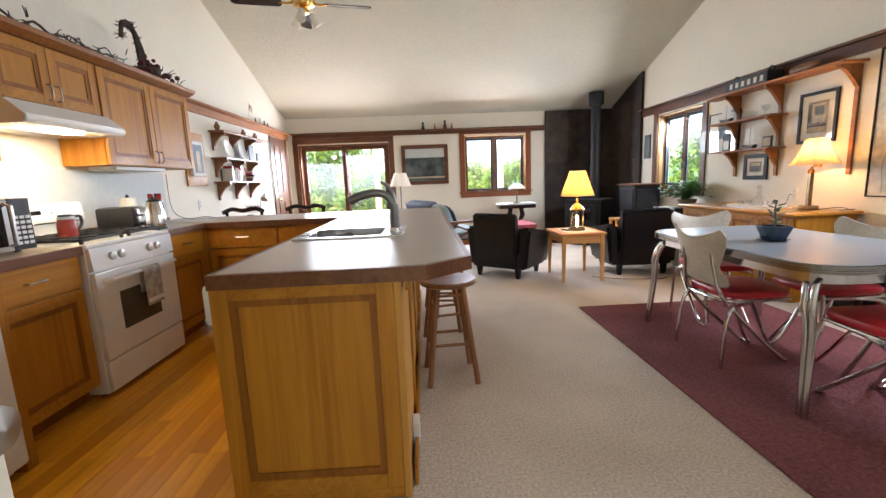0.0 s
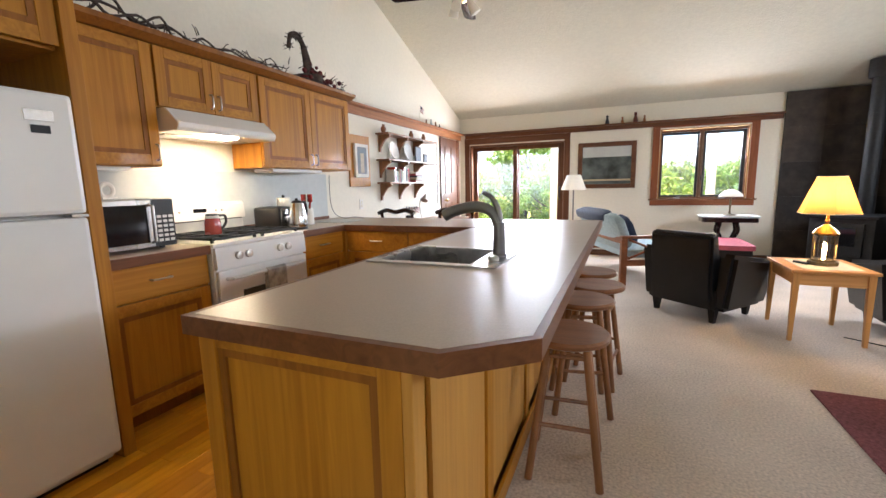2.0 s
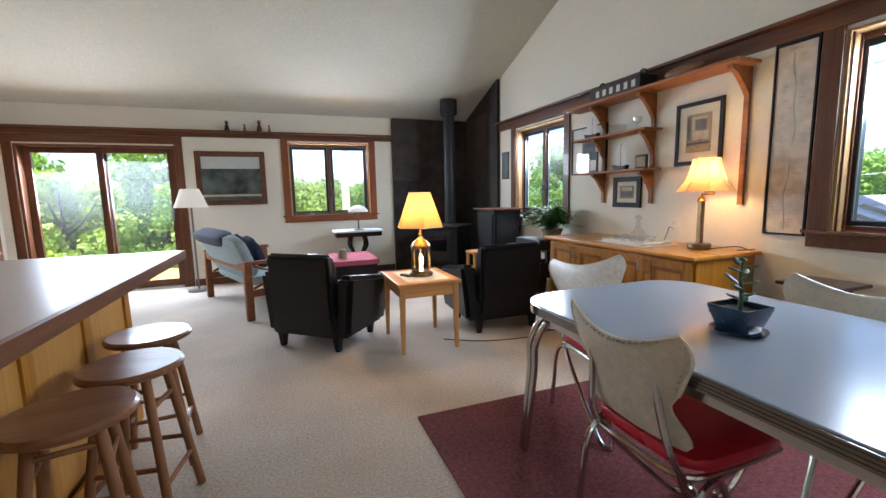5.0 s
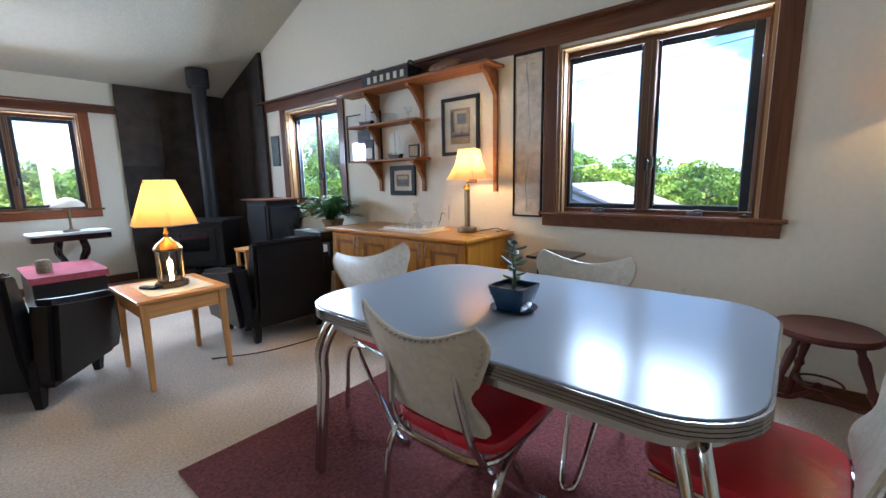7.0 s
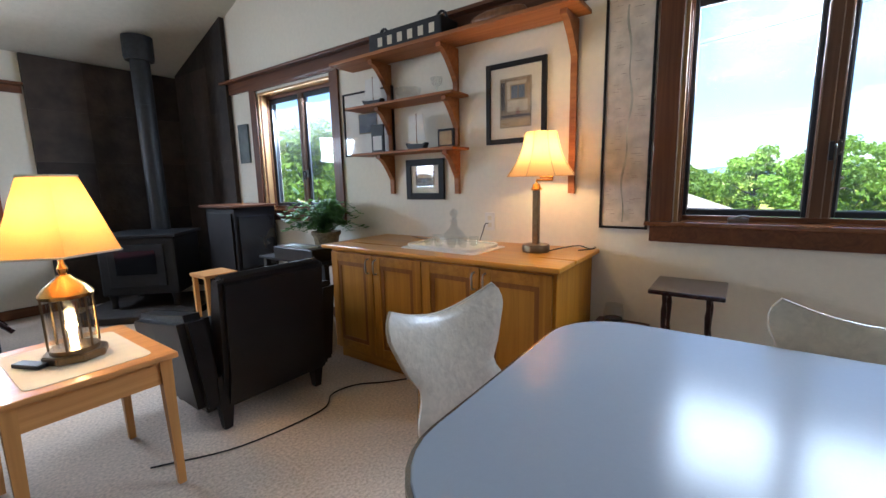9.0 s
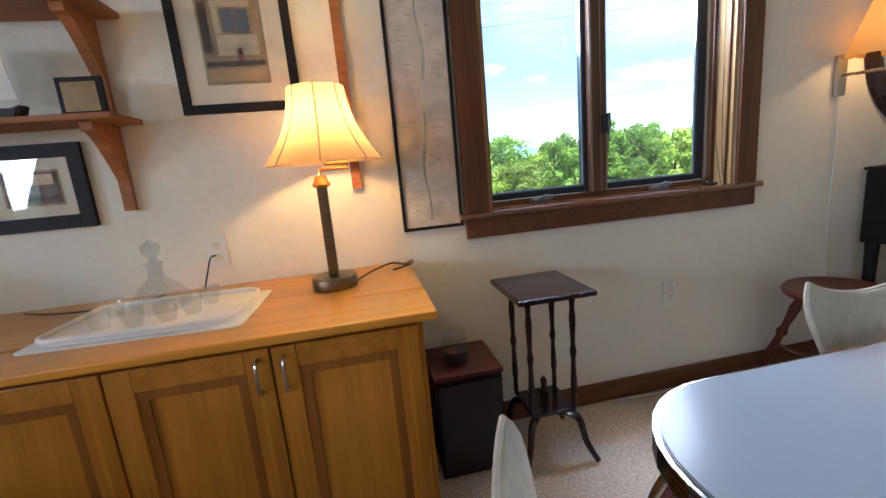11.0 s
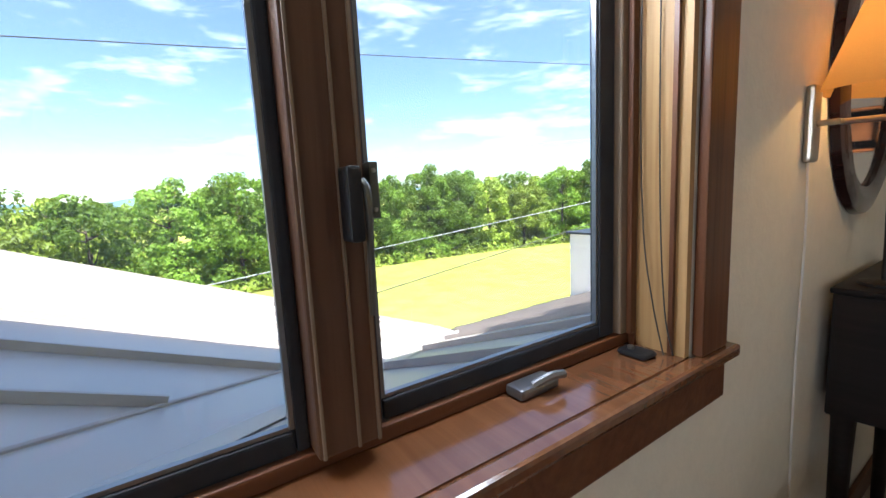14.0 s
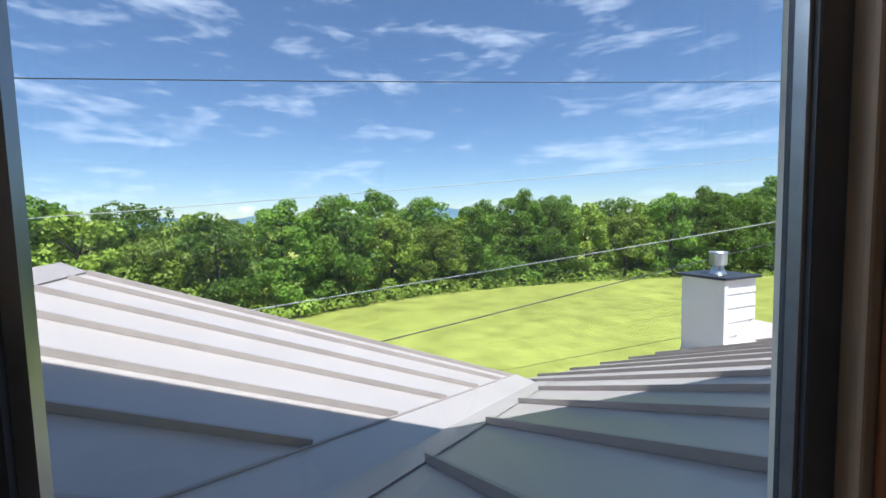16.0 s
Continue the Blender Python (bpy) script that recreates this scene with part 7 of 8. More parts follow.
# ---- sitting corner ----
def club_chair(x, y, rz, label):
    """A leather club chair; faces local +y."""
    c = thing("armchair", label, "armchair", x, y, 0, rz, group="black leather armchairs")
    part("base", cube(-0.31, 0.31, -0.30, 0.30, 0.12, 0.30, 0.02), LEATHER, c, smooth=True)
    part("seat_cushion", pillow(bmesh.new(), -0.24, 0.24, -0.19, 0.335, 0.28, 0.44, puff=0.03), LEATHER, c, "black leather cushion", smooth=True)
    bm = bmesh.new()
    prism(bm, [(-0.20, 0.22), (-0.30, 0.12), (-0.345, 0.30), (-0.375, 0.76), (-0.35, 0.785), (-0.30, 0.785), (-0.27, 0.76), (-0.19, 0.40)], -0.285, 0.285, "x", 0.022)
    part("backrest", bm, LEATHER, c, "upright black leather back", smooth=True)
    for s in (-1, 1):
        a, b = (0.245, 0.385) if s > 0 else (-0.385, -0.245)
        bm = bmesh.new()
        prism(bm, [(-0.29, 0.12), (0.31, 0.12), (0.35, 0.30), (0.375, 0.47), (0.34, 0.525), (0.0, 0.575), (-0.29, 0.625)], a, b, "x", 0.035)
        for v in bm.verts:
            v.co.x += s * 0.05 * max(0.0, v.co.z - 0.12) / 0.45
        part("armrest", bm, LEATHER, c, "padded black leather arm", smooth=True)
        for yy in (-0.25, 0.25):
            bm = bmesh.new()
            xx = s * 0.265
            prism(bm, [(xx - 0.03, yy - 0.03), (xx + 0.03, yy - 0.03), (xx + 0.03, yy + 0.03), (xx - 0.03, yy + 0.03)], 0.004, 0.119, "z")
            for v in bm.verts:
                if v.co.z < 0.05:
                    v.co.x, v.co.y = xx + (v.co.x - xx) * 0.62, yy + (v.co.y - yy) * 0.62
            part("foot", bm, BLACKW, c)
    return c


club_chair(1.70, 6.03, -40, "black leather club armchair, seen from behind")
club_chair(3.215, 5.875, -1, "black leather club armchair beside the lamp table")


def lamp_table():
    t = thing("side_table", "square pine side table with tapered legs", "table")
    x0, x1, y0, y1 = 2.165, 2.675, 5.365, 5.965
    part("top", cube(x0, x1, y0, y1, 0.535, 0.558, 0.006), PINET, t)
    for q in ((x0 + 0.06, x1 - 0.06, y0 + 0.03, y0 + 0.048), (x0 + 0.06, x1 - 0.06, y1 - 0.048, y1 - 0.03), (x0 + 0.03, x0 + 0.048, y0 + 0.06, y1 - 0.06), (x1 - 0.048, x1 - 0.03, y0 + 0.06, y1 - 0.06)):
        part("apron", cube(*q, 0.44, 0.5345), PINET, t)
    for sx, xx in ((-1, x0 + 0.04), (1, x1 - 0.04)):
        for sy, yy in ((-1, y0 + 0.04), (1, y1 - 0.04)):
            bm = cube(xx - 0.021, xx + 0.021, yy - 0.021, yy + 0.021, 0.004, 0.5345)
            for v in bm.verts:
                if v.co.z < 0.1:
                    v.co.x = xx + (v.co.x - xx) * 0.6 + sx * 0.006
                    v.co.y = yy + (v.co.y - yy) * 0.6 + sy * 0.006
            part("leg", bm, PINE, t)
    m = thing("place_mat", "pale woven mat under the lantern lamp", "mat")
    part("cloth", prism(bmesh.new(), rounded(2.25, 2.61, 5.42, 5.88, 0.03), 0.5585, 0.561), CREAM, m)


lamp_table()


def lantern_lamp():
    x, y, z = 2.435, 5.645, 0.5615
    l = thing("lantern_lamp", "lit brass ship-lantern lamp with an amber shade", "lamp", x, y, z)
    part("foot", prism(bmesh.new(), [(0.10 * math.cos(k * math.pi / 4), 0.10 * math.sin(k * math.pi / 4)) for k in range(8)], 0.0, 0.028, "z", 0.004), BRONZE, l)
    part("lens", lathe(bmesh.new(), [(0.066, 0.04), (0.066, 0.235)], 24), CLEAR, l, "clear lantern glass", smooth=True)
    part("bottom_ring", lathe(bmesh.new(), [(0.075, 0.028), (0.075, 0.044), (0.0, 0.045)], 24), BRONZE, l, smooth=True)
    for k in range(6):
        a = k * math.pi / 3
        part("guard", tube(bmesh.new(), [(0.075 * math.cos(a), 0.075 * math.sin(a), 0.044), (0.075 * math.cos(a), 0.075 * math.sin(a), 0.236)], 0.004, 6), BRONZE, l)
    part("roof", lathe(bmesh.new(), [(0.080, 0.235), (0.082, 0.247), (0.062, 0.275), (0.026, 0.305), (0.02, 0.315), (0.0, 0.316)], 28), BRASS, l, "polished brass top", smooth=True)
    part("stem", lathe(bmesh.new(), [(0.010, 0.316), (0.018, 0.34), (0.009, 0.36), (0.009, 0.45)], 12), BRASS, l, smooth=True)
    part("candle_bulb", lathe(bmesh.new(), [(0.012, 0.046), (0.012, 0.10), (0.018, 0.12), (0.014, 0.15), (0.0, 0.17)], 12), FLAME, l, "glowing lantern bulb", smooth=True)
    s = lamp_shade(l, 0.196, 0.092, 0.40, 0.675, SHADEY, sides=6)
    for zz, r in ((0.40, 0.196), (0.675, 0.092)):
        part("binding", tube(bmesh.new(), [(r * math.cos(k * math.pi / 3 + 0.39), r * math.sin(k * math.pi / 3 + 0.39), zz) for k in range(7)], 0.004, 6), CREAM, s)
    bulb(x, y, z + 0.53, 1.5, 0.035)
    k = thing("lamp_switch_box", "small black remote beside the lantern lamp", "remote", 2.31, 5.66, 0.5615, 25)
    part("body", cube(-0.02, 0.02, -0.06, 0.06, 0, 0.016, 0.004), BLACK, k)


lantern_lamp()


def futon():
    f = thing("sofa", "wooden-armed sofa with pale blue throw over its back", "sofa", 1.06, 7.70, 0, -67.5)
    L, D = 0.70, 0.38
    for s in (-1, 1):
        x = s * (L + 0.035)
        part("arm", cube(x - 0.04, x + 0.04, -D, D + 0.02, 0.565, 0.60, 0.008), FUTON, f, "flat wooden arm")
        part("post", cube(x - 0.03, x + 0.03, -D, -D + 0.07, 0.004, 0.564, 0.004), FUTON, f)
        part("post", cube(x - 0.03, x + 0.03, D - 0.07, D, 0.004, 0.564, 0.004), FUTON, f)
        part("side_rail", cube(x - 0.022, x + 0.022, -D + 0.071, D - 0.071, 0.24, 0.31, 0.004), FUTON, f)
        for a, b in ((-1, 1), (1, -1)):
            part("cross_brace", tube(bmesh.new(), [(x + a * 0.012, a * (D - 0.09), 0.32), (x + a * 0.012, b * (D - 0.09), 0.555)], 0.014, 6), FUTON, f)
    part("front_rail", cube(-L + 0.006, L - 0.006, D - 0.06, D - 0.02, 0.22, 0.30, 0.004), FUTON, f)
    part("back_rail", cube(-L + 0.006, L - 0.006, -D + 0.01, -D + 0.05, 0.5, 0.58, 0.004), FUTON, f)
    part("seat_mattress", pillow(bmesh.new(), -L, L, -D + 0.08, D + 0.03, 0.30, 0.45, puff=0.03), SEAT_BLUE, f, "pale blue padded seat", smooth=True)
    b = part("back_mattress", pillow(bmesh.new(), -L, L, -0.075, 0.075, 0.0, 0.47, puff=0.03), SEAT_BLUE, f, "pale blue padded back", smooth=True)
    b.matrix_local = pose(0, -D + 0.14, 0.40, 20, 0, 0)
    t = part("throw", pillow(bmesh.new(), -L + 0.02, L - 0.25, -0.09, 0.09, 0.36, 0.50, puff=0.01), NAVY, f, "navy throw edge over the back", smooth=True)
    t.matrix_local = pose(-0.1, -D + 0.135, 0.395, 20, 0, 0)
    for xx, rz in ((0.15, 8), (-0.3, -12)):
        p = thing("throw_pillow", "navy square throw pillow on the sofa", "pillow", group="navy pillows")
        p.matrix_world = f.matrix_world @ pose(xx, 0.0, 0.46, 24, rz, 0)
        part("cover", pillow(bmesh.new(), -0.19, 0.19, -0.05, 0.05, 0.0, 0.36, puff=0.05), NAVY, p, smooth=True)


futon()


def trunk():
    t = thing("storage_trunk", "dark trunk draped with a pink cloth", "trunk")
    part("body", cube(1.93, 2.44, 7.48, 8.28, 0.05, 0.44, 0.012), LEATHER, t)
    for x in (1.97, 2.38):
        for y in (7.52, 8.22):
            part("foot", cube(x, x + 0.04, y, y + 0.04, 0.004, 0.049), BLACKW, t)
    c = thing("table_cloth", "pink patterned cloth over the trunk", "cloth")
    part("cloth", prism(bmesh.new(), rounded(1.91, 2.46, 7.46, 8.30, 0.03), 0.4405, 0.447), PINK, c)
    part("hem", cube(1.915, 2.455, 7.452, 7.4595, 0.39, 0.446), PINK, c)
    j = thing("votive_jar", "grey stoneware jar on the pink cloth", "jar", 2.05, 7.75, 0.4475)
    part("jar", lathe(bmesh.new(), [(0.05, 0), (0.056, 0.02), (0.056, 0.10), (0.045, 0.115), (0.03, 0.12), (0.0, 0.121)], 20), TAUPE, j, smooth=True)


trunk()


def window_table():
    t = thing("console_table", "dark carved side table with a pale top under the window", "table", 2.40, 8.72, 0)
    part("top", prism(bmesh.new(), rounded(-0.36, 0.36, -0.23, 0.23, 0.08), 0.70, 0.722, "z", 0.004), GREYW, t, "pale stone top")
    part("frieze", prism(bmesh.new(), rounded(-0.34, 0.34, -0.21, 0.21, 0.07), 0.635, 0.6995, "z"), DARKW, t)
    for sx in (-1, 1):
        for sy in (-1, 1):
            part("leg", tube(bmesh.new(), bend([(sx * 0.10, sy * 0.06, 0.63), (sx * 0.12, sy * 0.08, 0.5), (sx * 0.07, sy * 0.05, 0.35), (sx * 0.14, sy * 0.10, 0.15), (sx * 0.24, sy * 0.16, 0.014)]), 0.03, 8, 0.018), DARKW, t, smooth=True)
    l = thing("glass_lamp", "small lamp with a white ribbed glass shade", "lamp", 2.42, 8.72, 0.7225)
    part("base", lathe(bmesh.new(), [(0.075, 0), (0.075, 0.01), (0.02, 0.025), (0.012, 0.05), (0.014, 0.25), (0.0, 0.251)], 20), BRONZE, l, smooth=True)
    part("shade", lathe(bmesh.new(), [(0.15, 0.27), (0.14, 0.30), (0.09, 0.345), (0.03, 0.37)], 24), SHADEW, l, "white glass shade", smooth=True)


window_table()


def floor_lamp():
    l = thing("floor_lamp", "slim grey floor lamp with a white pleated shade", "lamp", 0.25, 8.72, 0)
    part("base", lathe(bmesh.new(), [(0.13, 0.004), (0.13, 0.02), (0.03, 0.035), (0, 0.036)], 24), GREYF, l, smooth=True)
    part("pole", lathe(bmesh.new(), [(0.012, 0.03), (0.012, 1.2)], 12), GREYF, l, smooth=True)
    part("shade", lathe(bmesh.new(), [(0.20, 1.12), (0.11, 1.36)], 28), SHADEW, l, "white pleated shade", smooth=True)


floor_lamp()


def painting():
    p = thing("landscape_painting", "framed grey-green landscape painting on the wall", "painting")
    x0, x1, z0, z1, y = 0.275, 1.17, 1.135, 1.885, YN
    bm = bmesh.new()
    fw = 0.07
    for q in ((x0, x0 + fw, z0, z1), (x1 - fw, x1, z0, z1), (x0 + fw, x1 - fw, z0, z0 + fw), (x0 + fw, x1 - fw, z1 - fw, z1)):
        box(bm, q[0], q[1], y - 0.04, y - 0.003, q[2], q[3], 0.008)
    part("frame", bm, TRIMX, p, "dark wooden frame")
    part("canvas", cube(x0 + fw, x1 - fw, y - 0.02, y - 0.004, z0 + fw, z1 - fw), ARTG, p)
    part("sky_band", cube(x0 + fw + 0.004, x1 - fw - 0.004, y - 0.0225, y - 0.0205, z1 - 0.24, z1 - fw - 0.004), GREYW, p)
    part("shore_band", cube(x0 + fw + 0.004, x1 - fw - 0.004, y - 0.0225, y - 0.0205, z0 + 0.12, z0 + 0.15), TONE[3], p)


painting()


def dark_cabinet():
    c = thing("firewood_cabinet", "low dark cabinet between the hearth and the window", "cabinet")
    part("body", cube(3.95, 4.35, 7.28, 7.78, 0.004, 1.0, 0.006), BLACKW, c)
    part("top", cube(3.90, 4.37, 7.24, 7.82, 1.0005, 1.022, 0.005), TRIMX, c)
    part("door", cube(3.935, 3.949, 7.31, 7.75, 0.06, 0.95, 0.004), BLACKW, c)
    part("screen", cube(3.98, 4.32, 7.266, 7.279, 0.45, 0.92, 0.003), DGLASS, c)
    q = thing("wall_plaque", "dark green plaque between hearth and window", "plaque")
    part("plate", cube(XE - 0.02, XE - 0.002, 7.68, 7.86, 1.42, 1.80, 0.006), ARTG, q)
    s = thing("kindling_stool", "small pine-topped stool beside the armchair", "stool")
    part("top", cube(3.40, 3.64, 6.72, 6.96, 0.53, 0.555, 0.004), PINET, s)
    for x in (3.425, 3.615):
        for y in (6.745, 6.935):
            part("leg", cube(x - 0.015, x + 0.015, y - 0.015, y + 0.015, 0.004, 0.5295), PINE, s)


dark_cabinet()


def fern():
    t = thing("printer_table", "low dark table beside the sideboard", "table")
    part("top", cube(3.90, 4.36, 6.02, 6.85, 0.60, 0.62, 0.004), BLACKW, t)
    for x in (3.94, 4.32):
        for y in (6.06, 6.8):
            part("leg", cube(x - 0.02, x + 0.02, y - 0.02, y + 0.02, 0.004, 0.5995), BLACKW, t)
    p = thing("printer", "black flat office printer on the low table", "printer")
    part("body", cube(3.88, 4.08, 6.12, 6.60, 0.6205, 0.72, 0.008), BLACK, p)
    part("paper_tray", cube(3.90, 4.0, 6.2, 6.5, 0.7205, 0.728, 0.002), GREYW, p)
    j = thing("pitcher", "cream ceramic pitcher standing by the low table", "pitcher", 3.86, 5.99, 0.004)
    part("body", lathe(bmesh.new(), [(0.05, 0.0), (0.07, 0.05), (0.075, 0.15), (0.05, 0.28), (0.055, 0.34), (0.045, 0.34), (0.04, 0.28), (0.0, 0.27)], 20), CREAM, j, smooth=True)
    f = thing("potted_fern", "bushy green fern in a grey-brown pot", "plant", 4.16, 6.30, 0.6205)
    part("pot", lathe(bmesh.new(), [(0.075, 0), (0.10, 0.16), (0.115, 0.18), (0.115, 0.20), (0.10, 0.20), (0.09, 0.17), (0, 0.17)], 24), TAUPE, f, smooth=True)
    rnd = random.Random(21)
    for k in range(84):
        a, up = rnd.uniform(0, 6.283), rnd.uniform(0.06, 0.27)
        r = rnd.uniform(0.12, 0.35)
        if math.cos(a) > 0.55:
            r = min(r, 0.14)
        bm = bmesh.new()
        pts = bend([(0, 0, 0.17), (0.45 * r * math.cos(a), 0.45 * r * math.sin(a), 0.18 + up), (r * math.cos(a), r * math.sin(a), 0.16 + up * 0.75)], 5)
        tube(bm, pts, 0.002, 4)
        for i in range(2, len(pts)):
            for s in (-1, 1):
                d = Vector((-math.sin(a) * s, math.cos(a) * s, rnd.uniform(-0.2, 0.3))).normalized()
                c = pts[i] + d * 0.026
                q = Vector((math.cos(a), math.sin(a), 0.1)).normalized() * 0.019
                vs = [bm.verts.new(v) for v in (pts[i] - q * 0.5, c - q + Vector((0, 0, 0.004)), c + d * 0.026, c + q + Vector((0, 0, 0.003)), pts[i] + q * 0.5)]
                bm.faces.new(vs)
        part("frond", bm, LEAF, f)


fern()
cord("extension_lead", "black cord trailing over the carpet", [(3.84, 5.2, 0.006), (3.72, 5.3, 0.006), (3.6, 5.42, 0.006), (3.45, 5.45, 0.006), (3.3, 5.36, 0.006), (2.9, 5.42, 0.006), (2.6, 5.6, 0.006)], 0.004)
cord("extension_lead", "pale cord running along the baseboard", [(4.37, 3.4, 0.012), (4.35, 3.0, 0.008), (4.365, 2.7, 0.008), (4.35, 2.4, 0.008)], 0.003, CREAM)
for pts in ([(4.45, 2.757, 2.05), (4.452, 2.757, 1.6), (4.445, 2.76, 1.25), (4.43, 2.765, 1.05), (4.41, 2.77, 0.968)],
            [(4.48, 2.757, 2.05), (4.485, 2.76, 1.5), (4.475, 2.762, 1.2), (4.45, 2.77, 1.06), (4.425, 2.775, 0.966)]):
    part("pull_cord", tube(bmesh.new(), bend(pts), 0.0014, 5), BLACK, win1, "thin black pull cord").matrix_parent_inverse = win1.matrix_world.inverted()
v = thing("cord_cleat", "small grey cleat lying on the sill", "cleat", 4.462, 2.80, 0.9635)
part("plate", prism(bmesh.new(), rounded(-0.03, 0.03, -0.022, 0.022, 0.01), 0.0, 0.008, "z", 0.002), IRON, v)
part("screw", lathe(bmesh.new(), [(0.006, 0.008), (0.006, 0.014), (0.0, 0.016)], 10, (0.012, 0, 0)), STEEL, v)


# ---- outside ----
GROUND = -4.5
bm = bmesh.new()
n = 90
grid = {}
for i in range(n + 1):
    for j in range(n + 1):
        u, v = (i / n * 2 - 1), (j / n * 2 - 1)
        x, y = math.copysign(abs(u) ** 2.6, u) * 4000, math.copysign(abs(v) ** 2.6, v) * 4000
        r = math.hypot(x, y)
        z = GROUND + 0.5 * noise.noise((x * 0.03, y * 0.03, 0)) + max(0, min(1, (r - 12) / 40)) * 0.9 * max(0, -y) / (abs(x) + abs(y) + 1)
        grid[i, j] = bm.verts.new((x, y, z))
for i in range(n):
    for j in range(n):
        bm.faces.new((grid[i, j], grid[i + 1, j], grid[i + 1, j + 1], grid[i, j + 1]))
tagged(part("ground", bm, GRASS, smooth=True), "bright mown lawn sloping gently to the woods", "lawn", kind="structure")


def ridge_line(name, label, mat, dist, a0, a1, base, heights, thick):
    bm = bmesh.new()
    m = 80
    rows = []
    for k in range(m + 1):
        a = radians(a0 + (a1 - a0) * k / m)
        h = heights(a0 + (a1 - a0) * k / m)
        rows.append([bm.verts.new((d * math.cos(a), d * math.sin(a), z)) for d, z in ((dist - thick, base), (dist - thick * 0.4, base + (h - base) * 0.72), (dist, h), (dist + thick, base))])
    for p, q in zip(rows, rows[1:]):
        for i in range(3):
            bm.faces.new((p[i], q[i], q[i + 1], p[i + 1]))
    tagged(part(name, bm, mat, smooth=True), label, "hill", kind="structure")


ridge_line("backdrop_mountains", "far blue mountain ridge on the horizon", MOUNT, 3200, -75, 60, -30,
           lambda a: 40 + 62 * math.exp(-((a + 21) / 5) ** 2) + 18 * math.sin(a * 0.6) + 14 * noise.noise((a * 0.35, 1, 0)), 500)
ridge_line("backdrop_hill", "wooded hill beyond the trees", HILLM, 420, -100, -48, -10,
           lambda a: 4 + 36 / (1 + math.exp((a + 58) / 3)) + 2.5 * noise.noise((a * 1.3, 4, 0)), 120)
ridge_line("backdrop_woods", "distant wooded rise on the other side", HILLM, 300, 20, 170, -10,
           lambda a: 9 + 6 * noise.noise((a * 0.12, 7, 0)), 90)


# the metal roofs below the window
RS, LS = 0.38, 0.38


def rz_right(x):
    return 0.318 - RS * (x - 6.186)


def rz_left(y):
    return 0.41 + LS * (y - 2.753)


def valley_y(x):
    return 2.753 + (rz_right(x) - 0.41) / LS


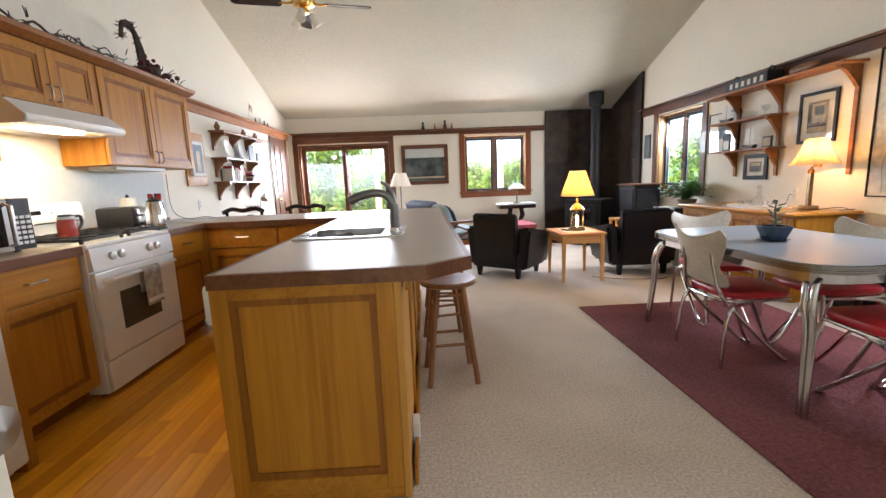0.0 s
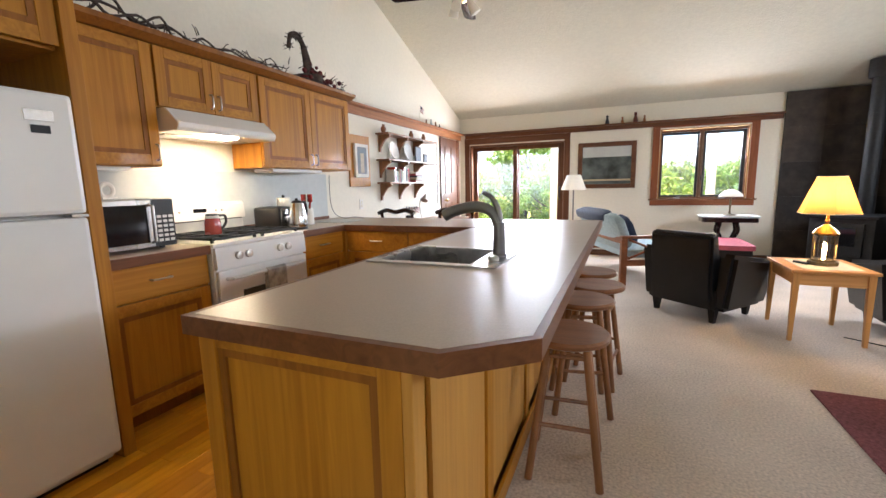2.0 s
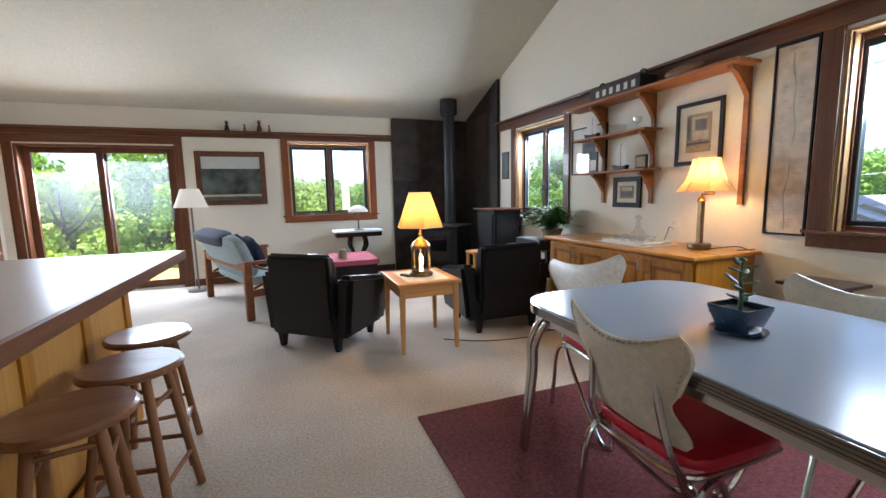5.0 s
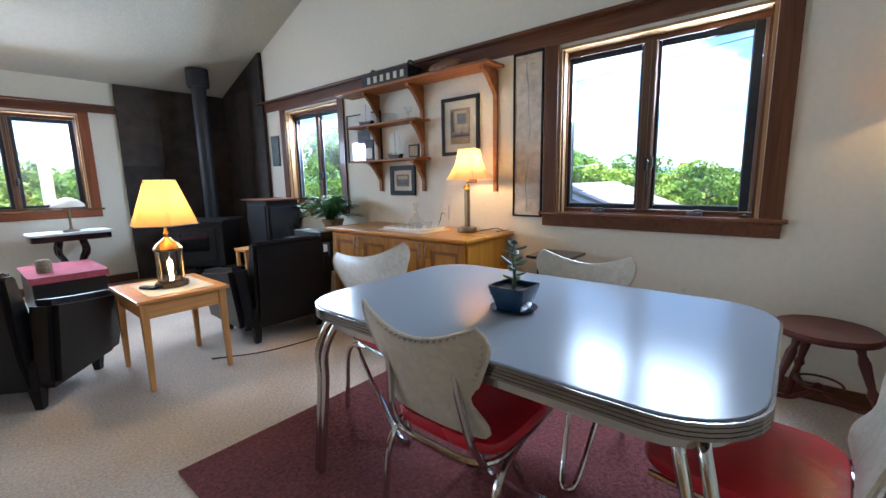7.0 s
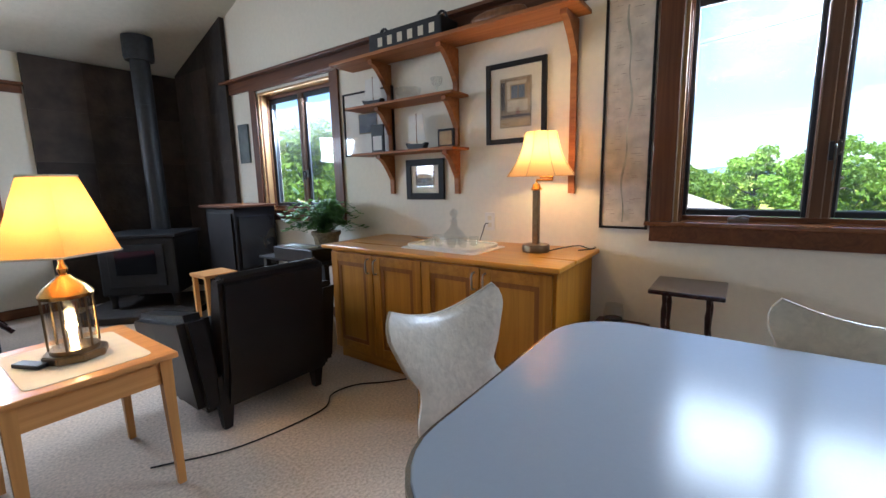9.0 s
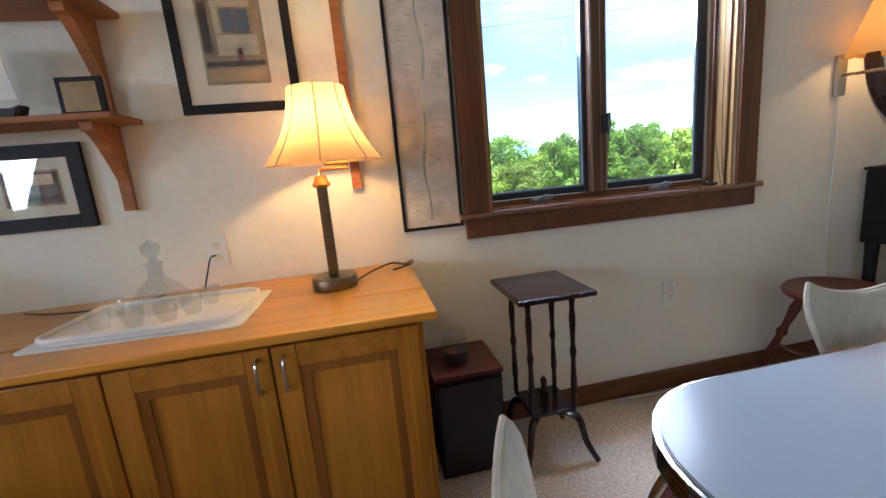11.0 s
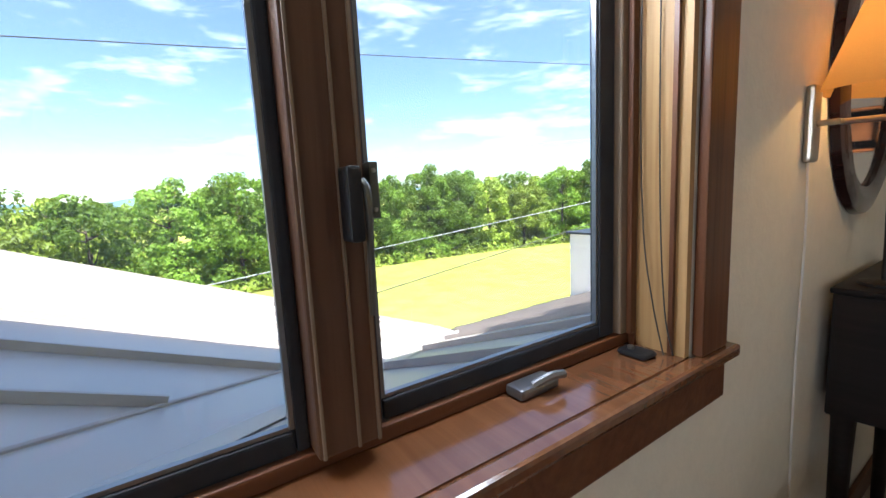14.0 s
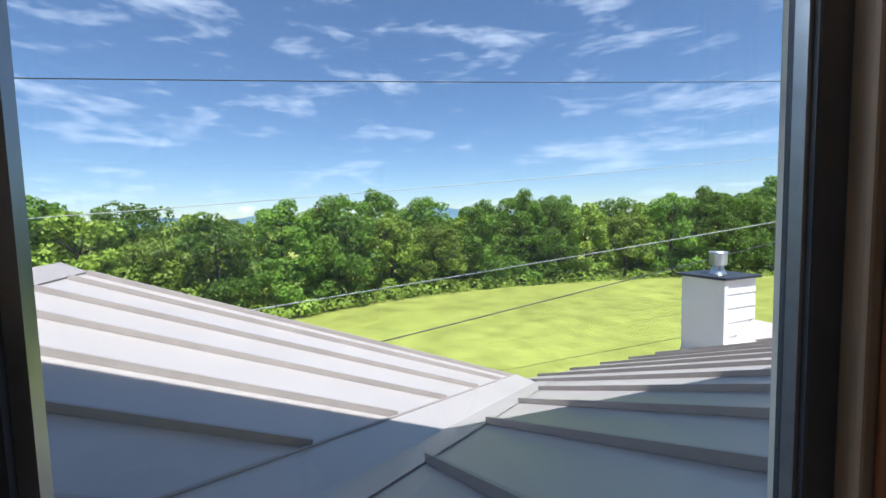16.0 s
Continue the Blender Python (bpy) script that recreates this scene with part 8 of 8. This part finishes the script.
def lower_roofs():
    r = thing("lower_roof", "light standing-seam metal roofs meeting in a valley", "roof", kind="structure")
    xe, xr, yr = 8.5, 7.8, 4.58
    bm = bmesh.new()
    def slab(pts):
        top = [bm.verts.new(p) for p in pts]
        low = [bm.verts.new((p[0], p[1], p[2] - 0.08)) for p in pts]
        bm.faces.new(top)
        bm.faces.new(low[::-1])
        for i in range(len(pts)):
            bm.faces.new((top[i], low[i], low[(i + 1) % len(pts)], top[(i + 1) % len(pts)]))
    x0 = 4.605
    slab([(x0, valley_y(x0), rz_right(x0)), (xr, valley_y(xr), rz_right(xr)), (xe, valley_y(xr), rz_right(xe)), (xe, -7, rz_right(xe)), (x0, -7, rz_right(x0))])
    part("right_slope", bm, ROOFM, r)
    bm = bmesh.new()
    slab([(x0, valley_y(x0), rz_left(valley_y(x0))), (x0, yr, rz_left(yr)), (xr, yr, rz_left(yr)), (xr, valley_y(xr), rz_left(valley_y(xr)))])
    slab([(x0, yr, rz_left(yr)), (x0, 8.9, rz_left(yr) - LS * (8.9 - yr)), (xr, 8.9, rz_left(yr) - LS * (8.9 - yr)), (xr, yr, rz_left(yr))])
    part("left_slope", bm, ROOFM, r)
    part("ridge_cap", prism(bmesh.new(), [(yr - 0.14, rz_left(yr - 0.14) + 0.012), (yr, rz_left(yr) + 0.03), (yr + 0.14, rz_left(yr - 0.14) + 0.012), (yr + 0.14, rz_left(yr - 0.14) + 0.005), (yr - 0.14, rz_left(yr - 0.14) + 0.003)], x0, xr + 0.03, "x"), ROOFS, r)
    # valley flashing
    bm = bmesh.new()
    w = 0.20
    a, b = Vector((x0, valley_y(x0))), Vector((xr, valley_y(xr)))
    d = (b - a).normalized()
    nrm = Vector((-d.y, d.x))
    for p, q in ((a, b),):
        vs = [(p + nrm * w, "l"), (p, "v"), (p - nrm * w, "r"), (q - nrm * w, "r"), (q, "v"), (q + nrm * w, "l")]
        vv = [bm.verts.new((c.x, c.y, (rz_left(c.y) if k == "l" else rz_right(c.x)) + 0.006)) for c, k in vs]
        bm.faces.new((vv[0], vv[1], vv[4], vv[5]))
        bm.faces.new((vv[1], vv[2], vv[3], vv[4]))
    part("valley_flashing", bm, ROOFM, r, "broad metal valley flashing")
    bm = bmesh.new()
    p, q = a + nrm * w, b + nrm * w
    tube(bm, [(p.x, p.y, rz_left(p.y) + 0.006), (q.x, q.y, rz_left(q.y) + 0.006)], 0.009, 6)
    part("valley_hem", bm, ROOFS, r)
    # standing seams
    def seam(p, q):
        p, q = Vector(p), Vector(q)
        t = (q - p).normalized()
        s = t.cross(Vector((0, 0, 1))).normalized() * 0.010
        up = s.cross(t).normalized() * 0.030
        bm = bmesh.new()
        vs = [[bm.verts.new(e + o) for o in (-s, s, s * 0.7 + up, -s * 0.7 + up)] for e in (p, q)]
        for i in range(4):
            bm.faces.new((vs[0][i], vs[0][(i + 1) % 4], vs[1][(i + 1) % 4], vs[1][i]))
        bm.faces.new(vs[0])
        bm.faces.new(vs[1][::-1])
        part("seam", bm, ROOFS, r)
    for k in range(8):
        x = 5.0 + 0.42 * k
        if x > xr:
            x = xr - 0.02
        y = valley_y(x) + w * 1.42
        seam((x, y, rz_left(y) + 0.002), (x, yr - 0.15, rz_left(yr - 0.15) + 0.002))
    for k in range(19):
        y = 3.245 - 0.475 * k
        end = xe
        if y > valley_y(xr):
            end = 6.186 + (0.318 - 0.41 - LS * (y - 2.753)) / RS - w * 1.42
        if end > x0 + 0.1:
            seam((x0 + 0.03, y, rz_right(x0 + 0.03) + 0.002), (end, y, rz_right(end) + 0.002))
    # walls of the lower wing
    bm = box(bmesh.new(), x0 + 0.3, xr - 0.3, 1.0, 8.6, GROUND - 0.5, -1.05)
    box(bm, x0, xe - 0.35, -6.8, 0.9, GROUND - 0.5, -1.0)
    part("wing_wall", bm, CLAP, r)


lower_roofs()


def chimney():
    c = thing("chimney", "white clapboard chimney chase with a metal flue cap", "chimney")
    x0, x1, y0, y1 = 7.72, 8.28, -2.27, -1.71
    part("core", cube(x0 + 0.01, x1 - 0.01, y0 + 0.01, y1 - 0.01, -1.2, 0.545), CLAP, c)
    for k in range(7):
        z = -0.66 + k * 0.172
        bm = bmesh.new()
        for q in ((x0 - 0.012, x0 + 0.011, y0, y1), (x0 + 0.012, x1, y1 - 0.011, y1 + 0.012)):
            t = cube(*q, z, z + 0.178)
            for v in t.verts:
                if v.co.z > z + 0.1:
                    if v.co.x < x0:
                        v.co.x += 0.011
                    if v.co.y > y1:
                        v.co.y -= 0.011
            join(bm, t)
        part("clapboard", bm, CLAP, c)
    part("corner_board", cube(x0 - 0.02, x0 + 0.05, y1 - 0.05, y1 + 0.02, -0.9, 0.54, 0.003), CLAP, c)
    part("cap", cube(x0 - 0.05, x1 + 0.05, y0 - 0.05, y1 + 0.05, 0.546, 0.578, 0.006), SASH, c, "dark metal cap")
    part("flue", lathe(bmesh.new(), [(0.10, 0.5785), (0.08, 0.61), (0.068, 0.66), (0.068, 0.69)], 20, (8.0, -1.99, 0)), GALV, c, smooth=True)
    part("flue_cap", lathe(bmesh.new(), [(0.095, 0.69), (0.10, 0.695), (0.10, 0.84), (0.11, 0.85), (0.10, 0.862), (0.0, 0.866)], 24, (8.0, -1.99, 0)), GALV, c, "galvanised flue cap", smooth=True)
    bm = bmesh.new()
    vs = [bm.verts.new(p) for p in ((x0 - 0.013, y0 + 0.05, 0.02), (x0 - 0.013, y1 - 0.06, rz_right(x0) + 0.01), (7.05, y0 - 0.1, rz_right(7.05) + 0.01), (x0 - 0.01, y0 - 0.9, rz_right(x0) + 0.01))]
    bm.faces.new((vs[0], vs[1], vs[2]))
    bm.faces.new((vs[0], vs[2], vs[3]))
    part("cricket", bm, ROOFM, c, "tan metal cricket")


chimney()

# main roof edge above the gable
bm = bmesh.new()
oy = 0.5
prism(bm, [(0.3, roof_z(0.3) + 0.23), (YR, roof_z(YR) + 0.26), (YN + oy, roof_z(YN + oy) + 0.23), (YN + oy, roof_z(YN + oy) + 0.33), (YR, roof_z(YR) + 0.38), (0.3, roof_z(0.3) + 0.33)], XW - 0.5, XE + 0.55, "x")
prism(bm, [(-4, roof_z(-4) + 0.23), (0.3, roof_z(0.3) + 0.23), (0.3, roof_z(0.3) + 0.33), (-4, roof_z(-4) + 0.33)], XW - 0.5, XE + 0.55, "x")
tagged(part("main_roof", bm, ROOFS), "overhanging main roof above the room", "roof", kind="structure")
bm = box(bmesh.new(), XE + 0.201, XE + 0.215, -0.5, 2.5, GROUND, 2.3)
box(bm, XW - 0.16, XE + 0.2, 0.3, YN + 0.2, GROUND - 0.5, -0.26)
tagged(part("house_base", bm, CLAP), "white clapboard lower storey of the house", "wall", kind="structure")


def porch():
    p = thing("porch", "wooden deck with a white post outside the sliding door", "porch", kind="structure")
    part("deck", cube(-3.5, 4.5, YN + 0.33, YN + 2.4, -0.16, -0.05), OAKP, p)
    for x in (-3.4, -0.45, 2.6):
        part("post", cube(x - 0.07, x + 0.07, YN + 2.2, YN + 2.34, -0.0495, 2.6, 0.004), CLAP, p, "white square post")
    part("beam", cube(-3.5, 4.5, YN + 2.2, YN + 2.34, 2.601, 2.75), CLAP, p)
    part("leg_wall", cube(-3.4, 4.4, YN + 0.4, YN + 2.3, GROUND - 0.5, -0.161), CLAP, p)


porch()


def wire(a, b, sag, r, mat, label):
    w = thing("power_line", label, "cable", group="overhead cables")
    a, b = Vector(a), Vector(b)
    part("cable", tube(bmesh.new(), [a.lerp(b, f / 16) - Vector((0, 0, sag * 4 * (f / 16) * (1 - f / 16))) for f in range(17)], r, 5), mat, w)


wire((14, 20, 3.05), (14, -26, 7.25), 0.25, 0.012, CABLE, "dark overhead power line crossing the sky")
wire((18, 24, 0.6), (18, -34, 5.35), 0.25, 0.012, CABLEL, "pale overhead line in front of the trees")
wire((16, 14, -1.62), (16, -30, 2.1), 0.12, 0.016, CABLEL, "pale overhead line in front of the trees")
wire((13, 9, -2.1), (13, -24, 1.95), 0.10, 0.014, CABLE, "dark overhead line above the lawn")


# ---- trees ----
def crown_mesh(seed, h, rad, leaves):
    """Leaves laid over many lobes, with gaps between them."""
    rnd = random.Random(seed)
    verts, faces = [], []
    lobes = []
    for k in range(95):
        f = rnd.random() ** 0.85
        z = h * (0.06 + 0.80 * f)
        w = rad * math.sqrt(max(0.05, 1 - (abs(f - 0.42) / 0.72) ** 2.2))
        a, d = rnd.uniform(0, 6.283), math.sqrt(rnd.uniform(0.1, 1)) * w * 0.9
        lobes.append((Vector((d * math.cos(a), d * math.sin(a), z)), rnd.uniform(0.17, 0.31) * rad * (1.05 - 0.3 * f)))
    for k in range(4):
        lobes.append((Vector((rnd.uniform(-0.3, 0.3) * rad, rnd.uniform(-0.3, 0.3) * rad, h * rnd.uniform(0.82, 0.92))), rad * rnd.uniform(0.16, 0.24)))
    tot = sum(r * r for _, r in lobes)
    for c, r in lobes:
        for i in range(int(leaves * r * r / tot)):
            d = Vector((rnd.gauss(0, 1), rnd.gauss(0, 1), rnd.gauss(0.25, 1))).normalized()
            p = c + Vector((d.x, d.y, d.z * 0.78)) * r * rnd.uniform(0.72, 1.12)
            nn = (d + Vector((rnd.gauss(0, 0.8), rnd.gauss(0, 0.8), rnd.gauss(0.35, 0.7)))).normalized()
            t = nn.cross(Vector((rnd.gauss(0, 1), rnd.gauss(0, 1), rnd.gauss(0, 1)))).normalized()
            b = nn.cross(t)
            s = rnd.uniform(0.08, 0.16)
            q = len(verts)
            verts += [p - t * s, p - b * s * 0.62 + nn * 0.02, p + t * s * 1.15, p + b * s * 0.62 + nn * 0.02]
            faces.append((q, q + 1, q + 2, q + 3))
    me = bpy.data.meshes.new("crown")
    me.from_pydata([tuple(v) for v in verts], [], faces)
    return me


def tree(seed, h, rad, mat, leaves=10500):
    t = thing("tree", "full leafy green deciduous tree at the lawn's edge", "tree", group="trees round the lawn")
    rnd = random.Random(seed)
    bm = bmesh.new()
    tube(bm, bend([(0, 0, -0.6), (0.05, 0.02, h * 0.25), (-0.06, 0.05, h * 0.55), (0.02, 0, h * 0.85)], 4), 0.17, 8, 0.03)
    for k in range(9):
        a, z = rnd.uniform(0, 6.283), h * rnd.uniform(0.22, 0.7)
        ln = rad * rnd.uniform(0.5, 0.85)
        tube(bm, bend([(0, 0, z), (0.5 * ln * math.cos(a), 0.5 * ln * math.sin(a), z + 0.25 * ln), (ln * math.cos(a), ln * math.sin(a), z + 0.7 * ln)], 3), 0.06, 6, 0.015)
    part("trunk", bm, BARK, t, "tapered trunk with limbs", smooth=True)
    me = crown_mesh(seed, h, rad, leaves)
    me.materials.append(mat)
    c = new("crown", me)
    c.parent = t
    return t


kinds = [tree(1, 8.0, 2.7, CROWN), tree(2, 7.2, 2.4, CROWNS), tree(3, 9.0, 2.6, CROWN), tree(4, 6.6, 2.8, CROWNS), tree(5, 8.4, 3.1, CROWN)]
rnd = random.Random(77)
spots = []
# woods east of the lawn: a front row curving away to the south, and rows behind
a = 40.0
while a > -92:
    d = 27 + 20 * max(0, (10 - a) / 70) ** 1.2
    spots.append((4 + d * math.cos(radians(a)), 3 + d * math.sin(radians(a)), rnd.uniform(0.86, 1.0)))
    for back in (4.5,):
        spots.append((4 + (d + back) * math.cos(radians(a + 2)) + rnd.uniform(-1, 1), 3 + (d + back) * math.sin(radians(a + 2)) + rnd.uniform(-1, 1), rnd.uniform(0.92, 1.03)))
    a -= math.degrees(rnd.uniform(2.7, 3.9) / d)
# garden trees to the north
for x, y, s in ((-6.5, 22, 0.95), (-2.5, 25, 0.8), (1.5, 24, 1.0), (-10, 24, 1.05), (6, 25, 0.85), (9.5, 21, 0.9), (13, 18, 0.9), (17, 19, 1.0), (-14, 26, 1.1), (20, 24, 1.1), (24, 21, 1.0), (28, 22, 1.05), (3.8, 29, 1.05), (-5, 30, 1.1)):
    spots.append((x, y, s * 1.07))
for k, (x, y, s) in enumerate(spots):
    g = GROUND + 0.5 * noise.noise((x * 0.03, y * 0.03, 0)) + max(0, min(1, (math.hypot(x, y) - 12) / 40)) * 0.9 * max(0, -y) / (abs(x) + abs(y) + 1)
    base = kinds[k % 5]
    m = pose(x, y, g, 0, 0, rnd.uniform(0, 360)) @ Matrix.Scale(s, 4)
    if k < 5:
        base.matrix_world = m
        continue
    new_tree = copy_thing(base, m)
    new_tree.scale = (s, s, s)


def shrubs():
    """The low growth along the foot of the woods."""
    rnd = random.Random(12)
    verts, faces = [], []
    a = 30.0
    while a > -85:
        d = 25.2 + 20 * max(0, (10 - a) / 70) ** 1.2
        x, y = 4 + d * math.cos(radians(a)), 3 + d * math.sin(radians(a))
        g = GROUND + 0.5 * noise.noise((x * 0.03, y * 0.03, 0))
        r = rnd.uniform(0.5, 1.0)
        for i in range(150):
            dv = Vector((rnd.gauss(0, 1), rnd.gauss(0, 1), abs(rnd.gauss(0.2, 1)))).normalized()
            p = Vector((x, y, g + 0.2)) + Vector((dv.x * r, dv.y * r, dv.z * r * 1.1))
            t = dv.cross(Vector((rnd.gauss(0, 1), rnd.gauss(0, 1), rnd.gauss(0, 1)))).normalized()
            b = dv.cross(t)
            s = rnd.uniform(0.06, 0.12)
            q = len(verts)
            verts += [tuple(p - t * s), tuple(p - b * s * 0.6), tuple(p + t * s), tuple(p + b * s * 0.6)]
            faces.append((q, q + 1, q + 2, q + 3))
        a -= 1.3
    me = bpy.data.meshes.new("undergrowth")
    me.from_pydata(verts, [], faces)
    me.materials.append(CROWNS)
    tagged(new("undergrowth", me), "low bright undergrowth along the edge of the woods", "shrubs", kind="stuff")


shrubs()

# ---- kitchen floor planks ----
floor_k = thing("kitchen_floor", "orange-brown varnished wood strip floor", "floor", kind="structure")
lengths = {}
rnd = random.Random(31)
for i in range(22):
    x0 = XW + 0.004 + i * 0.083
    y = 0.56
    while y < 4.53:
        ln = rnd.choice((0.6, 0.9, 1.2))
        y1 = min(4.54, y + ln)
        key = round(y1 - y, 3)
        if key not in lengths:
            b = cube(0.0006, 0.0824, 0.0006, key - 0.0006, 0.0, 0.010, 0.0012)
            me = bpy.data.meshes.new("plank")
            b.to_mesh(me)
            b.free()
            me.materials.append(PLANK)
            lengths[key] = me
        q = new("plank", lengths[key])
        q.parent = floor_k
        q.location = (x0, y, 0.002)
        y = y1
